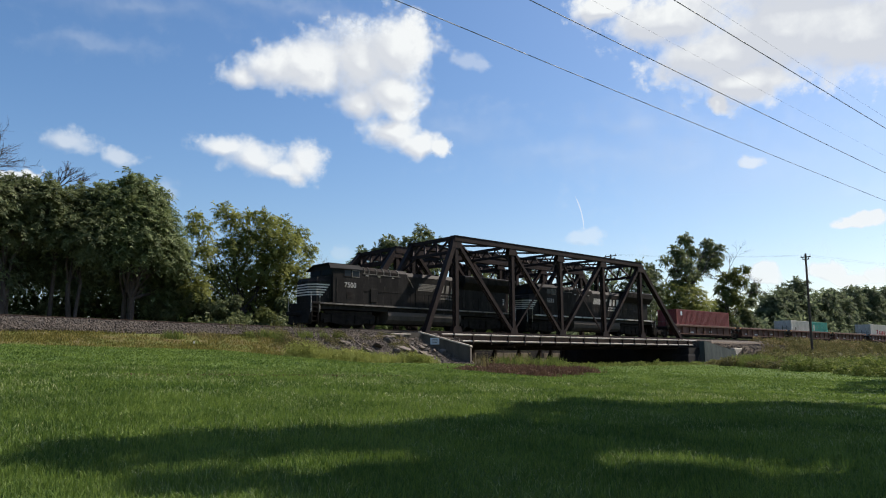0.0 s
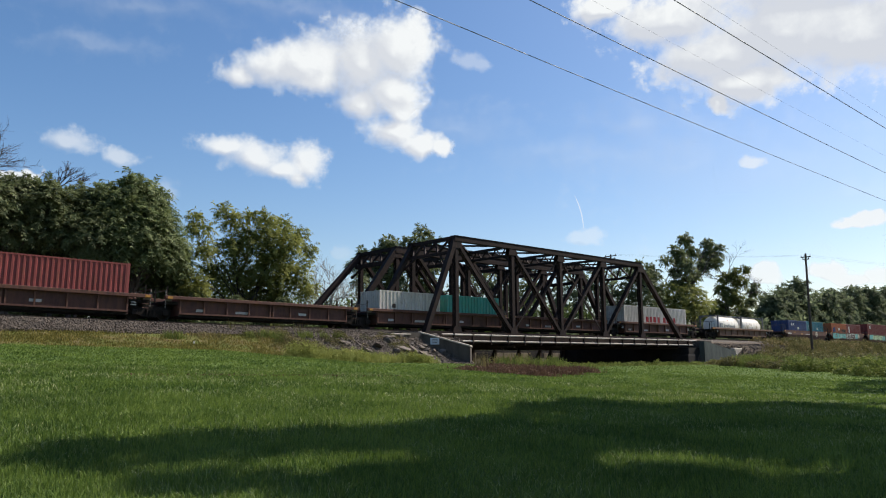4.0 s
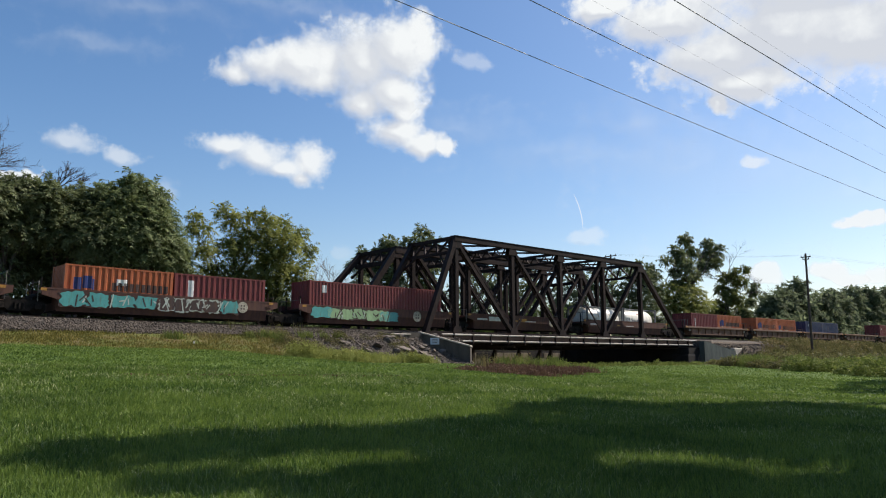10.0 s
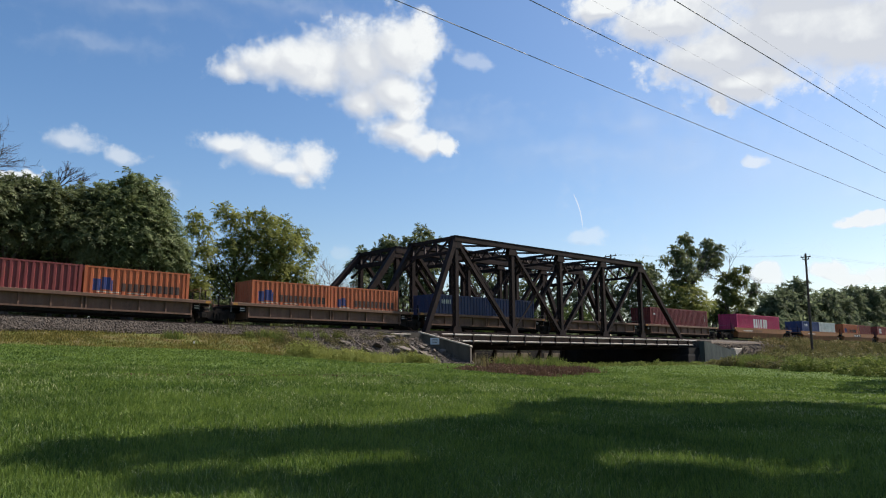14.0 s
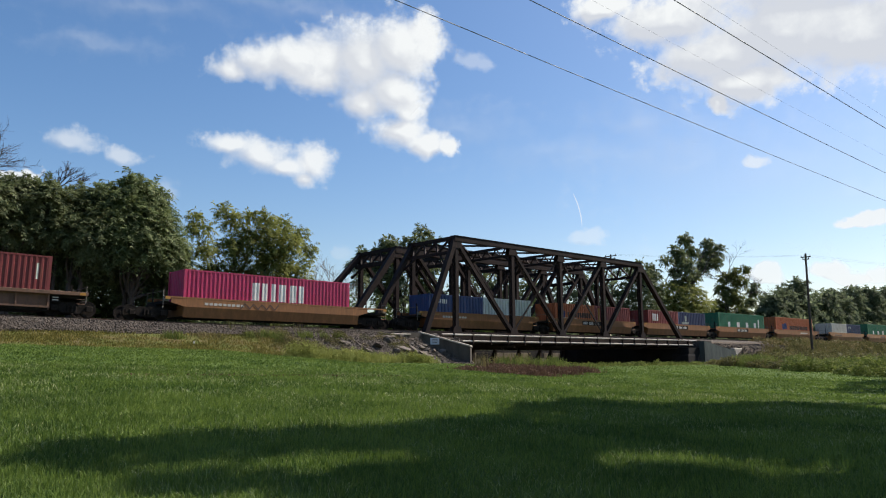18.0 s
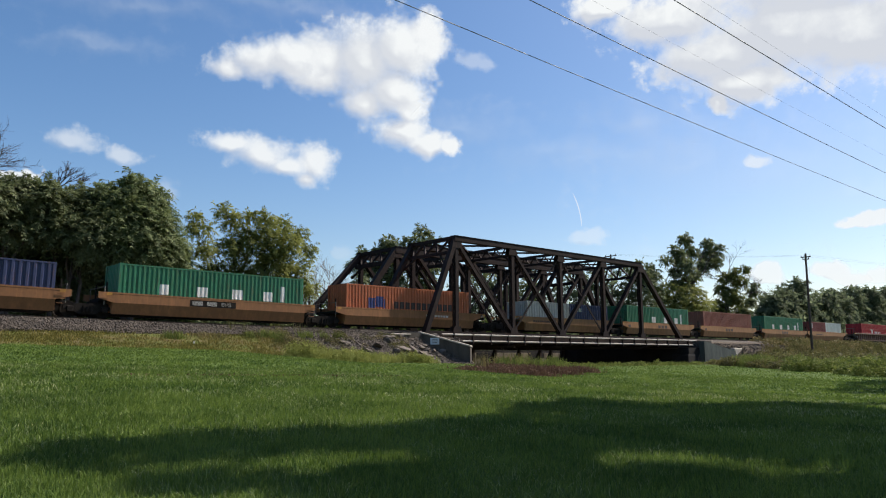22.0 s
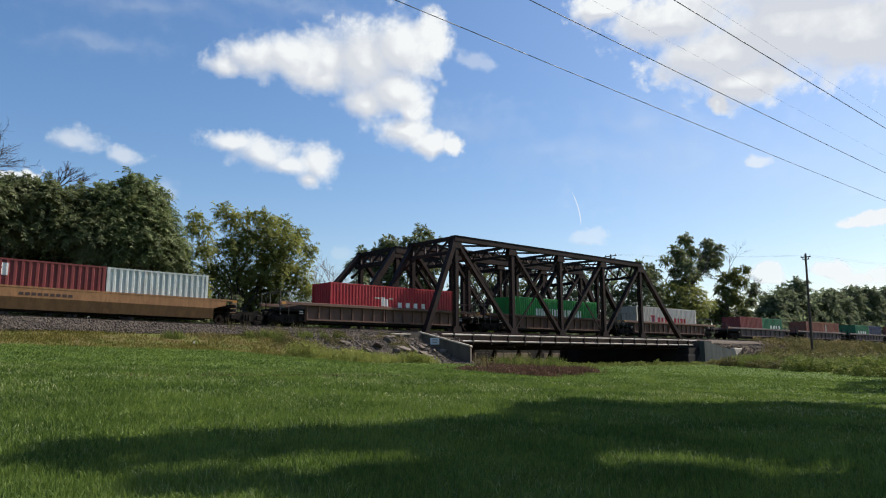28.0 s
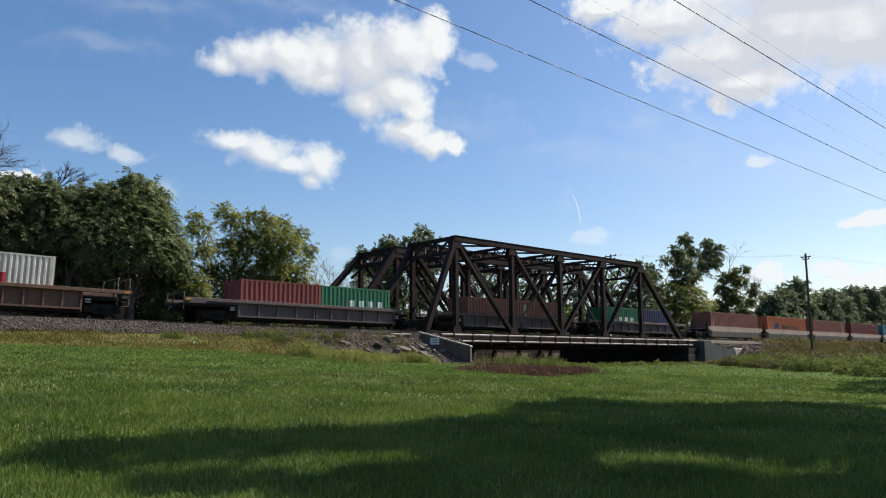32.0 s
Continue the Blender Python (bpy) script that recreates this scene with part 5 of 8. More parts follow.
tree("tree", (178.7, 76.0), crown([(-0.4, -1.2, 13.0, 2.5), (-0.1, 1.5, 10.7, 2.2), (2.1, -0.8, 10.5, 2.2), (-0.4, -0.8, 9.3, 2.7), (-0.6, 0.5, 12.2, 1.5), (1.1, -1.1, 13.5, 1.5), (1.0, -0.6, 14.7, 1.0), (0.4, 1.0, 6.8, 2.7)]), LEAF_FAR, "dense green tree in the row beyond the line", 9600, 0.72, 61, 0.35, 0.14, spray=1.6, clumps=40)
tree("tree", (186.2, 76.0), crown([(1.8, 0.9, 15.9, 3.1), (0.1, 2.1, 13.1, 2.8), (0.9, -3.0, 12.8, 2.8), (-0.9, -1.7, 11.2, 3.4), (-0.1, 1.2, 14.9, 1.9), (1.9, -0.9, 16.5, 1.9), (1.3, -0.8, 18.1, 1.2), (-0.8, -0.4, 9.6, 3.4)]), LEAF_FAR, "dense green tree in the row beyond the line", 9600, 0.72, 62, 0.35, 0.14, spray=1.6, clumps=40)
tree("tree", (197.3, 76.0), crown([(-0.3, -1.5, 13.5, 3.4), (-1.2, 1.3, 10.7, 3.1), (2.0, -2.6, 10.3, 3.1), (0.7, 0.2, 8.7, 3.8), (-0.6, 1.1, 12.6, 2.1), (0.9, -2.6, 14.2, 2.1), (0.6, -1.9, 15.8, 1.4), (0.9, 1.7, 8.0, 3.8)]), LEAF_FAR, "dense green tree in the row beyond the line", 9600, 0.72, 63, 0.35, 0.14, spray=1.6, clumps=40)
tree("tree", (208.5, 76.0), crown([(-0.1, -1.5, 14.4, 3.0), (-2.1, -0.3, 11.9, 2.7), (1.9, -2.3, 11.7, 2.7), (-0.7, -1.6, 10.2, 3.3), (-1.4, -0.3, 13.6, 1.8), (1.5, -1.7, 15.0, 1.8), (1.8, -0.6, 16.5, 1.2), (0.8, 1.3, 8.7, 3.3)]), LEAF_FAR, "dense green tree in the row beyond the line", 9600, 0.72, 64, 0.35, 0.14, spray=1.6, clumps=40)
tree("tree", (220.7, 76.0), crown([(1.2, -0.3, 16.5, 3.1), (-0.3, 1.6, 13.8, 2.8), (3.2, -1.3, 13.5, 2.8), (2.0, 1.2, 12.0, 3.4), (-0.1, 1.0, 15.5, 1.9), (2.7, -0.8, 17.1, 1.9), (0.9, -2.0, 18.5, 1.3), (-0.2, -0.0, 10.4, 3.4)]), LEAF_FAR, "dense green tree in the row beyond the line", 9600, 0.72, 65, 0.35, 0.14, spray=1.6, clumps=40)
tree("tree", (234.0, 76.0), crown([(1.8, 0.3, 16.8, 3.2), (-0.0, 1.9, 14.0, 3.0), (2.5, -2.3, 13.7, 3.0), (-0.3, -1.4, 12.2, 3.6), (-1.5, -0.6, 15.8, 2.0), (2.3, -1.4, 17.4, 2.0), (1.5, -1.4, 18.9, 1.4), (0.8, 1.1, 10.5, 3.6)]), LEAF_FAR, "dense green tree in the row beyond the line", 9600, 0.72, 66, 0.35, 0.14, spray=1.6, clumps=40)
tree("tree", (248.5, 76.0), crown([(0.3, -1.6, 17.6, 3.8), (-2.3, -0.2, 14.4, 3.3), (3.3, -2.0, 14.0, 3.3), (-1.2, -2.4, 12.3, 4.1), (-0.6, 0.7, 16.5, 2.2), (1.9, -2.3, 18.2, 2.2), (1.1, -2.3, 20.0, 1.5), (-0.2, 0.2, 11.0, 4.1)]), LEAF_FAR, "dense green tree in the row beyond the line", 9600, 0.72, 67, 0.35, 0.14, spray=1.6, clumps=40)
tree("tree", (264.3, 76.0), crown([(-0.3, -2.4, 18.4, 4.9), (0.3, 3.8, 14.3, 4.4), (1.9, -4.9, 13.9, 4.4), (1.6, 0.8, 11.5, 5.4), (-2.3, -0.3, 17.1, 3.0), (2.0, -3.2, 19.3, 3.0), (3.0, -0.8, 21.6, 2.0), (-1.9, -1.4, 11.5, 5.4)]), LEAF_FAR, "dense green tree in the row beyond the line", 9600, 0.72, 68, 0.35, 0.14, spray=1.6, clumps=40)
tree("tree", (287.9, 76.0), crown([(0.8, -1.2, 18.9, 6.9), (-3.6, 1.7, 13.0, 6.3), (2.3, -6.6, 12.3, 6.3), (3.0, 2.8, 9.2, 7.7), (-4.0, -0.5, 16.9, 4.1), (3.5, -3.1, 20.2, 4.1), (3.7, -1.1, 23.4, 2.8), (-3.8, -2.9, 11.5, 7.7)]), LEAF_FAR, "dense green tree in the row beyond the line", 9600, 0.72, 69, 0.35, 0.14, spray=1.6, clumps=40)
SHADED = ([(1.2, 9.1), (2.5, 9.8), (4.0, 9.8), (5.4, 9.4), (7.2, 9.2), (7.9, 9.7), (8.7, 10.0), (9.6, 10.1), (10.7, 10.6), (11.9, 11.1), (13.8, 11.0), (14.6, 10.0), (15.2, 8.9), (17.2, 8.6), (19.5, 8.2), (19.6, 6.9), (18.8, 5.8), (19.1, 4.9), (8.0, 2.1), (6.2, 3.4), (3.9, 5.0), (2.0, 6.7), (2.7, 7.4), (3.2, 7.5), (4.0, 6.8), (5.7, 6.5), (5.7, 7.2), (5.1, 7.6), (4.6, 8.0), (4.0, 8.0), (2.4, 7.8), (1.5, 8.4)],
          [(28.4, 11.3), (36.9, 12.9), (47.6, 14.2), (43.2, 10.9), (29.6, 7.5), (26.5, 8.3), (26.0, 9.4)])
SUNLIT = ([(7.2, 5.9), (8.2, 5.7), (8.7, 5.0), (7.9, 4.7), (7.0, 5.0), (6.8, 5.5)], [(8.1, 4.6), (9.1, 4.3), (9.5, 3.7), (8.8, 3.4), (7.8, 3.6), (7.5, 4.1)], [(3.5, 6.6), (4.1, 6.4), (4.6, 5.9), (4.1, 5.7), (3.5, 6.1)])
shade_trees()
tree("bare_tree", (43.5, 68.0), lobes_of(12, 9, 6.5, 1.0, 9.0), LEAF_OLIVE, "thin half-bare grey-twigged tree", 2600, 0.22, 23, 0.14, 0.5, 22, 3)
dead_tree(14.8, 61.0, 14.0, ((-0.5, 1, 12.9, 0.9), (0.15, 1, 13.2, 0.9), (0.7, 0.6, 13.1, 1.1), (1.0, 0.4, 12.9, 1.3), (0.5, 0.9, 13.2, 1.0)), "bare dead branches rising above the thicket", 3)
dead_tree(7.6, 60.0, 13.4, ((0.8, 0.5, 12.6, 2.4), (0.9, 0.0, 12.8, 2.3), (0.7, 0.2, 13.1, 2.2), (0.5, 1.0, 13.2, 1.8), (0.9, -0.3, 12.0, 2.2), (0.8, 0.8, 13.0, 2.0)), "tall bare tree at the end of the thicket", 5)
dead_tree(43.6, 66.5, 7.6, [(math.cos(a), 0.9 + 0.4 * math.sin(3 * a), 4.2 + 0.22 * i, 2.4) for i, a in enumerate([0.3 + 0.9 * k for k in range(14)])], "pale bare shrub with a haze of fine twigs", 8, PALE_BARK)
dead_tree(126.0, 63.0, 15.0, ((-0.5, 1, 14.0, 3.0), (0.5, 1, 14.4, 3.0), (-0.9, 0.6, 13.0, 2.6)), "dead bare twigs standing over a ragged tree", 6)
dead_tree(133.0, 64.0, 12.0, ((0.9, 0.25, 11.5, 3.4), (0.5, 0.7, 11.8, 2.4)), "dead leaning snag by the line", 7)
# thicket and brush behind the line
rw = random.Random(99)
for i in range(17):
    x = -4 + i * 2.9 + rw.uniform(-0.8, 0.8)
    tree("bush", (x, (62.5 if i < 10 else 58.6) + rw.uniform(0, 2.2)), lobes_of(140 + i, 7, rw.uniform(4.6, 6.0), 0.0, rw.uniform(3.6, 6.0), 0.9), LEAF_SHADED if i < 5 else LEAF_DARK if i % 3 else LEAF_OLIVE, "dense leafy bush behind the track", 5500, 0.3, 200 + i, 0.08, 0.02, 0, 2, 0.3, "bush", "bushes")
for i in range(34):
    x = 44 + i * 5.2 + rw.uniform(-1.2, 1.2)
    tree("bush", (x, 66 + rw.uniform(0, 7)), lobes_of(170 + i, 7, rw.uniform(6.5, 8.5), 0.0, rw.uniform(4.2, 6.5), 0.9), LEAF_FAR if i % 3 else LEAF_OLIVE, "leafy brush beyond the creek and the line", 4200, 0.42, 230 + i, 0.1, 0.03, 0, 2, 0.2, "bush", "bushes")


# ---- train ----
BLACK = mat("loco_black", (0.006, 0.0054, 0.005), (0.021, 0.0185, 0.017), rough=0.6, scale=1.0, fine=8.0, bump=0.04, streak=(1.5, 1.5, 0.4), rust=((0.042, 0.036, 0.031), 0.09), spec=0.1)
GRIME = mat("running_gear", (0.008, 0.007, 0.006), (0.028, 0.023, 0.02), rough=0.85, scale=2.5, fine=16.0, bump=0.2, spec=0.1)
FUEL = mat("fuel_tank", (0.03, 0.026, 0.022), (0.08, 0.066, 0.055), rough=0.75, scale=1.2, fine=9.0, bump=0.06, streak=(1, 1, 0.5))
DUST = mat("dusty_stripe", (0.09, 0.08, 0.07), (0.24, 0.22, 0.19), rough=0.8, scale=2.0, fine=12.0, bump=0.05, streak=(0.5, 1, 1))
WHITE = mat("white_paint", (0.60, 0.59, 0.56), (0.78, 0.77, 0.74), rough=0.55, scale=2.0, fine=8.0, bump=0.03)
OFFWHITE = mat("dull_white", (0.36, 0.34, 0.31), (0.55, 0.53, 0.49), rough=0.6, scale=2.0, bump=0.03)
CREAM = mat("cream_paint", (0.30, 0.27, 0.20), (0.46, 0.42, 0.32), rough=0.65, scale=2.0, bump=0.03)
BLUE_MARK = paint("blue_mark", (0.026, 0.045, 0.17))
RED_MARK = paint("red_mark", (0.42, 0.02, 0.03))
DARK_MARK = paint("dark_mark", (0.06, 0.035, 0.03))
YELLOW_MARK = paint("yellow_mark", (0.42, 0.20, 0.035))
GREY_MARK = paint("grey_mark", (0.20, 0.22, 0.24))
TEAL_MARK = paint("teal_mark", (0.08, 0.36, 0.34))
MINT_MARK = paint("mint_mark", (0.30, 0.46, 0.24))
PALE_MARK = paint("pale_mark", (0.50, 0.55, 0.48))
RUST_STAIN = mat("rust_stain", (0.26, 0.20, 0.13), (0.52, 0.46, 0.36), rough=0.7, scale=3.0, fine=14.0, bump=0.02)
GLASS = nodes_of("window_glass")[0]
GLASS.node_tree.nodes["Principled BSDF"].inputs["Base Color"].default_value = (0.02, 0.025, 0.03, 1)
GLASS.node_tree.nodes["Principled BSDF"].inputs["Roughness"].default_value = 0.15
GLASS.node_tree.nodes["Principled BSDF"].inputs["Specular IOR Level"].default_value = 0.1
PAINTS = {
    "red": paint("container_red", (0.25, 0.05, 0.045)), "white": paint("container_white", (0.56, 0.53, 0.48)), "teal": paint("container_teal", (0.03, 0.30, 0.24)),
    "grey": paint("container_grey", (0.57, 0.535, 0.49)), "blue": paint("container_blue", (0.028, 0.06, 0.18)), "sea": paint("container_sea_blue", (0.025, 0.18, 0.24)),
    "orange": paint("container_orange", (0.45, 0.115, 0.04)), "maroon": paint("container_maroon", (0.20, 0.035, 0.035)), "pink": paint("container_magenta", (0.50, 0.035, 0.12)),
    "green": paint("container_green", (0.02, 0.17, 0.085)), "bright_green": paint("container_bright_green", (0.01, 0.27, 0.05)), "bright_red": paint("container_bright_red", (0.40, 0.018, 0.028)),
    "navy": paint("container_navy", (0.028, 0.042, 0.110)), "brown": paint("container_brown", (0.27, 0.09, 0.06)), "aqua": paint("container_pale", (0.55, 0.60, 0.58)),
}
CAR_MAROON = paint("car_maroon", (0.105, 0.044, 0.033), 0.75, 0.18, 0.55)
CAR_TAN = paint("car_tan", (0.185, 0.105, 0.07), 0.75, 0.2, 0.5)
CAR_YELLOW = paint("car_yellow", (0.35, 0.175, 0.072), 0.7, 0.17, 0.6)
CAR_OCHRE = paint("car_ochre", (0.30, 0.130, 0.048), 0.72, 0.2, 0.58)
CAR_BROWN = paint("car_brown", (0.14, 0.08, 0.06), 0.75, 0.2, 0.55)
CAR_GREY = paint("car_grey", (0.115, 0.088, 0.09), 0.75, 0.12)
CAR_PALE = paint("car_pale", (0.42, 0.33, 0.26), 0.7, 0.10)
SHAPES = {}
MOVERS = []      # (thing, distance along the line at the start)


def shared(key, make, *materials):
    if key not in SHAPES:
        SHAPES[key] = make().mesh(key[0] if isinstance(key, tuple) else key, *materials)
    return SHAPES[key]


WIDE_RIBS, FINE_RIBS = 0.352, 0.278     # spacing of the corrugation on short and long containers


def corr_points(x0, x1, pitch):
    """Trapezoidal corrugation of a side wall as (x, depth)."""
    pts, n = [], int(math.ceil(x1 / pitch)) + 1
    for i in range(n):
        for u, d in ((0.0, 0.0), (0.34, 0.0), (0.48, 0.156), (0.85, 0.156)):
            pts.append(((i + u) * pitch, d * pitch))
    out = [(x, d) for x, d in pts if x0 < x < x1]

    def depth(x):
        for (a, da), (b, db) in zip(pts, pts[1:]):
            if a <= x <= b:
                return da + (db - da) * (x - a) / (b - a)
        return 0.0
    return [(x0, depth(x0))] + out + [(x1, depth(x1))]


def corr_sheet(x0, x1, z0, z1, y, out, pitch, thick=0.004):
    """A corrugated sheet facing out (-1 or 1 along y)."""
    b = Build()
    pts = corr_points(x0, x1, pitch)
    vs = []
    for x, d in pts:
        yy = y - out * d
        vs += [(x, yy, z0), (x, yy, z1), (x, yy - out * thick, z0), (x, yy - out * thick, z1)]
    fs = []
    for i in range(len(pts) - 1):
        a, c = i * 4, i * 4 + 4
        fs += [(a, c, c + 1, a + 1), (a + 2, a + 3, c + 3, c + 2), (a + 1, c + 1, c + 3, a + 3), (a, a + 2, c + 2, c)]
    m = (len(pts) - 1) * 4
    fs += [(0, 1, 3, 2), (m, m + 2, m + 3, m + 1)]
    return b.add(vs, fs)


def container(o, feet, colour, label, marks=(), height=2.896, base=0.33):
    """A corrugated steel shipping container, its front end at distance o. marks: (x0, x1, z0, z1, material) as shares of the side."""
    length = 12.192 if feet == 40 else 6.03
    paint_m = PAINTS[colour]
    t = thing("shipping_container", label, "container", group="shipping containers")
    k = (feet, height)
    ribs = FINE_RIBS if feet == 40 else WIDE_RIBS
    for s in (-1, 1):
        part("side_panel", shared(("side_panel", k, s), lambda: corr_sheet(0.16, length - 0.16, 0.16, height - 0.1, s * 1.213, s, ribs), WHITE), paint_m, t)
        part("bottom_rail", shared(("bottom_rail", k, s), lambda: Build().box(0.17, s * 1.219 - 0.05 * (s > 0), 0.0, length - 0.17, s * 1.219 + 0.05 * (s < 0), 0.16), WHITE), paint_m, t)
        part("top_rail", shared(("top_rail", k, s), lambda: Build().box(0.17, s * 1.219 - 0.06 * (s > 0), height - 0.1, length - 0.17, s * 1.219 + 0.06 * (s < 0), height - 0.012), WHITE), paint_m, t)
        for x in (0.0, length - 0.165):
            part("corner_post", shared(("corner_post", height, s), lambda: Build().box(0, s * 1.219 - 0.17 * (s > 0), 0.118, 0.165, s * 1.219 + 0.17 * (s < 0), height - 0.118).box(-0.004, s * 1.222 - 0.165 * (s > 0), 0, 0.174, s * 1.222 + 0.165 * (s < 0), 0.118).box(-0.004, s * 1.222 - 0.165 * (s > 0), height - 0.118, 0.174, s * 1.222 + 0.165 * (s < 0), height), WHITE), paint_m, t, at=pose(x, 0, 0))

    def roof():
        b = Build().box(0.1, -1.16, height - 0.06, length - 0.1, 1.16, height - 0.035)
        for i in range(int((length - 0.6) / 0.42)):
            b.box(0.4 + i * 0.42, -1.08, height - 0.035, 0.4 + i * 0.42 + 0.18, 1.08, height - 0.015)
        return b
    part("roof", shared(("roof", k), roof, WHITE), paint_m, t)

    def front():
        # one corrugated wall with its sills
        ys = [-1.05]
        ds = [0.06]
        for i in range(8):
            y = -1.0 + i * 0.255
            ys += [y, y + 0.035, y + 0.125, y + 0.16]
            ds += [0.06, 0.02, 0.02, 0.06]
        ys.append(1.05), ds.append(0.06)
        ring = list(zip(ds, ys)) + [(0.09, 1.05), (0.09, -1.05)]
        return Build().prism(ring, 0.0, height - 0.012, "z")
    part("front_wall", shared(("front_wall", height), front, WHITE), paint_m, t)
    for s in (-1, 1):
        d = part("door", shared(("door", height, s), lambda: Build().box(-0.07, min(0.008 * s, 1.05 * s), 0.12, -0.02, max(0.008 * s, 1.05 * s), height - 0.1), WHITE), paint_m, t, at=pose(length, 0, 0))
        for y in (0.3, 0.75):
            part("lock_rod", shared(("lock_rod", height), lambda: Build().tube((0, 0, 0.1), (0, 0, height - 0.1), 0.018, n=6), GALV), GALV, d, at=pose(0.002, s * y, 0))
    for x0, x1, z0, z1, m in marks:
        part("marking", corr_sheet(x0 * length, x1 * length, z0 * height, z1 * height, -1.2175, -1, ribs, 0.002), m, t)
    MOVERS.append((t, o, TRACK, RAIL + base))
    return t


def letters(x0, x1, z0, z1, n, m, fill=0.62):
    """A row of n plain upright blocks in place of lettering."""
    w = (x1 - x0) / n
    return [(x0 + i * w, x0 + i * w + w * fill, z0, z1, m) for i in range(n)]


def rows_of(x0, x1, z0, z1, n, m):
    """A row of n pairs of upright bars, one broad and one narrow, in place of big lettering."""
    out, w = [], (x1 - x0) / n
    for i in range(n):
        a, k = x0 + i * w, i % 2
        out += [(a, a + w * (0.36 - 0.12 * k), z0, z1, m), (a + w * (0.5 - 0.1 * k), a + w * 0.78, z0, z1, m)]
    return out


def tank_container(o, label, marked):
    t = thing("tank_container", label, "tank container", group="tank containers")
    L, H, r = 6.03, 2.59, 1.15
    frame_m = mat("tank_frame", (0.05, 0.055, 0.065), (0.12, 0.125, 0.135), rough=0.6, scale=2.0, bump=0.03) if "tank_frame" not in bpy.data.materials else bpy.data.materials["tank_frame"]
    shell = bpy.data.materials["tank_shell"] if "tank_shell" in bpy.data.materials else mat("tank_shell", (0.58, 0.54, 0.45), (0.78, 0.76, 0.70), rough=0.42, scale=1.0, fine=5.0, bump=0.02, streak=(2, 2, 0.5))

    def cyl():
        b = Build()
        prof = [(0.25, 0.0), (0.27, 0.45), (0.36, 0.85), (0.52, 1.06), (0.75, r), (L - 0.75, r), (L - 0.52, 1.06), (L - 0.36, 0.85), (L - 0.27, 0.45), (L - 0.25, 0.0)]
        n = 32
        vs = [(x, q * math.cos(2 * math.pi * i / n), 1.32 + q * math.sin(2 * math.pi * i / n)) for x, q in prof for i in range(n)]
        fs = [(k * n + i, k * n + (i + 1) % n, (k + 1) * n + (i + 1) % n, (k + 1) * n + i) for k in range(len(prof) - 1) for i in range(n)]
        return b.add(vs, fs)
    if "tank" not in SHAPES:
        SHAPES["tank"] = cyl().mesh("tank", shell, smooth=True)
    part("tank", SHAPES["tank"], None, t, "white insulated tank shell")
    for x in (1.6, 3.0, 4.4):
        def band():
            b, n = Build(), 32
            vs = [(x + dx, (r + 0.008) * math.cos(2 * math.pi * i / n), 1.32 + (r + 0.008) * math.sin(2 * math.pi * i / n)) for dx in (0, 0.06) for i in range(n)]
            return b.add(vs, [(i, (i + 1) % n, n + (i + 1) % n, n + i) for i in range(n)])
        part("band", shared(("band", x), band, GALV), GALV, t)
    for x in (0.0, L - 0.14):
        b = Build()
        for s in (-1, 1):
            b.box(x, s * 1.15 - 0.07, 0, x + 0.14, s * 1.15 + 0.07, H)
            b.beam((x + 0.07, s * 1.1, 0.3), (x + 0.07, s * 0.55, 0.05), 0.1, 0.1, (1, 0, 0)).beam((x + 0.07, s * 1.1, H - 0.35), (x + 0.07, s * 0.6, H - 0.08), 0.1, 0.1, (1, 0, 0))
        b.box(x, -1.2, 0, x + 0.14, 1.2, 0.14).box(x, -1.2, H - 0.13, x + 0.14, 1.2, H)
        part("end_frame", b, frame_m, t)
    for s in (-1, 1):
        part("side_rail", Build().beam((0.1, s * 0.72, H - 0.05), (L - 0.1, s * 0.72, H - 0.05), 0.05, 0.06), frame_m, t)
        part("brace", Build().beam((0.14, s * 1.17, H - 0.1), (1.5, s * 0.74, H - 0.06), 0.05, 0.06), frame_m, t)
        part("brace", Build().beam((L - 0.14, s * 1.17, H - 0.1), (L - 1.5, s * 0.74, H - 0.06), 0.05, 0.06), frame_m, t)
    part("walkway", Build().box(0.2, -0.45, H - 0.07, L - 0.2, 0.1, H - 0.04), GALV, t)
    b = Build().tube((L / 2, 0.35, 2.42), (L / 2, 0.35, H), 0.25)
    part("manhole", b, GALV, t)
    y = -r - 0.012
    if marked:
        part("marking", Build().box(0.65, y, 1.1, 0.73, y + 0.03, 1.6).box(1.12, y, 1.1, 1.2, y + 0.03, 1.6).box(0.73, y, 1.1, 1.12, y + 0.03, 1.17).box(0.73, y, 1.53, 1.12, y + 0.03, 1.6).beam((0.8, y + 0.01, 1.24), (1.06, y + 0.01, 1.46), 0.02, 0.1), GREY_MARK, t, "grey outlined emblem")
        for i in range(7):
            z1 = 1.4 if i not in (0, 3) else 1.56
            part("marking", Build().box(1.55 + i * 0.41, y, 1.12, 1.64 + i * 0.41, y + 0.03, z1).box(1.76 + i * 0.41, y, 1.12, 1.84 + i * 0.41, y + 0.03, min(z1, 1.4)), GREY_MARK, t)
        part("placard", Build().beam((2.75, y + 0.22, 1.98), (2.97, y + 0.22, 1.98), 0.02, 0.22), RED_MARK, t, "small red hazard placard")
    else:
        rng = random.Random(int(o))
        for i in range(9):
            x, w, h = rng.uniform(1.0, 4.6), rng.uniform(0.05, 0.16), rng.uniform(0.2, 0.7)
            b = Build()
            prof = [(0.30 * k, math.sin(math.pi * (0.15 + 0.8 * k / 6)) * w) for k in range(7)]
            a0 = rng.uniform(-0.15, 0.55)
            vs = []
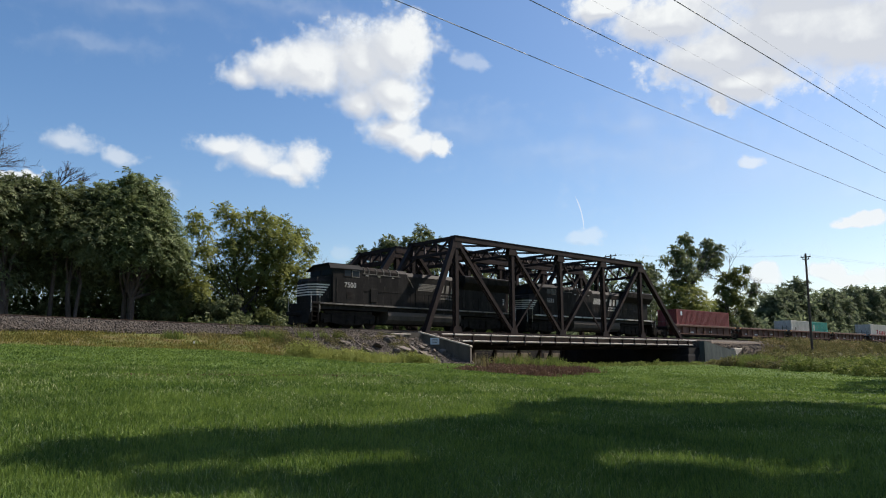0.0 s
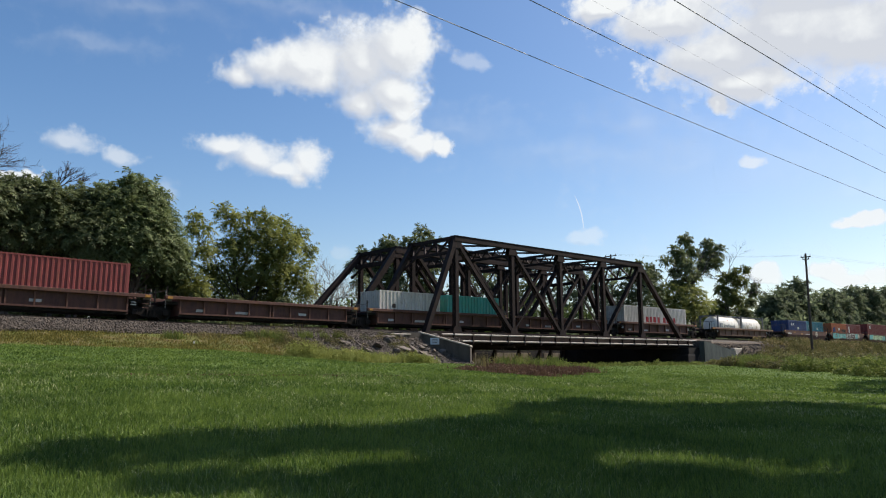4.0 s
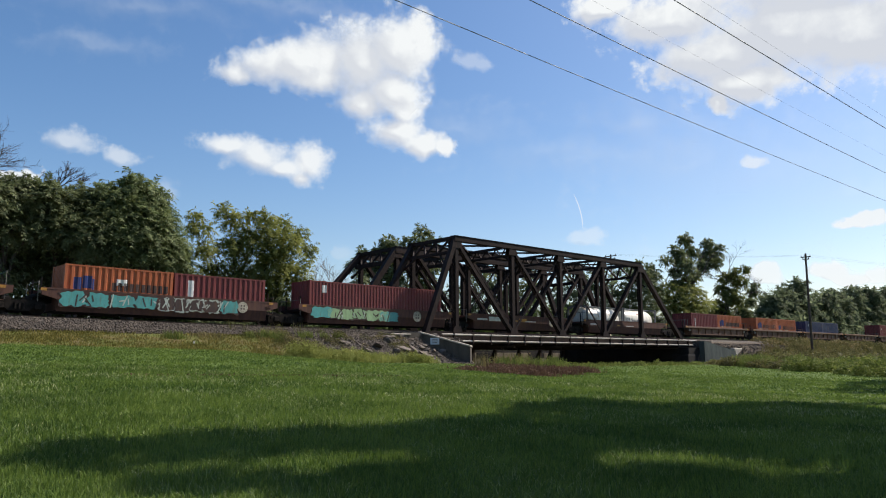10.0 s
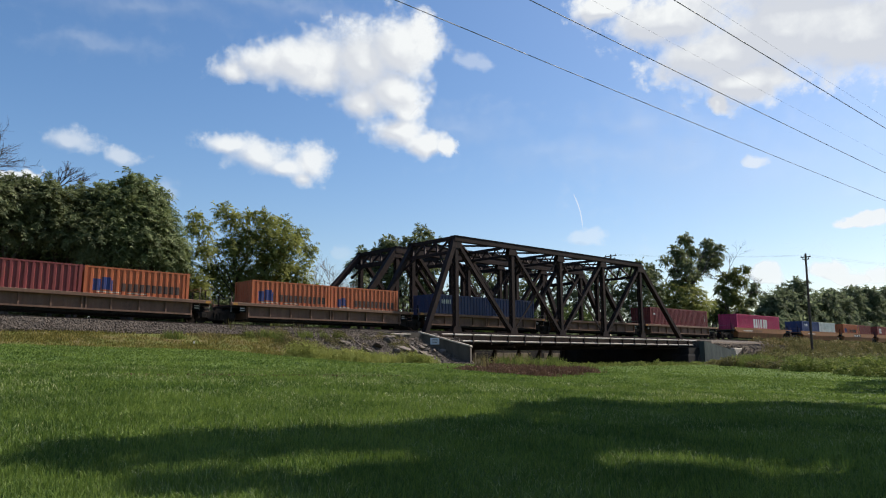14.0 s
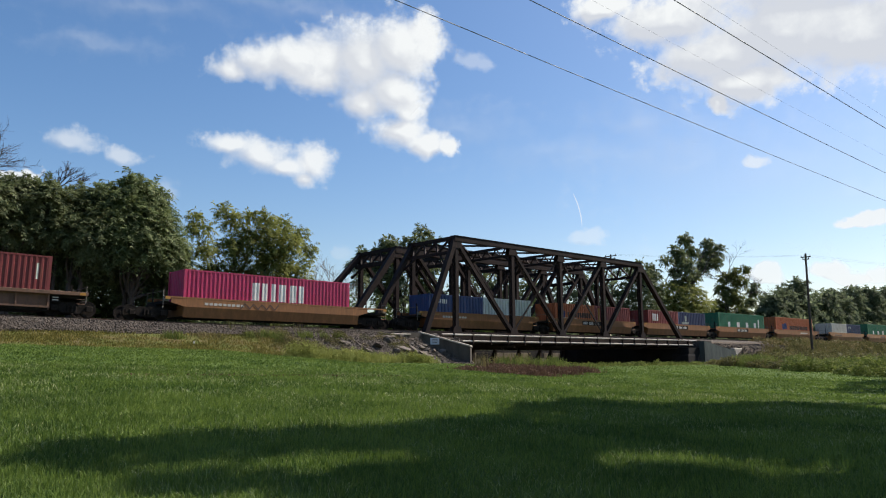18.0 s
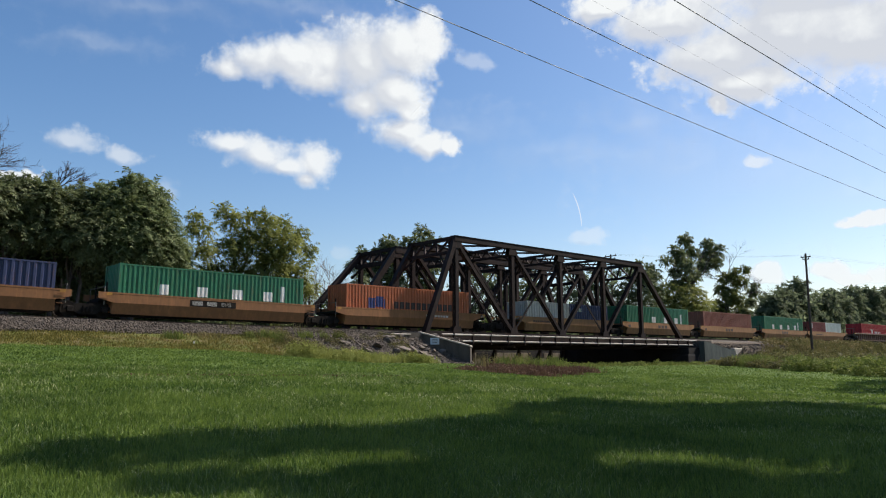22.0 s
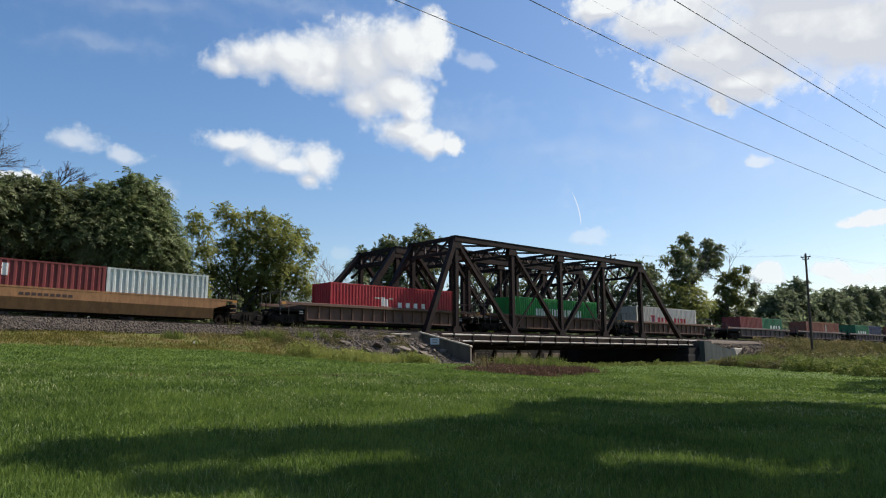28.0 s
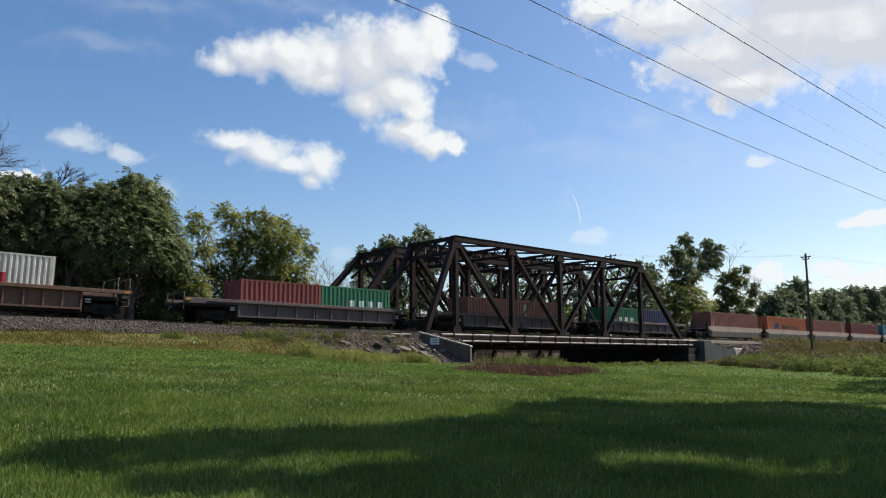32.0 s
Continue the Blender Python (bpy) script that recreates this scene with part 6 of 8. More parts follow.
            for k, (f, hw) in enumerate(prof):
                an = a0 - f * h / 1.8
                vs += [(x - hw * rng.uniform(0.6, 1.0), -(r + 0.006) * math.cos(an), 1.32 + (r + 0.006) * math.sin(an)), (x + hw * rng.uniform(0.6, 1.0), -(r + 0.006) * math.cos(an), 1.32 + (r + 0.006) * math.sin(an))]
            b.add(vs, [(2 * k, 2 * k + 2, 2 * k + 3, 2 * k + 1) for k in range(6)])
            part("stain", b, RUST_STAIN, t, "rusty brown run-down stain")
    MOVERS.append((t, o, TRACK, RAIL + 0.33))
    return t


def wheel_build():
    b, n = Build(), 20
    prof = [(-0.06, 0.0), (-0.06, 0.38), (-0.07, 0.40), (-0.07, 0.455), (0.04, 0.445), (0.045, 0.475), (0.07, 0.475), (0.07, 0.39), (0.03, 0.36), (0.03, 0.12), (0.09, 0.1), (0.09, 0.0)]
    vs = [(r * math.cos(2 * math.pi * i / n), y, r * math.sin(2 * math.pi * i / n)) for y, r in prof for i in range(n)]
    return b.add(vs, [(k * n + i, k * n + (i + 1) % n, (k + 1) * n + (i + 1) % n, (k + 1) * n + i) for k in range(len(prof) - 1) for i in range(n)])


def truck(parent, x, axles=(-0.9, 0.9), frame_m=None):
    """A railway truck under a car: bolster, two side frames and its wheels."""
    lo, hi = axles[0] - 0.35, axles[-1] + 0.35
    key = ("truck", axles)
    tr = part("truck", shared(key, lambda: Build().box(-0.22, -1.1, 0.32, 0.22, 1.1, 0.72), GRIME), GRIME, parent, at=pose(x, 0, 0))
    for s in (-1, 1):
        def side():
            b = Build()
            y0, y1 = s * 1.0 - 0.07, s * 1.0 + 0.07
            mid = (lo + hi) / 2
            b.prism([(lo, 0.42), (lo + 0.5, 0.38), (mid - 0.45, 0.2), (mid + 0.45, 0.2), (hi - 0.5, 0.38), (hi, 0.42), (hi, 0.62), (mid + 0.5, 0.8), (mid - 0.5, 0.8), (lo, 0.62)], y0, y1, "y")
            for a in axles:
                b.box(a - 0.17, s * 1.07 - 0.1, 0.3, a + 0.17, s * 1.07 + 0.1, 0.62, 0.03)
            if len(axles) == 3:
                b.box(lo, y0, 0.62, hi, y1, 0.98, 0.03).box(lo + 0.3, y0 - 0.03, 0.98, hi - 0.3, y1 + 0.03, 1.2)
                for a in axles:
                    b.tube((a + 0.55, s * 1.1, 0.35), (a + 0.55, s * 1.1, 0.9), 0.08)
            for i in (-0.2, 0, 0.2):
                b.tube((mid + i, s * 1.09, 0.3), (mid + i, s * 1.09, 0.6), 0.07)
            return b
        part("side_frame", shared(("side_frame", axles, s), side, GRIME), GRIME, tr)
        for a in axles:
            part("disc", shared(("disc", s), lambda: wheel_build(), GRIME), GRIME, tr, at=pose(a, s * 0.76, 0.46, 0, 0, 180 if s > 0 else 0))
    return tr


def well_car(o, end, style, paint_m, label, top=1.5, deep=(0.9, 0.9), ends=(True, False), rails=False, marks=(), ribs=8):
    """One well unit from distance o to end. style: ribbed or smooth sides. deep: how far in from each end the deep well begins."""
    L = end - o
    a, c = deep[0], L - deep[1]
    t = thing("well_car", label, "railway car", group="train of well cars")
    for s in (-1, 1):
        if style == "ribbed":
            lo, hi = min(s * 1.47, s * 1.19), max(s * 1.47, s * 1.19)
            part("top_sill", Build().box(0, lo, top - 0.2, L, hi, top, 0.015), paint_m, t)
            y0, y1 = sorted((s * 1.235, s * 1.22))
            part("side_plate", Build().box(a, y0, 0.5, c, y1, top - 0.2), paint_m, t)
            y0, y1 = sorted((s * 1.36, s * 1.18))
            part("bottom_sill", Build().box(a, y0, 0.42, c, y1, 0.52), paint_m, t)
            y0, y1 = sorted((s * 1.36, s * 1.237))
            rib = Build().box(-0.045, y0, 0.52, 0.045, y1, top - 0.2).mesh("rib", paint_m)
            for i in range(ribs + 1):
                x = a + 0.06 + (c - a - 0.12) * i / ribs
                part("rib", rib, None, t, at=pose(x, 0, 0))
                if i == ribs // 2:
                    part("rib", rib, None, t, at=pose(x + 0.22, 0, 0))
        else:
            ring = [(s * 1.40, top), (s * 1.40, 0.90), (s * 1.24, 0.26), (s * 1.20, 0.26), (s * 1.34, 0.90), (s * 1.34, top)]
            b = Build().prism(ring if s < 0 else ring[::-1], a, c)
            b.prism([(s * 1.41, top - 0.08), (s * 1.41, top + 0.01), (s * 1.25, top + 0.01), (s * 1.25, top - 0.08)], 0.2, L - 0.2)
            # swept ends
            for x, q in ((a, -0.8), (c, 0.8)):
                y0, y1 = s * 1.395, s * 1.33
                b.add([(x, y0, 0.9), (x + q, y0, 1.12), (x + q, y0, top), (x, y0, top), (x, y1, 0.9), (x + q, y1, 1.12), (x + q, y1, top), (x, y1, top)],
                      [(0, 1, 2, 3), (7, 6, 5, 4), (0, 4, 5, 1), (1, 5, 6, 2), (2, 6, 7, 3), (3, 7, 4, 0)])
            part("side_plate", b, paint_m, t)
    # near-black lips along the floor stand in for deep shade below the sills
    part("well_floor", Build().box(a, -1.234, 0.26, c, 1.234, 0.328).box(a, -1.236, 0.328, c, -1.226, 0.5).box(a, 1.226, 0.328, c, 1.236, 0.5), GRIME, t)
    for x in (a, c):
        part("bulkhead", Build().box(x - 0.04, -1.24, 0.32, x + 0.04, 1.24, top - 0.15), paint_m, t)
    for x0, x1 in ((0.0, a - 0.04), (c + 0.04, L)):
        part("end_platform", Build().box(x0, -1.2, 1.0, x1, 1.2, 1.18, 0.02).box(x0, -0.35, 0.75, x1, 0.35, 1.0), GRIME, t, "dark greasy end platform")
    for x, s in ((0.12, -1), (L - 0.42, -1), (0.12, 1), (L - 0.42, 1)):
        part("end_plate", Build().box(x, min(s * 1.472, s * 1.478), top - 0.18, x + 0.3, max(s * 1.472, s * 1.478), top - 0.03), YELLOW_MARK, t, "faded yellow end marker")
    for x in (-0.45, L - 0.05):
        part("coupler", Build().box(x, -0.14, 0.72, x + 0.5, 0.14, 0.98, 0.03), GRIME, t)
    if ends[0]:
        truck(t, max(-0.2, a - 1.25) if a > 1.6 else -0.75)
    if ends[1]:
        truck(t, c + 1.2 if deep[1] > 1.6 else L + 0.75)
    for x in ((0.05, L - 0.05) if not rails else (0.1, 0.75, L - 0.75, L - 0.1)):
        b = Build()
        for y in (-1.3, 1.3):
            h = top + (0.75 if rails else 0.35)
            b.tube((x, y, 0.75), (x, y, h), 0.022, n=6)
        b.tube((x, -1.3, top + (0.7 if rails else 0.3)), (x, 1.3, top + (0.7 if rails else 0.3)), 0.018, n=6)
        part("hand_rail", b, DUST, t, "dusty grey hand rail")
    for x in (0.22, L - 0.28):
        for y in (-0.95, 0.95):
            part("end_post", Build().box(x, y - 0.035, 1.18, x + 0.07, y + 0.035, top + 0.6), GRIME, t)
        part("step_plate", Build().box(x - 0.16, -1.3, 1.185, x + 0.2, -1.16, 1.36, 0.015), DUST, t)
    for x, s in ((a - 0.55, -1), (c + 0.1, -1)):
        if style == "ribbed" and a > 1.1:
            part("data_panel", Build().box(x, -1.245, 0.75, x + 0.45, -1.228, 1.15), GRIME, t, "small dark stencilled panel")
            for k in range(2):
                part("stencil", Build().box(x + 0.06, -1.249, 0.84 + k * 0.14, x + 0.36, -1.2455, 0.9 + k * 0.14), OFFWHITE, t)
    for k in range(3):
        part("ladder_rung", Build().tube((L - 0.55, -1.43, 0.7 + k * 0.25), (L - 0.15, -1.43, 0.7 + k * 0.25), 0.014, n=6), paint_m, t)
    for kind, x0, x1, z0, z1, m in marks:
        y = -1.405 if style == "smooth" else -1.239
        if kind == "bar":
            part("marking", Build().box(x0, y - 0.004, z0, x1, y + 0.002, z1), m, t)
        elif kind == "disc":
            cx, cz, r = (x0 + x1) / 2, (z0 + z1) / 2, (z1 - z0) / 2

            def disc(px, pz, q, dy, n=28):
                return Build().add([(px + q * math.cos(2 * math.pi * k / n), y - dy, pz + q * math.sin(2 * math.pi * k / n)) for k in range(n)], [tuple(range(n))])
            emblem = part("emblem", disc(cx, cz, r, 0.004), m, t, "round cream emblem with dark spots")
            for k in range(4):
                an = math.pi / 4 + k * math.pi / 2
                part("emblem_spot", disc(cx + 0.38 * r * math.cos(an), cz + 0.38 * r * math.sin(an), 0.17 * r, 0.008, 12), DARK_MARK, emblem)
            for k in range(14):
                an = 2 * math.pi * k / 14
                part("emblem_spot", disc(cx + 0.8 * r * math.cos(an), cz + 0.8 * r * math.sin(an), 0.055 * r, 0.008, 8), DARK_MARK, emblem)
        elif kind in ("blob", "rim"):
            rng = random.Random(int(x0 * 37 + z0 * 11))
            dy = 0.005 if kind == "rim" else 0.009
            b, n = Build(), 26
            cx, cz = (x0 + x1) / 2, (z0 + z1) / 2
            vs = [(cx, y - dy, cz)]
            for i in range(n):
                q = rng.uniform(0.72, 1.0)
                vs.append((cx + (x1 - x0) / 2 * q * max(-1, min(1, 1.25 * math.cos(2 * math.pi * i / n))), y - dy, cz + (z1 - z0) / 2 * q * max(-1, min(1, 1.25 * math.sin(2 * math.pi * i / n)))))
            b.add(vs, [(0, 1 + i, 1 + (i + 1) % n) for i in range(n)])
            part("spray_paint", b, m, t, "sprayed colour patch")
        elif kind == "stroke":
            part("spray_paint", Build().beam((x0, y - 0.014, z0), (x1, y - 0.014, z1), 0.004, 0.07), m, t)
    MOVERS.append((t, o, TRACK, RAIL))
    return t


def text_mesh(words, size):
    cu = bpy.data.curves.new("lettering", "FONT")
    cu.body, cu.size, cu.extrude = words, size, 0.003
    tmp = bpy.data.objects.new("lettering", cu)
    scene.collection.objects.link(tmp)
    me = bpy.data.meshes.new_from_object(tmp.evaluated_get(bpy.context.evaluated_depsgraph_get()))
    bpy.data.objects.remove(tmp)
    bpy.data.curves.remove(cu)
    return me


def locomotive(o, number, label, modern):
    t = thing("locomotive", label, "locomotive", group="locomotives")
    L = 22.2
    W = 1.52
    part("frame", Build().box(0.9, -1.3, 1.28, L - 0.9, 1.3, 1.62).box(0.95, -W, 1.58, L - 0.5, W, 1.72, 0.015), BLACK, t)
    for s in (-1, 1):
        y0, y1 = sorted((s * (W + 0.004), s * (W - 0.01)))
        part("sill_stripe", Build().box(1.6, y0, 1.625, L - 0.9, y1, 1.675), DUST, t, "dusty pale stripe along the frame")
    part("fuel_tank", Build().prism([(-1.42, 1.28), (-1.45, 1.0), (-1.38, 0.68), (-1.1, 0.4), (1.1, 0.4), (1.38, 0.68), (1.45, 1.0), (1.42, 1.28)], 7.6, 15.1), FUEL, t, "dusty brown fuel tank")
    # nose: tapered in plan, with a sloping top and stripes that wrap round it
    plan = [(2.75, -1.34), (1.45, -1.22), (1.05, -0.72), (1.05, 0.72), (1.45, 1.22), (2.75, 1.34)]
    top = [(x + (0.12 if x < 2.6 else 0), y * 0.9, 3.42 if x < 1.2 else (3.5 if x < 2.6 else 3.68)) for x, y in plan]
    b = Build().add([(x, y, 1.72) for x, y in plan] + [(x, y, 3.2) for x, y in plan] + top,
                    [(k * 6 + i, k * 6 + (i + 1) % 6, k * 6 + 6 + (i + 1) % 6, k * 6 + 6 + i) for k in range(2) for i in range(6)] + [(12, 13, 14, 15), (12, 15, 16, 17), (5, 4, 3, 2, 1, 0)])
    part("nose", b, BLACK, t)
    for i in range(5):
        z, end = 2.2 + i * 0.18, 1.95 + 0.13 * i
        y = 1.22 + (end - 1.45) * 0.0923 + 0.008
        line = [(end, -y), (1.45, -1.228), (1.042, -0.72), (1.042, 0.72), (1.45, 1.228), (end, y)]
        inner = [(x + (0.02 if x < 1.4 else 0.0), y * 0.985) for x, y in line]
        b = Build().add([(x, y, q) for q in (z, z + 0.095) for x, y in line + inner],
                        [(k, k + 1, k + 13, k + 12) for k in range(5)] + [(k + 6, k + 18, k + 19, k + 7) for k in range(5)] + [(k, k + 6, k + 7, k + 1) for k in range(5)] + [(k + 12, k + 13, k + 19, k + 18) for k in range(5)])
        part("nose_stripe", b, OFFWHITE, t, "white stripe wrapping the nose")
    # cab
    b = Build().prism([(-W, 1.72), (W, 1.72), (W, 4.16), (1.15, 4.5), (-1.15, 4.5), (-W, 4.16)], 2.62, 5.1)
    part("cab", b, BLACK, t)
    b = Build()
    for k in range(2):
        s = -1 if k == 0 else 1
        b.add([(2.3, s * (W + 0.08), 4.13), (5.15, s * (W + 0.08), 4.17), (5.15, s * 1.1, 4.53), (2.5, s * 1.1, 4.5), (2.3, s * (W + 0.08), 4.18), (5.15, s * (W + 0.08), 4.22), (5.15, s * 1.1, 4.58), (2.5, s * 1.1, 4.55)],
              [(0, 1, 2, 3), (7, 6, 5, 4), (0, 4, 5, 1), (1, 5, 6, 2), (2, 6, 7, 3), (3, 7, 4, 0)])
    part("cab_roof", b.box(2.5, -1.1, 4.51, 5.15, 1.1, 4.6), mat("cab_roof", (0.009, 0.009, 0.009), (0.022, 0.021, 0.02), rough=0.7, bump=0.03, spec=0.08) if "cab_roof" not in bpy.data.materials else bpy.data.materials["cab_roof"], t)
    for s in (-1, 1):
        for x0, x1 in ((3.58, 4.14), (4.26, 4.85)):
            y0, y1 = sorted((s * (W + 0.01), s * (W - 0.02)))
            w = part("window", Build().box(x0, y0, 3.68, x1, y1, 4.1), GLASS, t, "dark cab side window")
            y0, y1 = sorted((s * (W + 0.02), s * (W + 0.002)))
            part("window_frame", Build().box(x0 - 0.04, y0, 3.63, x1 + 0.04, y1, 3.675).box(x0 - 0.04, y0, 4.105, x1 + 0.04, y1, 4.14).box(x0 - 0.045, y0, 3.675, x0 - 0.003, y1, 4.105).box(x1 + 0.003, y0, 3.675, x1 + 0.045, y1, 4.105), DUST if x0 > 4 else GRIME, w)
    for y in (-0.75, 0.75):
        part("windshield", Build().box(2.595, y - 0.6, 3.74, 2.618, y + 0.6, 4.12), GLASS, t)
    part("headlight", Build().tube((1.0, -0.16, 3.2), (1.06, -0.16, 3.2), 0.1).tube((1.0, 0.16, 3.2), (1.06, 0.16, 3.2), 0.1), GLASS, t)
    # equipment cabin and long hood
    part("equipment_cabin", Build().prism([(-1.48, 1.72), (1.48, 1.72), (1.48, 4.2), (1.22, 4.46), (-1.22, 4.46), (-1.48, 4.2)], 5.12, 9.4 if modern else 7.4), BLACK, t)
    part("long_hood", Build().prism([(-1.02, 1.72), (1.02, 1.72), (1.02, 4.12), (0.8, 4.42), (-0.8, 4.42), (-1.02, 4.12)], 7.4, L - 1.3), BLACK, t)
    part("radiator", Build().prism([(-1.05, 3.45), (1.05, 3.45), (1.56, 4.0), (1.56, 4.5), (1.3, 4.6), (-1.3, 4.6), (-1.56, 4.5), (-1.56, 4.0)], 15.5 if modern else 16.2, 21.7 if modern else 21.2), BLACK, t)
    for i in range(11):
        x = (10.6 if modern else 10.9) + i * 0.9
        part("hood_door", Build().box(x, -1.045, 1.9, x + 0.88, -1.018, 3.35), BLACK, t)
    part("hood_louvre", Build().box(17.6, -1.05, 3.3, 19.0, -1.018, 3.42), GRIME, t)
    part("hood_louvre", Build().box(14.2, -1.05, 3.42, 15.2, -1.018, 4.0), GRIME, t)
    for i in range(9):
        x = 15.9 + i * 0.55
        part("radiator_screen", Build().box(x, -1.568, 4.05, x + 0.5, -1.558, 4.44), GRIME, t)
    part("cab_door", Build().box(2.9, -1.545, 1.78, 3.4, -1.518, 3.55), BLACK, t)
    part("air_tank", Build().tube((7.7, -1.22, 1.42), (12.4, -1.22, 1.42), 0.14, n=10), GRIME, t)
    part("roof_horn", Build().tube((9.4, -0.3, 4.5), (8.9, -0.3, 4.5), 0.05, 0.1).box(9.2, -0.4, 4.35, 9.35, 0.4, 4.45), GRIME, t)
    part("brake_blister", Build().box(5.9, -1.53, 1.9, 6.5, -1.478, 2.9, 0.02), BLACK, t)
    # recessed grilles below the cabin roof, between upright bars
    bars = (5.35, 5.75, 6.45, 7.1, 7.72, 8.5) if modern else (5.35, 6.05, 6.15, 6.9)
    for xa, xb in zip(bars, bars[1:]):
        part("air_intake", Build().box(xa + 0.05, -1.495, 4.02, xb - 0.05, -1.478, 4.19).add([(xa + 0.05, -1.488, 4.2), (xb - 0.05, -1.488, 4.2), (xb - 0.05, -1.25, 4.44), (xa + 0.05, -1.25, 4.44)], [(0, 1, 2, 3)]), GRIME, t)
    for x in bars:
        part("intake_bar", Build().beam((x, -1.5, 3.98), (x, -1.5, 4.24), 0.03, 0.05, (0, 1, 0)).beam((x, -1.5, 4.24), (x, -1.22, 4.49), 0.03, 0.05, (1, 0, 0)), DUST, t)
    part("intake_sill", Build().box(5.2, -1.51, 3.93, 8.7 if modern else 7.3, -1.478, 3.975), DUST, t)
    part("panel_seam", Build().box(5.35, -1.492, 2.62, 7.1, -1.479, 2.66), GRIME, t)
    part("cab_vent", Build().box(3.78, -1.535, 2.05, 4.28, -1.518, 2.52), GRIME, t, "dark vent under the cab window")
    for x in (5.5, 6.6, 7.9) if modern else (8.0, 8.7, 9.4, 10.1):
        part("marker_plate", Build().box(x, -1.496 if modern else -1.29, 3.8, x + 0.2, -1.479 if modern else -1.27, 3.85), OFFWHITE, t)
    if modern:
        part("intake_recess", Build().box(9.5, -1.05, 3.3, 10.5, -1.018, 4.1), GRIME, t, "dark recessed air intake")
        part("grab_brace", Build().beam((9.3, -1.3, 4.42), (10.3, -1.1, 3.28), 0.04, 0.05), DUST, t)
    else:
        part("blower_housing", Build().prism([(-1.27, 1.72), (1.27, 1.72), (1.27, 4.3), (1.05, 4.52), (-1.05, 4.52), (-1.27, 4.3)], 7.42, 10.8), BLACK, t)
        part("intake_recess", Build().box(9.0, -1.3, 3.9, 10.6, -1.272, 4.3), GRIME, t, "dark recessed air intake")
    for i in range(11):
        x = 1.9 + i * 1.75
        part("sill_step_plate", Build().box(x, -W - 0.012, 1.6, x + 1.55, -W - 0.004, 1.70 if modern else 1.72), DUST if modern else OFFWHITE, t)
    part("exhaust_stack", Build().box(11.9, -0.35, 4.35, 12.7, 0.35, 4.55).tube((13.6, 0, 4.35), (13.6, 0, 4.6), 0.3), GRIME, t)
    # handrails
    for s in (-1, 1):
        b = Build().tube((5.3, s * 1.48, 2.72), (L - 1.0, s * 1.48, 2.72), 0.018, n=6)
        part("hand_rail", b, GRIME, t)
        for i in range(9):
            x = 6.0 + i * 1.85
            part("stanchion", Build().tube((x, s * 1.48, 1.72), (x, s * 1.48, 2.74), 0.02, n=6), GRIME, t)
        for x in (0.95, L - 1.2):
            st = Build()
            for k in range(4):
                y0, y1 = sorted((s * 1.5, s * 1.1))
                st.box(x, y0, 0.38 + k * 0.33, x + 0.5, y1, 0.42 + k * 0.33)
            for dx in (0.0, 0.5):
                st.beam((x + dx, s * 1.5, 0.35), (x + dx, s * 1.5, 1.7), 0.04, 0.06)
            part("steps", st, GRIME, t)
            part("grab_rail", Build().tube((x - 0.08, s * 1.5, 1.0), (x - 0.08, s * 1.5, 2.35), 0.02, n=6).tube((x + 0.62, s * 1.5, 1.0), (x + 0.62, s * 1.5, 2.35), 0.02, n=6), OFFWHITE, t, "white grab rail")
    for i in range(4):
        for s in (-1, 1):
            y0, y1 = sorted((s * 1.03, s * 1.012))
            part("rear_stripe", Build().box(L - 2.3, y0, 2.4 + i * 0.14, L - 1.52, y1, 2.47 + i * 0.14), OFFWHITE, t)
    part("pilot", Build().prism([(0.75, 0.25), (1.05, 0.2), (1.2, 1.58), (0.98, 1.58)], -1.35, 1.35, "y"), GRIME, t)
    part("pilot", Build().prism([(L - 0.35, 0.25), (L - 0.75, 0.2), (L - 0.9, 1.58), (L - 0.5, 1.58)], -1.4, 1.4, "y"), GRIME, t)
    for x in (-0.1, L - 0.5):
        part("coupler", Build().box(x, -0.16, 0.75, x + 1.0, 0.16, 1.05, 0.04), GRIME, t)
    for x in (4.3, L - 4.4):
        truck(t, x, (-2.0, 0.0, 2.0))
    # emblem of slanting bars, blocks for the maker's lettering, and the road number
    y = -1.05
    x0, wide, mark = (10.95, 1.95, DUST) if modern else (11.35, 2.3, OFFWHITE)
    for i in range(5):
        z = 3.64 - i * 0.118
        r = wide - (0.0, 0.16, 0.26, 0.42, 0.52)[i]
        b = Build().prism([(x0 - 0.03 * i, z), (x0 + r, z), (x0 + r - 0.06, z - 0.082), (x0 - 0.03 * i, z - 0.082)], y, y + 0.004, "y")
        part("emblem_bar", b, mark, t)
    for q, w in ((x0 + wide + 0.25, 0.5), (x0 + wide + 0.85, 0.42), (x0 + wide + 1.4, 0.55)):
        b = Build().prism([(q, 3.02), (q + w * 0.7, 3.02), (q + w, 3.66), (q + w * 0.3, 3.66)], y, y + 0.004, "y")
        part("emblem_block", b, mark, t)
    for k in range(2):
        for i in range(7 + k):
            part("emblem_block", Build().box(x0 + wide + 0.1 + i * 0.24, y, 2.72 - k * 0.22, x0 + wide + 0.28 + i * 0.24, y + 0.004, 2.86 - k * 0.22), mark, t)
    me = text_mesh(number, 0.52)
    me.materials.append(OFFWHITE)
    part("road_number", me, None, t, "white painted road number", at=pose(3.56, -W - 0.012, 2.87, 90, 0, 0))
    MOVERS.append((t, o, TRACK, RAIL))
    return t


LOCO_LABEL = "black diesel road locomotive with white striped nose"
locomotive(25.9, "7500", LOCO_LABEL + " leading the train", True)
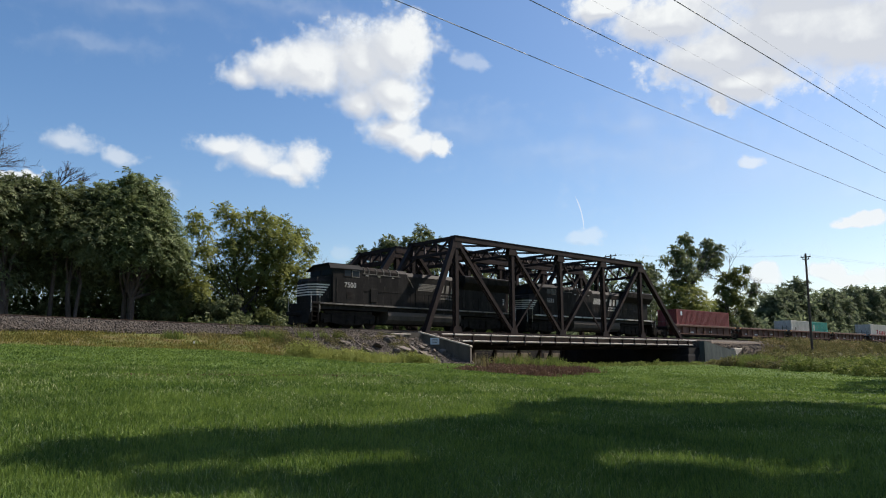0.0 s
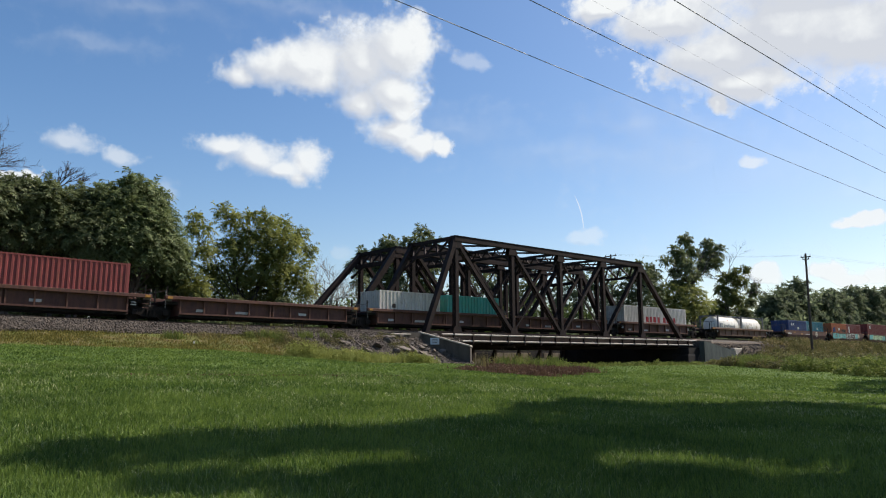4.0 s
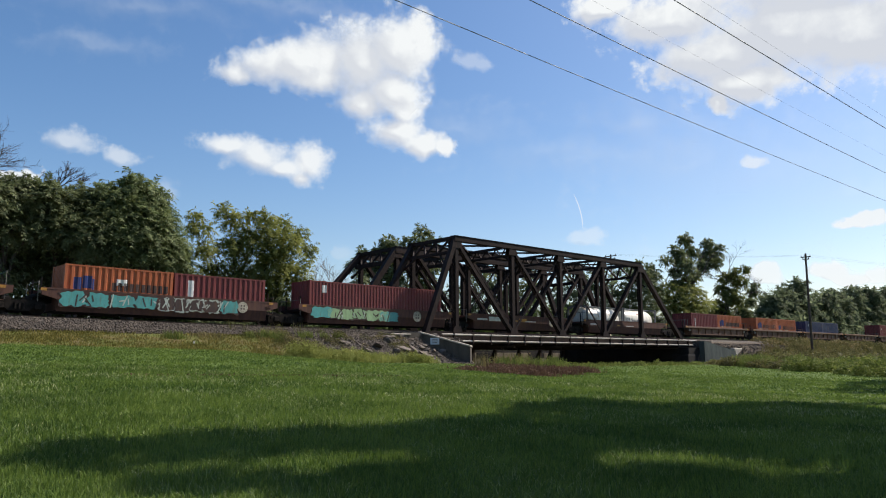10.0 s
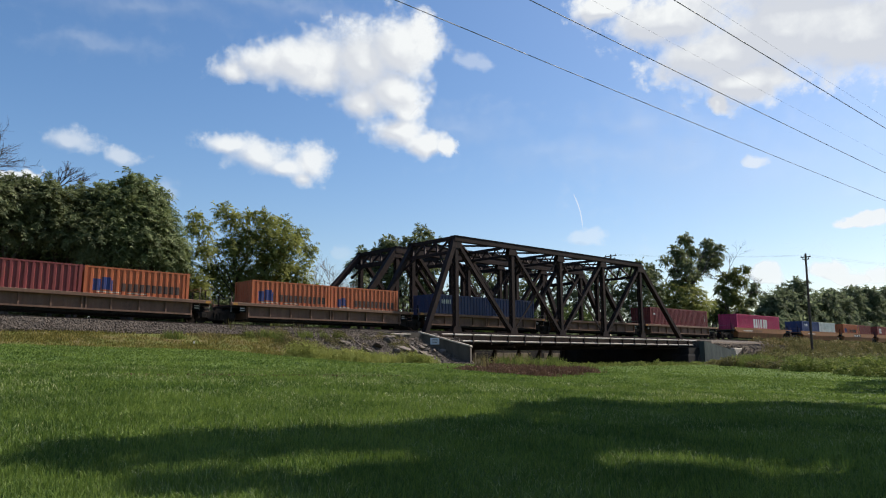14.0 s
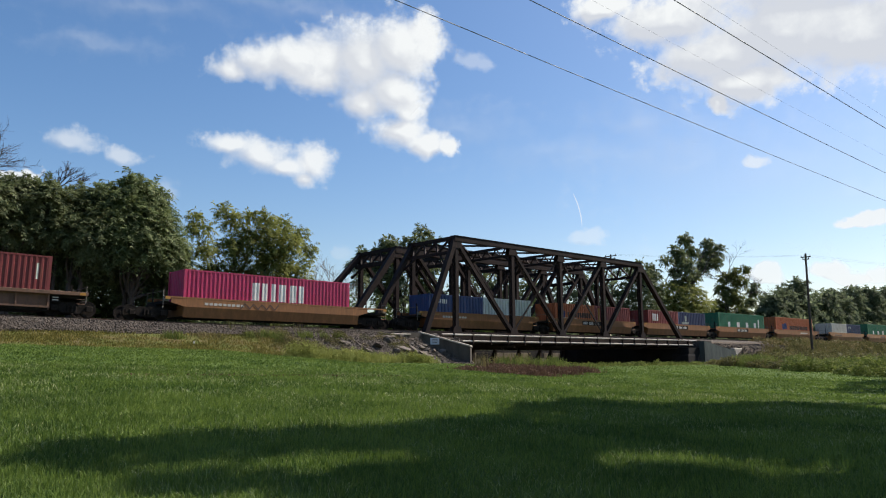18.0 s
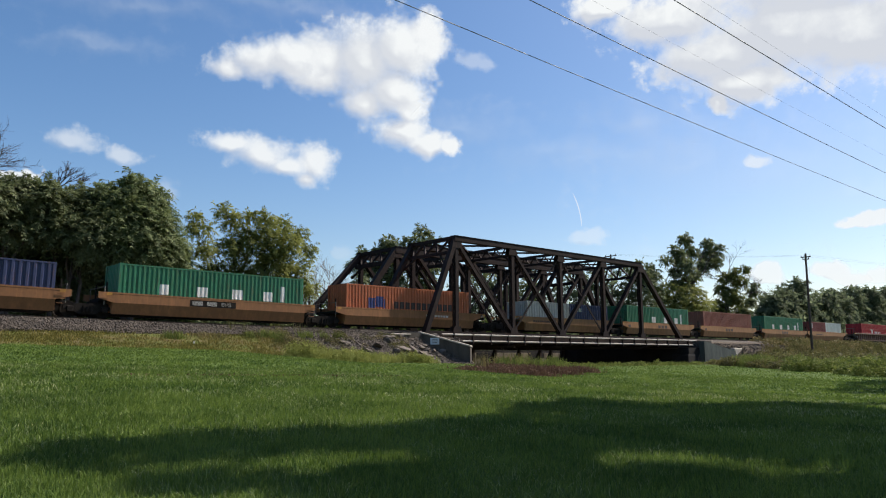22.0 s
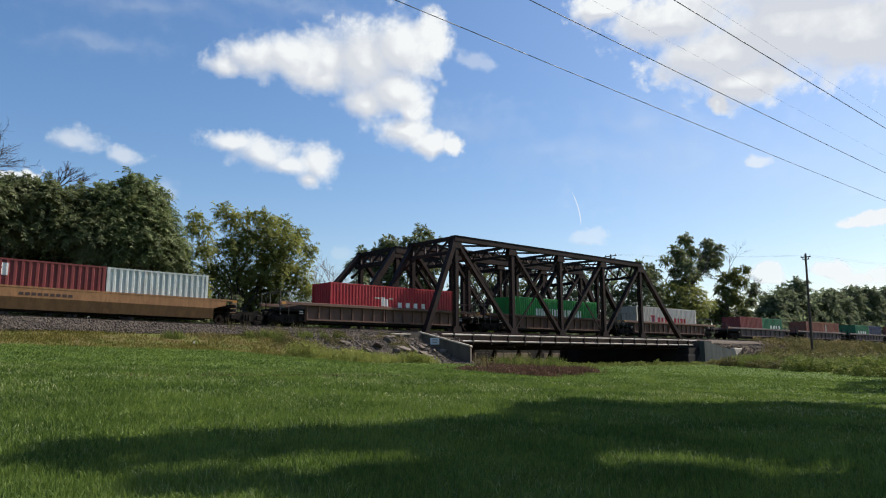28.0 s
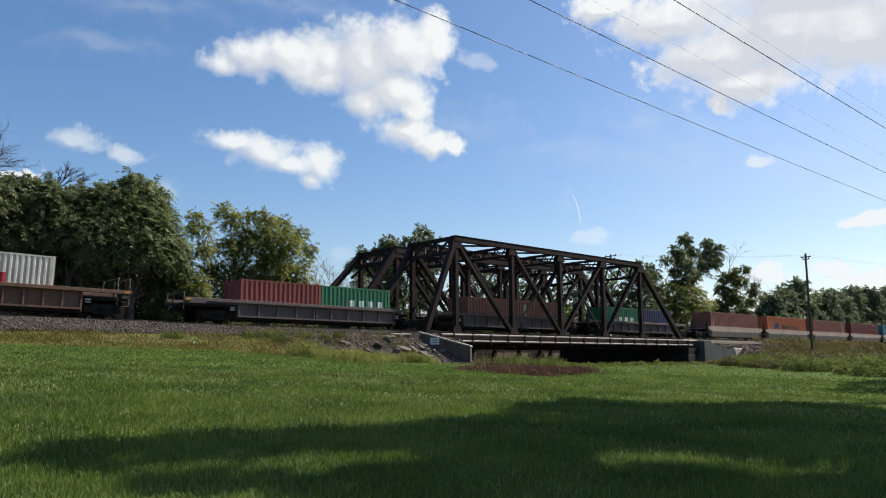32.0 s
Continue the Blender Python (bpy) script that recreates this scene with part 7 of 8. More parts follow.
locomotive(48.2, "9333", LOCO_LABEL + " coupled second", False)

# five-unit maroon ribbed car
MAR = "weathered maroon well car with ribbed sides"
tags = [("bar", 2.0, 2.5, 0.62, 0.78, OFFWHITE), ("bar", 4.6, 5.6, 0.6, 0.75, OFFWHITE), ("bar", 9.2, 9.8, 0.7, 0.86, OFFWHITE)]
well_car(72.6, 88.2, "ribbed", CAR_MAROON, MAR + " holding a red container", 1.5, (1.4, 1.3), marks=tags)
well_car(89.0, 103.0, "ribbed", CAR_MAROON, MAR + ", empty", 1.5, (0.9, 0.9), marks=tags)
well_car(103.9, 118.7, "ribbed", CAR_MAROON, MAR + " holding two short containers", 1.5, (0.9, 0.6), marks=tags)
well_car(119.4, 133.4, "ribbed", CAR_MAROON, MAR + ", empty", 1.5, (0.9, 0.9), marks=tags)
well_car(135.3, 150.8, "ribbed", CAR_MAROON, MAR + " holding a grey container", 1.5, (1.3, 1.9), (True, True), marks=tags)
container(74.7, 40, "red", "red-brown corrugated forty-foot container in a well car", [(0.07, 0.10, 0.76, 0.93, WHITE)])
container(105.1, 20, "white", "off-white corrugated twenty-foot container", [(0.2, 0.26, 0.5, 0.62, DARK_MARK)], 2.591)
container(111.9, 20, "teal", "teal green corrugated twenty-foot container", [(0.13, 0.21, 0.5, 0.82, PALE_MARK)], 2.591)
GREY_MARKS = [(0.225, 0.295, 0.64, 0.69, RED_MARK), (0.232, 0.25, 0.46, 0.64, RED_MARK), (0.27, 0.288, 0.46, 0.64, RED_MARK), (0.2505, 0.2695, 0.44, 0.635, BLUE_MARK)] + letters(0.33, 0.57, 0.425, 0.63, 4, RED_MARK, 0.66) + letters(0.61, 0.83, 0.425, 0.63, 4, RED_MARK, 0.66)
container(136.7, 40, "grey", "light grey corrugated forty-foot container with red marking blocks", GREY_MARKS)
# single tan car with tanks
well_car(154.5, 170.8, "ribbed", CAR_TAN, "tan ribbed well car holding two white tank containers", 1.36, (1.9, 1.9), (True, True), rails=True, marks=[("bar", 2.6, 5.4, 0.5, 0.62, DARK_MARK)], ribs=8)
tank_container(156.4, "white cylindrical tank container in a steel frame, dark block marking", True)
tank_container(162.45, "cream cylindrical tank container in a steel frame", False)
# five-unit maroon smooth car
SM = "maroon smooth-sided well car"
wheel_m = ("disc", 10.4, 11.3, 0.62, 1.42, CREAM)
plain = [("bar", 1.2, 2.4, 1.0, 1.14, OFFWHITE), ("bar", 5.6, 6.2, 0.96, 1.1, YELLOW_MARK), ("bar", 7.2, 8.6, 0.98, 1.05, OFFWHITE), ("bar", 3.2, 3.9, 1.2, 1.3, YELLOW_MARK)]
well_car(174.3, 189.1, "smooth", CAR_MAROON, SM + " with a round cream emblem", 1.5, (1.2, 0.55), marks=plain + [("disc", 10.6, 11.5, 0.66, 1.44, CREAM)], rails=True)


def sprayed(x0, x1, n, fill, line, z0=0.5, z1=1.46, seed=1):
    """A row of n irregular sprayed patches, each with a darker rim and random strokes."""
    rng = random.Random(seed)
    out, w = [], (x1 - x0) / n
    for i in range(n):
        a, b = x0 + i * w - rng.uniform(0, 0.1), x0 + (i + 1) * w + rng.uniform(0, 0.1)
        lo, hi = z0 + rng.uniform(0, 0.12), z1 - rng.uniform(0, 0.12)
        out.append(("rim", a - 0.08, b + 0.08, lo - 0.06, hi + 0.05, line))
        out.append(("blob", a, b, lo, hi, fill))
        for _ in range(3):
            p = rng.uniform(a, b)
            out.append(("stroke", p, p + rng.uniform(-0.35, 0.35), rng.uniform(lo, lo + 0.4), rng.uniform(hi - 0.4, hi), line if rng.random() < 0.6 else PALE_MARK))
    return out


graffiti = sprayed(1.1, 6.4, 4, TEAL_MARK, DARK_MARK, seed=2) + sprayed(6.5, 10.2, 4, DARK_MARK, PALE_MARK, seed=3) + sprayed(10.3, 11.6, 1, TEAL_MARK, DARK_MARK, seed=4) + [("disc", 11.4, 12.3, 0.7, 1.4, CREAM)]
well_car(190.5, 204.6, "smooth", CAR_MAROON, SM + " covered in teal spray paint", 1.5, (1.0, 0.55), marks=graffiti)
graffiti = [("blob", 0.8, 2.6, 0.6, 1.44, TEAL_MARK), ("blob", 6.6, 8.6, 0.5, 1.3, TEAL_MARK)] + sprayed(2.2, 7.6, 5, MINT_MARK, DARK_MARK, seed=5)
well_car(206.6, 220.6, "smooth", CAR_MAROON, SM + " with green spray paint and an emblem", 1.5, (0.7, 0.7), marks=graffiti + [("disc", 9.9, 10.8, 0.62, 1.42, CREAM)])
well_car(222.3, 236.2, "smooth", CAR_MAROON, SM + ", empty", 1.5, (0.9, 0.9), marks=plain + [wheel_m, ("bar", 2.6, 4.0, 0.95, 1.3, PALE_MARK), ("bar", 6.4, 7.4, 1.0, 1.25, YELLOW_MARK)])
well_car(237.8, 252.9, "smooth", CAR_MAROON, SM + " holding two white tank containers", 1.5, (1.0, 1.3), (True, True), marks=plain + [("disc", 3.0, 3.9, 0.62, 1.42, CREAM)], rails=True)
container(176.4, 20, "blue", "blue corrugated twenty-foot container with small white marks", letters(0.16, 0.34, 0.72, 0.85, 5, WHITE) + [(0.47, 0.58, 0.53, 0.64, PALE_MARK)], 2.591)
container(182.45, 20, "sea", "greenish blue corrugated twenty-foot container", [(0.12, 0.14, 0.58, 0.80, PALE_MARK), (0.14, 0.2, 0.77, 0.80, PALE_MARK), (0.14, 0.2, 0.58, 0.61, PALE_MARK), (0.2, 0.22, 0.58, 0.80, PALE_MARK), (0.6, 0.68, 0.55, 0.66, PALE_MARK)], 2.591)


def orange_marks(x0, x1, z0=0.47, n=10, blue=(0.08, 0.26), tall=0.30):
    w = blue[1] - blue[0]
    return [(blue[0], blue[0] + w * 0.4, z0, z0 + tall * 0.85, BLUE_MARK), (blue[0] + w * 0.45, blue[1] - w * 0.12, z0 + 0.03, z0 + tall, BLUE_MARK), (blue[1] - w * 0.1, blue[1], z0, z0 + tall * 0.8, BLUE_MARK), (blue[0] + w * 0.2, blue[1] + w * 0.45, z0 - 0.035, z0 - 0.012, CREAM), (x0 + 0.06, x0 + 0.24, z0 - 0.035, z0 - 0.012, CREAM)] + letters(x0, x1, z0 + 0.01, z0 + 0.19, n, DARK_MARK, 0.7)


container(191.8, 20, "orange", "orange corrugated twenty-foot container with a blue emblem", orange_marks(0.42, 0.97) + [(0.46, 0.56, 0.60, 0.74, WHITE)], 2.591)
container(197.95, 20, "maroon", "maroon corrugated twenty-foot container with a white stripe", [(0.14, 0.2, 0.3, 0.85, WHITE)], 2.591)
container(207.4, 40, "maroon", "dark red corrugated forty-foot container", [(0.085, 0.115, 0.72, 0.9, WHITE)])
tank_container(238.8, "white cylindrical tank container in a dark steel frame", False)
tank_container(244.95, "white cylindrical tank container with dark block marking", True)
# five-unit tan ribbed car
TAN = "dusty tan well car with ribbed sides"
well_car(256.7, 272.1, "ribbed", CAR_TAN, TAN + " holding maroon and orange containers", 1.36, (1.6, 1.2), rails=True)
well_car(273.4, 288.4, "ribbed", CAR_TAN, TAN + " holding two orange containers", 1.36, (1.2, 1.2))
well_car(289.0, 304.0, "ribbed", CAR_TAN, TAN + " holding two blue containers", 1.36, (1.2, 1.2))
well_car(304.7, 319.7, "ribbed", CAR_TAN, TAN + ", empty", 1.36, (1.2, 1.2))
well_car(320.4, 335.9, "ribbed", CAR_TAN, TAN + " holding a red-brown container", 1.36, (1.2, 1.9), (True, True))
container(258.5, 20, "maroon", "maroon corrugated twenty-foot container", [(0.13, 0.16, 0.25, 0.8, WHITE)], 2.591)
container(264.65, 20, "orange", "orange corrugated twenty-foot container with blue emblem and dark marking", orange_marks(0.34, 0.92), 2.591)
container(274.9, 20, "orange", "orange corrugated twenty-foot container with blue emblem and dark marking", orange_marks(0.34, 0.95), 2.591)
container(281.0, 20, "orange", "orange corrugated twenty-foot container with a small blue emblem", orange_marks(0.34, 0.95, 0.45, 10, (0.1, 0.22), 0.24), 2.591)
container(290.6, 20, "navy", "dark blue corrugated twenty-foot container with pale marks", letters(0.16, 0.34, 0.72, 0.85, 5, PALE_MARK), 2.591)
container(296.7, 20, "navy", "dark blue corrugated twenty-foot container", (), 2.591)
container(321.8, 40, "maroon", "red-brown corrugated forty-foot container with small white marks", [(0.05, 0.08, 0.72, 0.78, WHITE), (0.94, 0.95, 0.55, 0.85, PALE_MARK)])
# smooth ochre cars
OCH = "ochre smooth-sided well car"


def plate(x0, x1, dark=True):
    w = (x1 - x0) / 3
    if dark:
        return [("bar", x0, x1, 0.55 + 0.38, 1.32, GRIME)] + [("bar", x0 + 0.15 + i * w * 0.92, x0 + 0.15 + i * w * 0.92 + w * 0.66, 1.0, 1.25, OFFWHITE) for i in range(3)]
    return [("bar", x0 + i * w, x0 + i * w + w * 0.7, 0.95, 1.25, DARK_MARK) for i in range(3)]


small_id = [("bar", 2.6 + i * 0.3, 2.82 + i * 0.3, 1.05, 1.2, OFFWHITE) for i in range(9)]
dark_id = [("bar", 2.6 + i * 0.3, 2.82 + i * 0.3, 1.02, 1.17, DARK_MARK) for i in range(9)]
well_car(340.1, 356.9, "smooth", CAR_OCHRE, OCH + " holding a magenta container", 1.48, (1.3, 2.6), (True, True), marks=small_id + [("stroke", 5.0 + i * 0.3, 5.3 + i * 0.3, 0.95 + 0.3 * (i % 2), 1.3 - 0.3 * (i % 2), DARK_MARK) for i in range(9)])
well_car(359.9, 374.0, "smooth", CAR_OCHRE, OCH + " holding blue and white containers", 1.48, (1.2, 0.6), marks=small_id + [("bar", 1.6, 2.2, 1.25, 1.33, YELLOW_MARK)])
well_car(375.6, 389.5, "smooth", CAR_OCHRE, OCH + " with dark plate, orange and maroon containers", 1.48, (0.8, 0.6), marks=plate(5.0, 8.0))
well_car(391.2, 405.1, "smooth", CAR_OCHRE, OCH + " with dark plate, red and blue containers", 1.48, (0.8, 0.6), marks=plate(6.0, 9.0))
well_car(407.0, 420.9, "smooth", CAR_OCHRE, OCH + " with a dark plate, green container", 1.48, (0.5, 0.85), marks=plate(5.0, 8.0))
well_car(422.6, 437.6, "smooth", CAR_OCHRE, OCH + " holding an orange container", 1.48, (0.8, 1.4), (True, True), marks=[("bar", 8.4 + i * 0.3, 8.62 + i * 0.3, 1.05, 1.2, OFFWHITE) for i in range(8)])
well_car(441.1, 455.8, "smooth", CAR_YELLOW, OCH + " holding white and blue containers", 1.48, (1.6, 0.5), marks=dark_id)
well_car(457.6, 471.5, "smooth", CAR_YELLOW, OCH + " with faded bars and a green container", 1.48, (0.8, 0.5), marks=plate(6.6, 8.6, False) + [("bar", 1.0, 1.4, 0.95, 1.2, DARK_MARK)])
well_car(473.3, 487.2, "smooth", CAR_YELLOW, OCH + " with faded bars and a maroon container", 1.48, (0.8, 0.5), marks=plate(6.0, 8.0, False) + [("bar", 1.0, 1.4, 0.95, 1.2, DARK_MARK)])
well_car(489.2, 503.2, "smooth", CAR_YELLOW, OCH + " holding a green container", 1.48, (0.8, 0.5), marks=plate(6.0, 8.0, False))
well_car(504.0, 519.0, "smooth", CAR_YELLOW, OCH + " holding maroon and white containers", 1.48, (0.6, 1.6), (True, True), marks=dark_id)
container(341.4, 40, "pink", "magenta corrugated forty-foot container with big white marking blocks", rows_of(0.375, 0.715, 0.42, 0.82, 3, WHITE))
container(361.2, 20, "blue", "blue corrugated twenty-foot container with small white marks", letters(0.16, 0.34, 0.72, 0.85, 5, WHITE), 2.591)
container(367.3, 20, "aqua", "pale grey-green corrugated twenty-foot container", (), 2.591)
container(376.8, 20, "orange", "orange corrugated twenty-foot container with blue emblem", orange_marks(0.3, 0.92, 0.5, 10, (0.07, 0.24), 0.28), 2.591)
container(382.85, 20, "maroon", "maroon corrugated twenty-foot container with a yellow mark", [(0.10, 0.15, 0.35, 0.9, YELLOW_MARK)], 2.591)
container(392.4, 20, "red", "red corrugated twenty-foot container with white marking blocks", letters(0.14, 0.36, 0.55, 0.85, 3, WHITE), 2.591)
container(398.45, 20, "navy", "navy blue corrugated twenty-foot container with pale marks", letters(0.14, 0.4, 0.47, 0.57, 4, PALE_MARK) + [(0.24, 0.3, 0.6, 0.85, PALE_MARK)], 2.591)


def spaced(z0, h):
    return [(0.195, 0.24, z0, z0 + h, WHITE), (0.385, 0.44, z0, z0 + h, WHITE), (0.575, 0.635, z0, z0 + h, WHITE), (0.755, 0.81, z0, z0 + h, WHITE), (0.86, 0.885, z0, z0 + h + 0.15, WHITE)]


container(407.8, 40, "green", "dark green corrugated forty-foot container with spaced white blocks", spaced(0.42, 0.21))
container(423.6, 40, "orange", "orange corrugated forty-foot container with a blue emblem and dark marking", orange_marks(0.36, 0.86, 0.42, 11, (0.16, 0.29)))
container(443.1, 20, "white", "white corrugated twenty-foot container", (), 2.591)
container(449.2, 20, "navy", "dark blue corrugated twenty-foot container with pale marks", letters(0.16, 0.34, 0.72, 0.85, 5, PALE_MARK), 2.591)
container(458.7, 40, "green", "dark green corrugated forty-foot container with spaced white blocks", spaced(0.42, 0.21))
container(474.4, 40, "brown", "red-brown corrugated forty-foot container")
container(490.4, 40, "green", "dark green corrugated forty-foot container with spaced white blocks", spaced(0.42, 0.21))
container(504.9, 20, "maroon", "maroon corrugated twenty-foot container with a small white mark", [(0.14, 0.19, 0.65, 0.9, WHITE)], 2.591)
container(511.0, 20, "aqua", "pale grey corrugated twenty-foot container", (), 2.591)
# three long brown ribbed cars
LONG = "dark brown ribbed well car"
well_car(522.0, 540.8, "ribbed", CAR_BROWN, LONG + " with a red container", 1.62, (2.1, 2.4), (True, False), True, ribs=15)
well_car(541.4, 561.0, "ribbed", CAR_BROWN, LONG + " with a green container", 1.62, (2.4, 2.4), (True, False), True, ribs=15, marks=[("blob", 9.2, 10.6, 0.5, 0.9, PALE_MARK)])
well_car(561.6, 580.6, "ribbed", CAR_BROWN, LONG + " with a grey container", 1.62, (2.0, 2.6), (True, True), True, ribs=15)
container(526.1, 40, "bright_red", "bright red corrugated forty-foot container with white marking blocks", [(0.37, 0.395, 0.47, 0.70, WHITE), (0.40, 0.425, 0.47, 0.66, WHITE), (0.32, 0.365, 0.66, 0.69, PALE_MARK), (0.43, 0.46, 0.66, 0.69, PALE_MARK)] + letters(0.5, 0.76, 0.46, 0.59, 4, WHITE, 0.45))
container(545.1, 40, "bright_green", "bright green corrugated forty-foot container with white marking blocks", rows_of(0.25, 0.81, 0.455, 0.67, 9, WHITE))
container(564.3, 40, "grey", "light grey corrugated forty-foot container with red marking blocks", GREY_MARKS)
# grey-purple ribbed cars
GP = "grey ribbed well car"
well_car(583.7, 601.4, "ribbed", CAR_GREY, GP + " holding red and green containers", 1.5, (3.6, 1.4), (True, True), ribs=9)
well_car(604.2, 622.0, "ribbed", CAR_GREY, GP + " holding two brown containers", 1.5, (3.0, 1.9), (True, True), ribs=9)
well_car(624.0, 642.0, "ribbed", CAR_GREY, GP + " holding green and blue containers", 1.5, (2.8, 2.6), (True, True), ribs=9)
container(587.5, 20, "red", "faded red corrugated twenty-foot container", (), 2.591)
container(593.6, 20, "green", "green corrugated twenty-foot container with white blocks", letters(0.4, 0.95, 0.47, 0.64, 4, WHITE, 0.5), 2.591)
container(607.8, 20, "brown", "brown corrugated twenty-foot container", (), 2.591)
container(613.9, 20, "brown", "brown corrugated twenty-foot container with a pale stripe", [(0.14, 0.2, 0.3, 0.85, PALE_MARK)], 2.591)
container(627.2, 20, "green", "green corrugated twenty-foot container with white blocks", letters(0.2, 0.85, 0.47, 0.62, 4, WHITE, 0.5), 2.591)
container(633.3, 20, "navy", "dark blue corrugated twenty-foot container", (), 2.591)
# pale smooth cars at the tail
PAL = "pale dusty smooth-sided well car"
for i, (o, col, lab, mk) in enumerate(((648.2, "brown", "brown corrugated forty-foot container with a pale stripe", [(0.05, 0.065, 0.3, 0.88, PALE_MARK)]), (663.4, "orange", "orange corrugated forty-foot container with a blue emblem and dark marking", orange_marks(0.36, 0.8, 0.42, 10, (0.16, 0.28))),
                                    (678.6, "brown", "brown corrugated forty-foot container", [(0.9, 0.915, 0.4, 0.85, PALE_MARK)]), (693.6, "maroon", "dull red-brown corrugated forty-foot container", []), (708.6, "sea", "blue corrugated forty-foot container", []), (723.8, "grey", "grey corrugated forty-foot container", []))):
    well_car(o - 0.9, o + 12.9, "smooth", CAR_PALE, PAL + " holding a forty-foot container", 1.48, (0.8, 0.6), (True, i == 5))
    container(o, 40, col, lab, mk)


# ---- clouds ----
def cloud_material(name, blobs, edge, seed, dim, warp_by, core):
    """White cumulus on a far backdrop: soft lobes broken up by noise, greyer beneath."""
    m = bpy.data.materials.new(name)
    m.use_nodes = True
    t = m.node_tree
    t.nodes.remove(t.nodes["Principled BSDF"])
    co = t.nodes.new("ShaderNodeTexCoord")

    def n_at(scale, detail, rough):
        mp = node(t, "ShaderNodeMapping")
        mp.inputs["Location"].default_value = (seed * 311.0, seed * 97.0, seed * 13.0)
        t.links.new(co.outputs["Object"], mp.inputs[0])
        n = node(t, "ShaderNodeTexNoise", Scale=scale, Detail=detail, Roughness=rough)
        t.links.new(mp.outputs[0], n.inputs["Vector"])
        return n

    def vmath(op, a, b):
        n = t.nodes.new("ShaderNodeVectorMath")
        n.operation = op
        for k, s in enumerate((a, b)):
            if isinstance(s, tuple):
                n.inputs[k].default_value = s
            elif s is not None:
                t.links.new(s, n.inputs[k])
        return n

    def fmath(op, a, b, c=None):
        n = t.nodes.new("ShaderNodeMath")
        n.operation = op
        for k, s in enumerate((a, b, c)):
            if isinstance(s, (int, float)):
                n.inputs[k].default_value = s
            elif s is not None:
                t.links.new(s, n.inputs[k])
        return n.outputs[0]

    def density(shift):
        """Smoothly joined lobes broken up by noise, at a place shifted across the cloud."""
        base = vmath("ADD", co.outputs["Object"], shift).outputs[0]
        place = vmath("ADD", base, (seed * 311.0, seed * 97.0, seed * 13.0)).outputs[0]
        warp = node(t, "ShaderNodeTexNoise", Scale=0.009, Detail=3.0, Roughness=0.55)
        t.links.new(place, warp.inputs["Vector"])
        off = vmath("SUBTRACT", warp.outputs["Color"], (0.5, 0.5, 0.5))
        off = vmath("MULTIPLY", off.outputs[0], (warp_by, warp_by * 0.8, 0.0))
        p = vmath("ADD", base, off.outputs[0]).outputs[0]
        field = None
        for cx, cy, rx, ry in blobs:
            d = vmath("MULTIPLY", vmath("SUBTRACT", p, (cx, cy, 0.0)).outputs[0], (1 / rx, 1 / ry, 0.0))
            ln = vmath("LENGTH", d.outputs[0], None).outputs["Value"]
            one = fmath("SUBTRACT", 1.0, ln)
            field = one if field is None else fmath("SMOOTH_MAX", field, one, 0.3)
        fbm = node(t, "ShaderNodeTexNoise", Scale=0.0125, Detail=9.0, Roughness=0.63)
        t.links.new(place, fbm.inputs["Vector"])
        calm = node(t, "ShaderNodeMapRange")
        calm.inputs[1].default_value, calm.inputs[2].default_value = 0.0, 0.55
        calm.inputs[3].default_value, calm.inputs[4].default_value = 2.3 if dim > 0.65 else 3.4, 0.45
        t.links.new(field, calm.inputs[0])
        ragged = fmath("MULTIPLY", fmath("SUBTRACT", fbm.outputs[0], 0.5), calm.outputs[0])
        return fmath("MULTIPLY_ADD", field, 1.35, ragged)

    dens = density((0.0, 0.0, 0.0))
    sunward = density((34.0, 30.0, 0.0))
    al = node(t, "ShaderNodeMapRange")
    al.interpolation_type = "SMOOTHSTEP"
    al.inputs[1].default_value, al.inputs[2].default_value = -0.12, edge
    al.inputs[4].default_value = dim
    t.links.new(fmath("MULTIPLY_ADD", fmath("SUBTRACT", dens, sunward), 0.35, dens), al.inputs[0])
    # thick parts away from the sun are greyer
    slope = node(t, "ShaderNodeMapRange")
    slope.inputs[1].default_value, slope.inputs[2].default_value = 0.55, -0.55
    t.links.new(fmath("SUBTRACT", dens, sunward), slope.inputs[0])
    thick = node(t, "ShaderNodeMapRange")
    thick.interpolation_type = "SMOOTHSTEP"
    thick.inputs[1].default_value, thick.inputs[2].default_value = 0.1, 0.9
    t.links.new(dens, thick.inputs[0])
    soft = n_at(0.0045, 3.0, 0.5)
    sh = fmath("MULTIPLY", fmath("MULTIPLY", slope.outputs[0], thick.outputs[0]), fmath("MULTIPLY_ADD", soft.outputs[0], 2.0, 0.5))
    ramp = t.nodes.new("ShaderNodeValToRGB")
    e = ramp.color_ramp.elements
    e[0].position, e[0].color = 0.05, (0.85, 0.925, 0.955, 1)
    e[1].position, e[1].color = 0.65, core
    t.links.new(sh, ramp.inputs[0])
    em = t.nodes.new("ShaderNodeEmission")
    em.inputs[1].default_value = 0.73
    t.links.new(ramp.outputs[0], em.inputs[0])
    tr = t.nodes.new("ShaderNodeBsdfTransparent")
    mx = t.nodes.new("ShaderNodeMixShader")
    t.links.new(al.outputs[0], mx.inputs[0])
    t.links.new(tr.outputs[0], mx.inputs[1])
    t.links.new(em.outputs[0], mx.inputs[2])
    t.links.new(mx.outputs[0], t.nodes["Material Output"].inputs[0])
    return m


CLOUD_FAR = 2300.0
CLOUDS = []


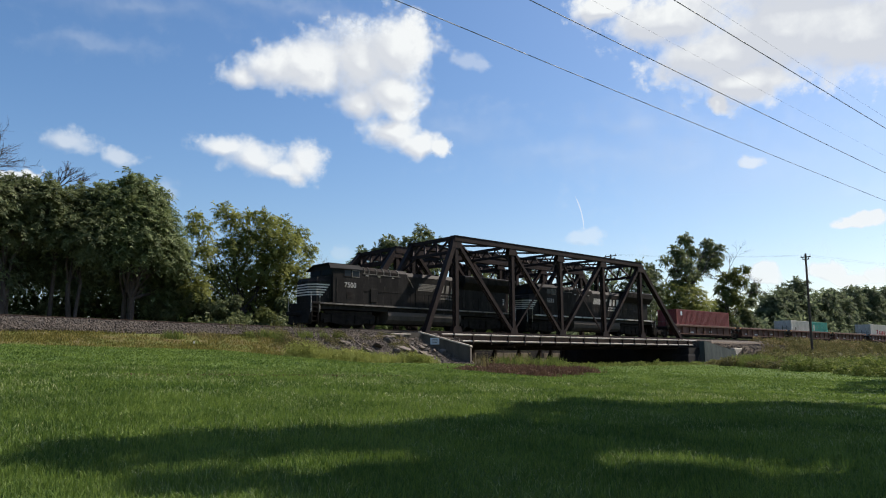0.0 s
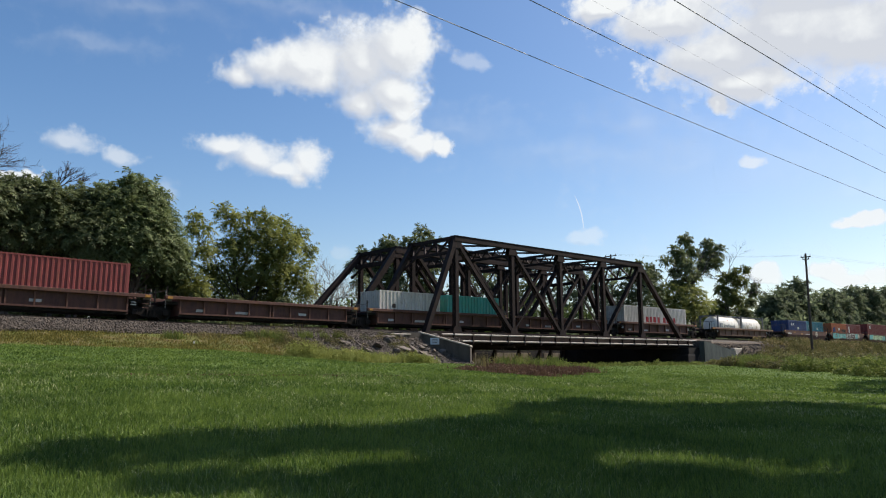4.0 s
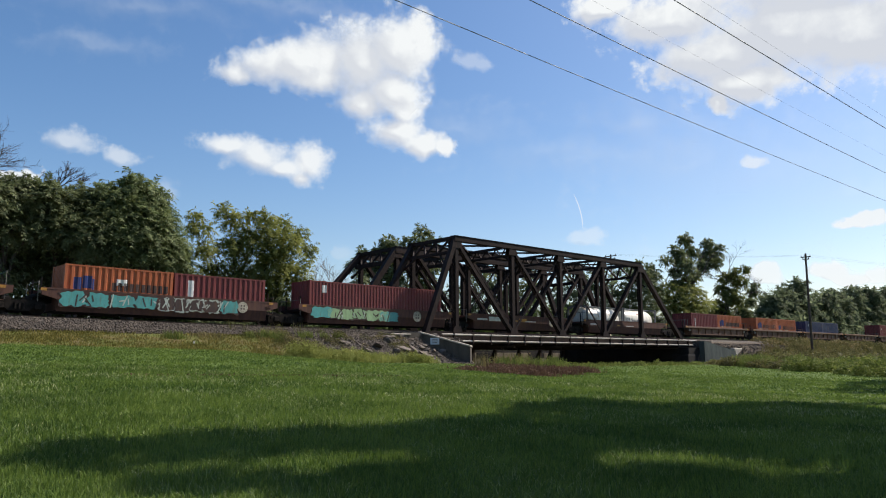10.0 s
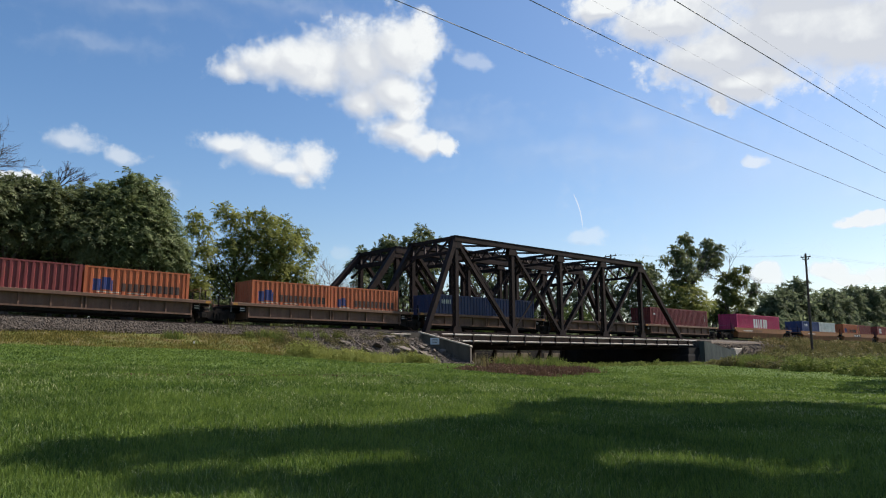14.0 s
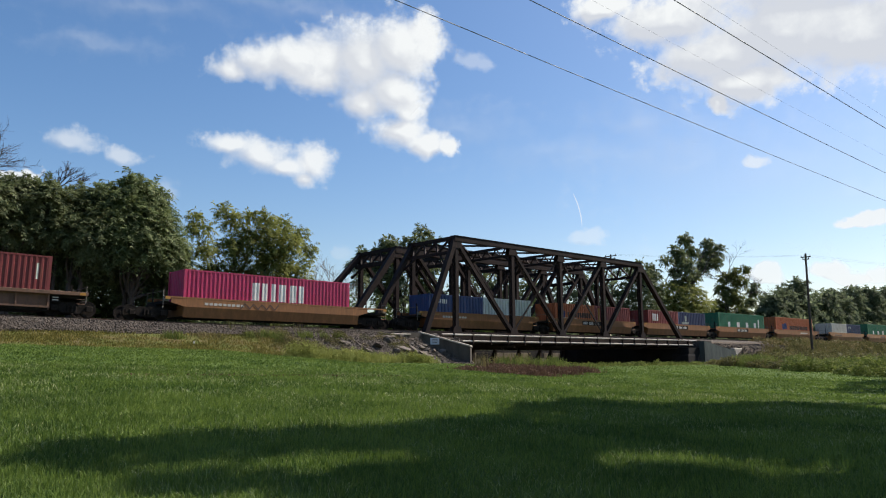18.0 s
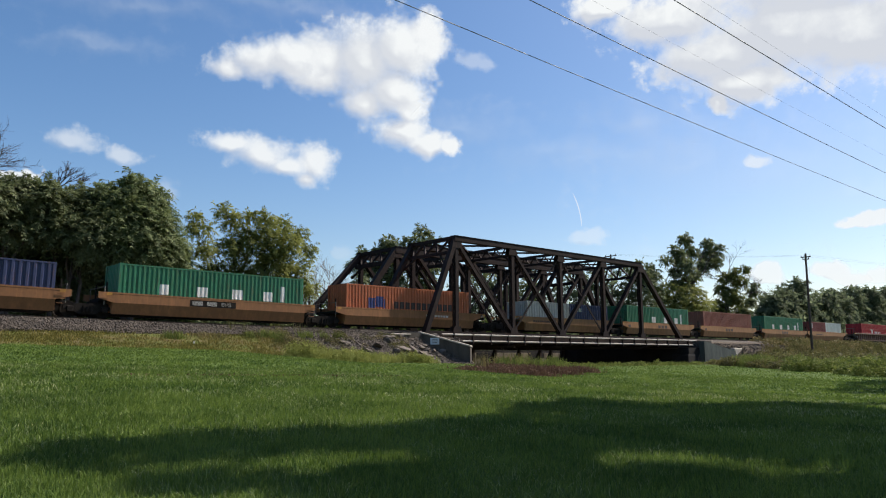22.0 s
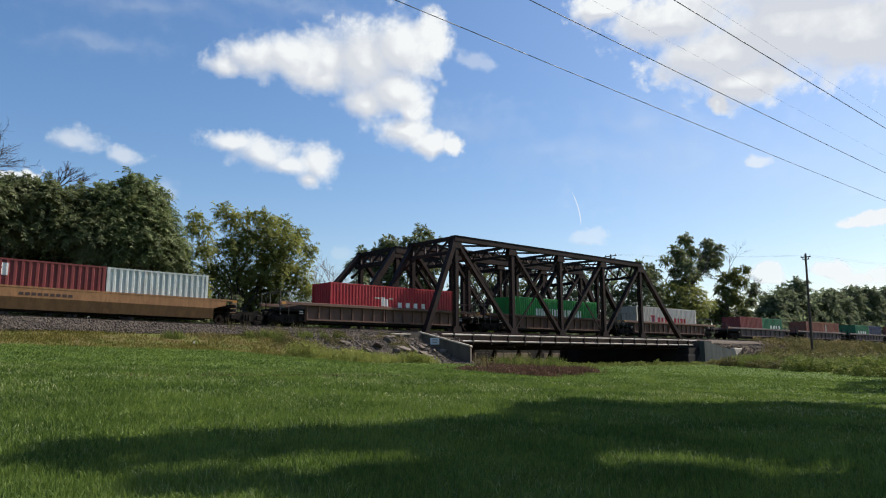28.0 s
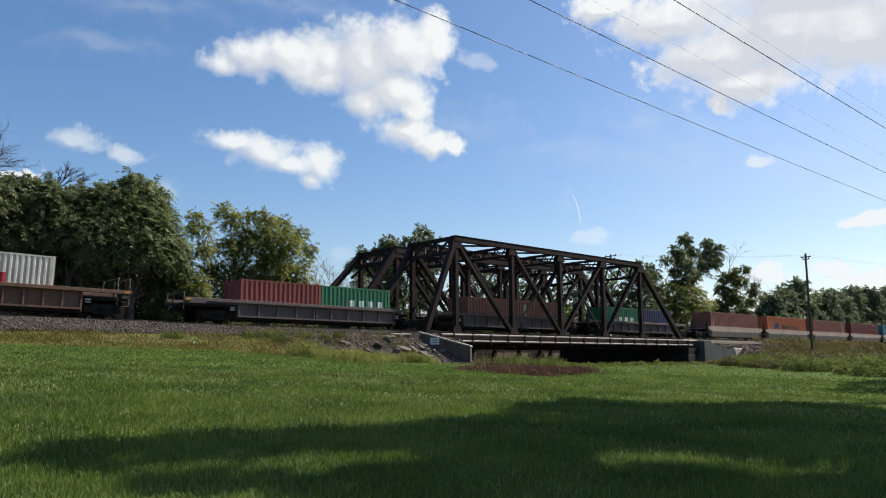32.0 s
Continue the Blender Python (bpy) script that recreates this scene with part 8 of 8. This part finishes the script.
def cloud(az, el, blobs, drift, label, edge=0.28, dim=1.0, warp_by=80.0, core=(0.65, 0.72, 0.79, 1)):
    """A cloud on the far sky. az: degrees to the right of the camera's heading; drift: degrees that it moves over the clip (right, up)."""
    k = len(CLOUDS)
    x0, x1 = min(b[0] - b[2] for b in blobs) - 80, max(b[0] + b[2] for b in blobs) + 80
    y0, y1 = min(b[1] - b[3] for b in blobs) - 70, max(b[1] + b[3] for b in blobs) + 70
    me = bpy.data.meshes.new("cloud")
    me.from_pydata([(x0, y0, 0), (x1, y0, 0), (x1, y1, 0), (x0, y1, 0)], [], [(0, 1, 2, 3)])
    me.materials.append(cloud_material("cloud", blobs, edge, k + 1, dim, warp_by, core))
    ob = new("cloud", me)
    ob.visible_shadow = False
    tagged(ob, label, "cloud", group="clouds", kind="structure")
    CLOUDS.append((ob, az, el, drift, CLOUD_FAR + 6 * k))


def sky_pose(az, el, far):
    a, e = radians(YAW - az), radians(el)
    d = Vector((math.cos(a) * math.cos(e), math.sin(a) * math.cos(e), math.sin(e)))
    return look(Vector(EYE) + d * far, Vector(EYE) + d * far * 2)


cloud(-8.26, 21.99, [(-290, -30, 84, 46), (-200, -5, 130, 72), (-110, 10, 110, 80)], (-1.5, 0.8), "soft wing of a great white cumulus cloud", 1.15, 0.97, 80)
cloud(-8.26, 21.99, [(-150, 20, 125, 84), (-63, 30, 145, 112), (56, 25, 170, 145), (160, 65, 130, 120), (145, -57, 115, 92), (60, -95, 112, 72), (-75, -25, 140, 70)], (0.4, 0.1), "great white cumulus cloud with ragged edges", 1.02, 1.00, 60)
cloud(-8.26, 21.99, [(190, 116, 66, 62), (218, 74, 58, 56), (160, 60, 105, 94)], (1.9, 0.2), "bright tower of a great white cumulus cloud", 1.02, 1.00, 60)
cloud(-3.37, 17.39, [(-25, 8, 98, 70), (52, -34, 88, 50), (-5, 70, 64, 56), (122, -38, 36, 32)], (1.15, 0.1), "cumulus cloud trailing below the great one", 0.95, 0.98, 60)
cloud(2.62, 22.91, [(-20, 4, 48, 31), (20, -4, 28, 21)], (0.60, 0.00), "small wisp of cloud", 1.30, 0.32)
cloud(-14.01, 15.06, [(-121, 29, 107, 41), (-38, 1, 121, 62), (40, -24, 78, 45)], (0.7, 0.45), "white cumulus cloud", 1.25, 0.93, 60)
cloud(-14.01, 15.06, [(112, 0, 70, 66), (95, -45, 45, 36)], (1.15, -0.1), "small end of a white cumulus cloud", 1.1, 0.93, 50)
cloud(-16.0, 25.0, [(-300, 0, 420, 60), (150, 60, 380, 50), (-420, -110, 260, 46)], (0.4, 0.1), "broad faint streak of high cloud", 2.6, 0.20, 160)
# a glowing veil added to brighten the sky on the sun's side
cloud(25.0, 13.0, [(0, 0, 620, 230), (-260, 60, 340, 170), (200, -60, 420, 160)], (0.2, 0.0), "glowing veil added to whiten the sky towards the sun", 2.2, 0.22, 120)
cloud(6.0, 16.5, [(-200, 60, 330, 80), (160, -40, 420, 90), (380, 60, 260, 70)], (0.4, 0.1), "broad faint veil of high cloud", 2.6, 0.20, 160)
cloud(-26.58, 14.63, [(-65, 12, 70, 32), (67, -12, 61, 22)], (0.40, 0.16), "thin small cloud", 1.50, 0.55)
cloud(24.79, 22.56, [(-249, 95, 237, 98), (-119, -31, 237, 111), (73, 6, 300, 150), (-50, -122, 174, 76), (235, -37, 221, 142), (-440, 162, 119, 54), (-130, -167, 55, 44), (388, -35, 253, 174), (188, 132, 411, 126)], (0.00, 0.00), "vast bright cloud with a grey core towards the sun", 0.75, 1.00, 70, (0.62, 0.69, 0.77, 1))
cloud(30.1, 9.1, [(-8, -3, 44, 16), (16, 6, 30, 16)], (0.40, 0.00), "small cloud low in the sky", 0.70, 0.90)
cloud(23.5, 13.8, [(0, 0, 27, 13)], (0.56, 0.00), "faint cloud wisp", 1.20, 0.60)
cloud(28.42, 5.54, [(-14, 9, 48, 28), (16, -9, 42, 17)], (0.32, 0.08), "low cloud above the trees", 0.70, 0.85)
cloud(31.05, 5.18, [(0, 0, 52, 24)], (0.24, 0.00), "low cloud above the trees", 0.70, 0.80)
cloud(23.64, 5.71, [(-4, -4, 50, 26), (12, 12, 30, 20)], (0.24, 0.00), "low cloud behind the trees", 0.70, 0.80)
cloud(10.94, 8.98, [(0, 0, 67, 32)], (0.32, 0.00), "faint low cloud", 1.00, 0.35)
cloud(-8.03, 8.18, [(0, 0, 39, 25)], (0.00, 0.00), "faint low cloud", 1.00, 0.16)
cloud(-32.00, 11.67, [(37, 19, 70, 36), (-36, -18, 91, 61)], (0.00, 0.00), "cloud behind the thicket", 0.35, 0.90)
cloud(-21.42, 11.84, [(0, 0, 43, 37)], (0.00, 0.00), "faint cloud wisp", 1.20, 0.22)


def vapour_trail(az, el, bend, label):
    """A thin bowed streak of vapour on the far sky."""
    m = bpy.data.materials.new("vapour")
    m.use_nodes = True
    t = m.node_tree
    t.nodes.remove(t.nodes["Principled BSDF"])
    em, tr, mx = node(t, "ShaderNodeEmission"), node(t, "ShaderNodeBsdfTransparent"), node(t, "ShaderNodeMixShader")
    em.inputs[0].default_value, em.inputs[1].default_value = (0.93, 0.97, 1.0, 1), 0.72
    mx.inputs[0].default_value = 0.5
    for k, n in ((1, tr), (2, em)):
        t.links.new(n.outputs[0], mx.inputs[k])
    t.links.new(mx.outputs[0], t.nodes["Material Output"].inputs[0])
    vs, n = [], 24
    for i in range(n + 1):
        q = i / n
        x, y = bend * (q - q * q * 0.5), 58.0 - 112.0 * q
        w = 1.8 * min(1.0, 4 * q + 0.2, 4 * (1 - q) + 0.2)
        vs += [(x - w, y, 0), (x + w, y, 0)]
    me = bpy.data.meshes.new("vapour_trail")
    me.from_pydata(vs, [], [(2 * i, 2 * i + 1, 2 * i + 3, 2 * i + 2) for i in range(n)])
    me.materials.append(m)
    ob = new("vapour_trail", me)
    ob.visible_shadow = False
    tagged(ob, label, "vapour trail", kind="structure")
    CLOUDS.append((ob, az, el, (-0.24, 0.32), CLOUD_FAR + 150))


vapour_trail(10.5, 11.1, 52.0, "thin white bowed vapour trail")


def motions():
    """The train rolls along the near track, slowing a little; the clouds drift."""
    def gone(t):
        return SPEED * t - (0.025 * (t - 10.0) ** 2 if t > 10 else 0.0)
    times = [i * 2.0 for i in range(17)]
    for ob, o, y, z in MOVERS:
        rows = []
        for i in range(65):
            t = i * 0.5
            x = o - gone(t)
            if t in times or -25 < x < 40:
                up, tail = float(rise(x)), float(rise(x + 14.0))
                rows.append((t, pose(x, y, z + up, 0, math.degrees(math.atan((up - tail) / 14.0)), 0)))
        walk(ob, rows)
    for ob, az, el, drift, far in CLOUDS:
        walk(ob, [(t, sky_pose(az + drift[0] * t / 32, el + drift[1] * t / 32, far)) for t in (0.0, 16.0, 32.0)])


motions()
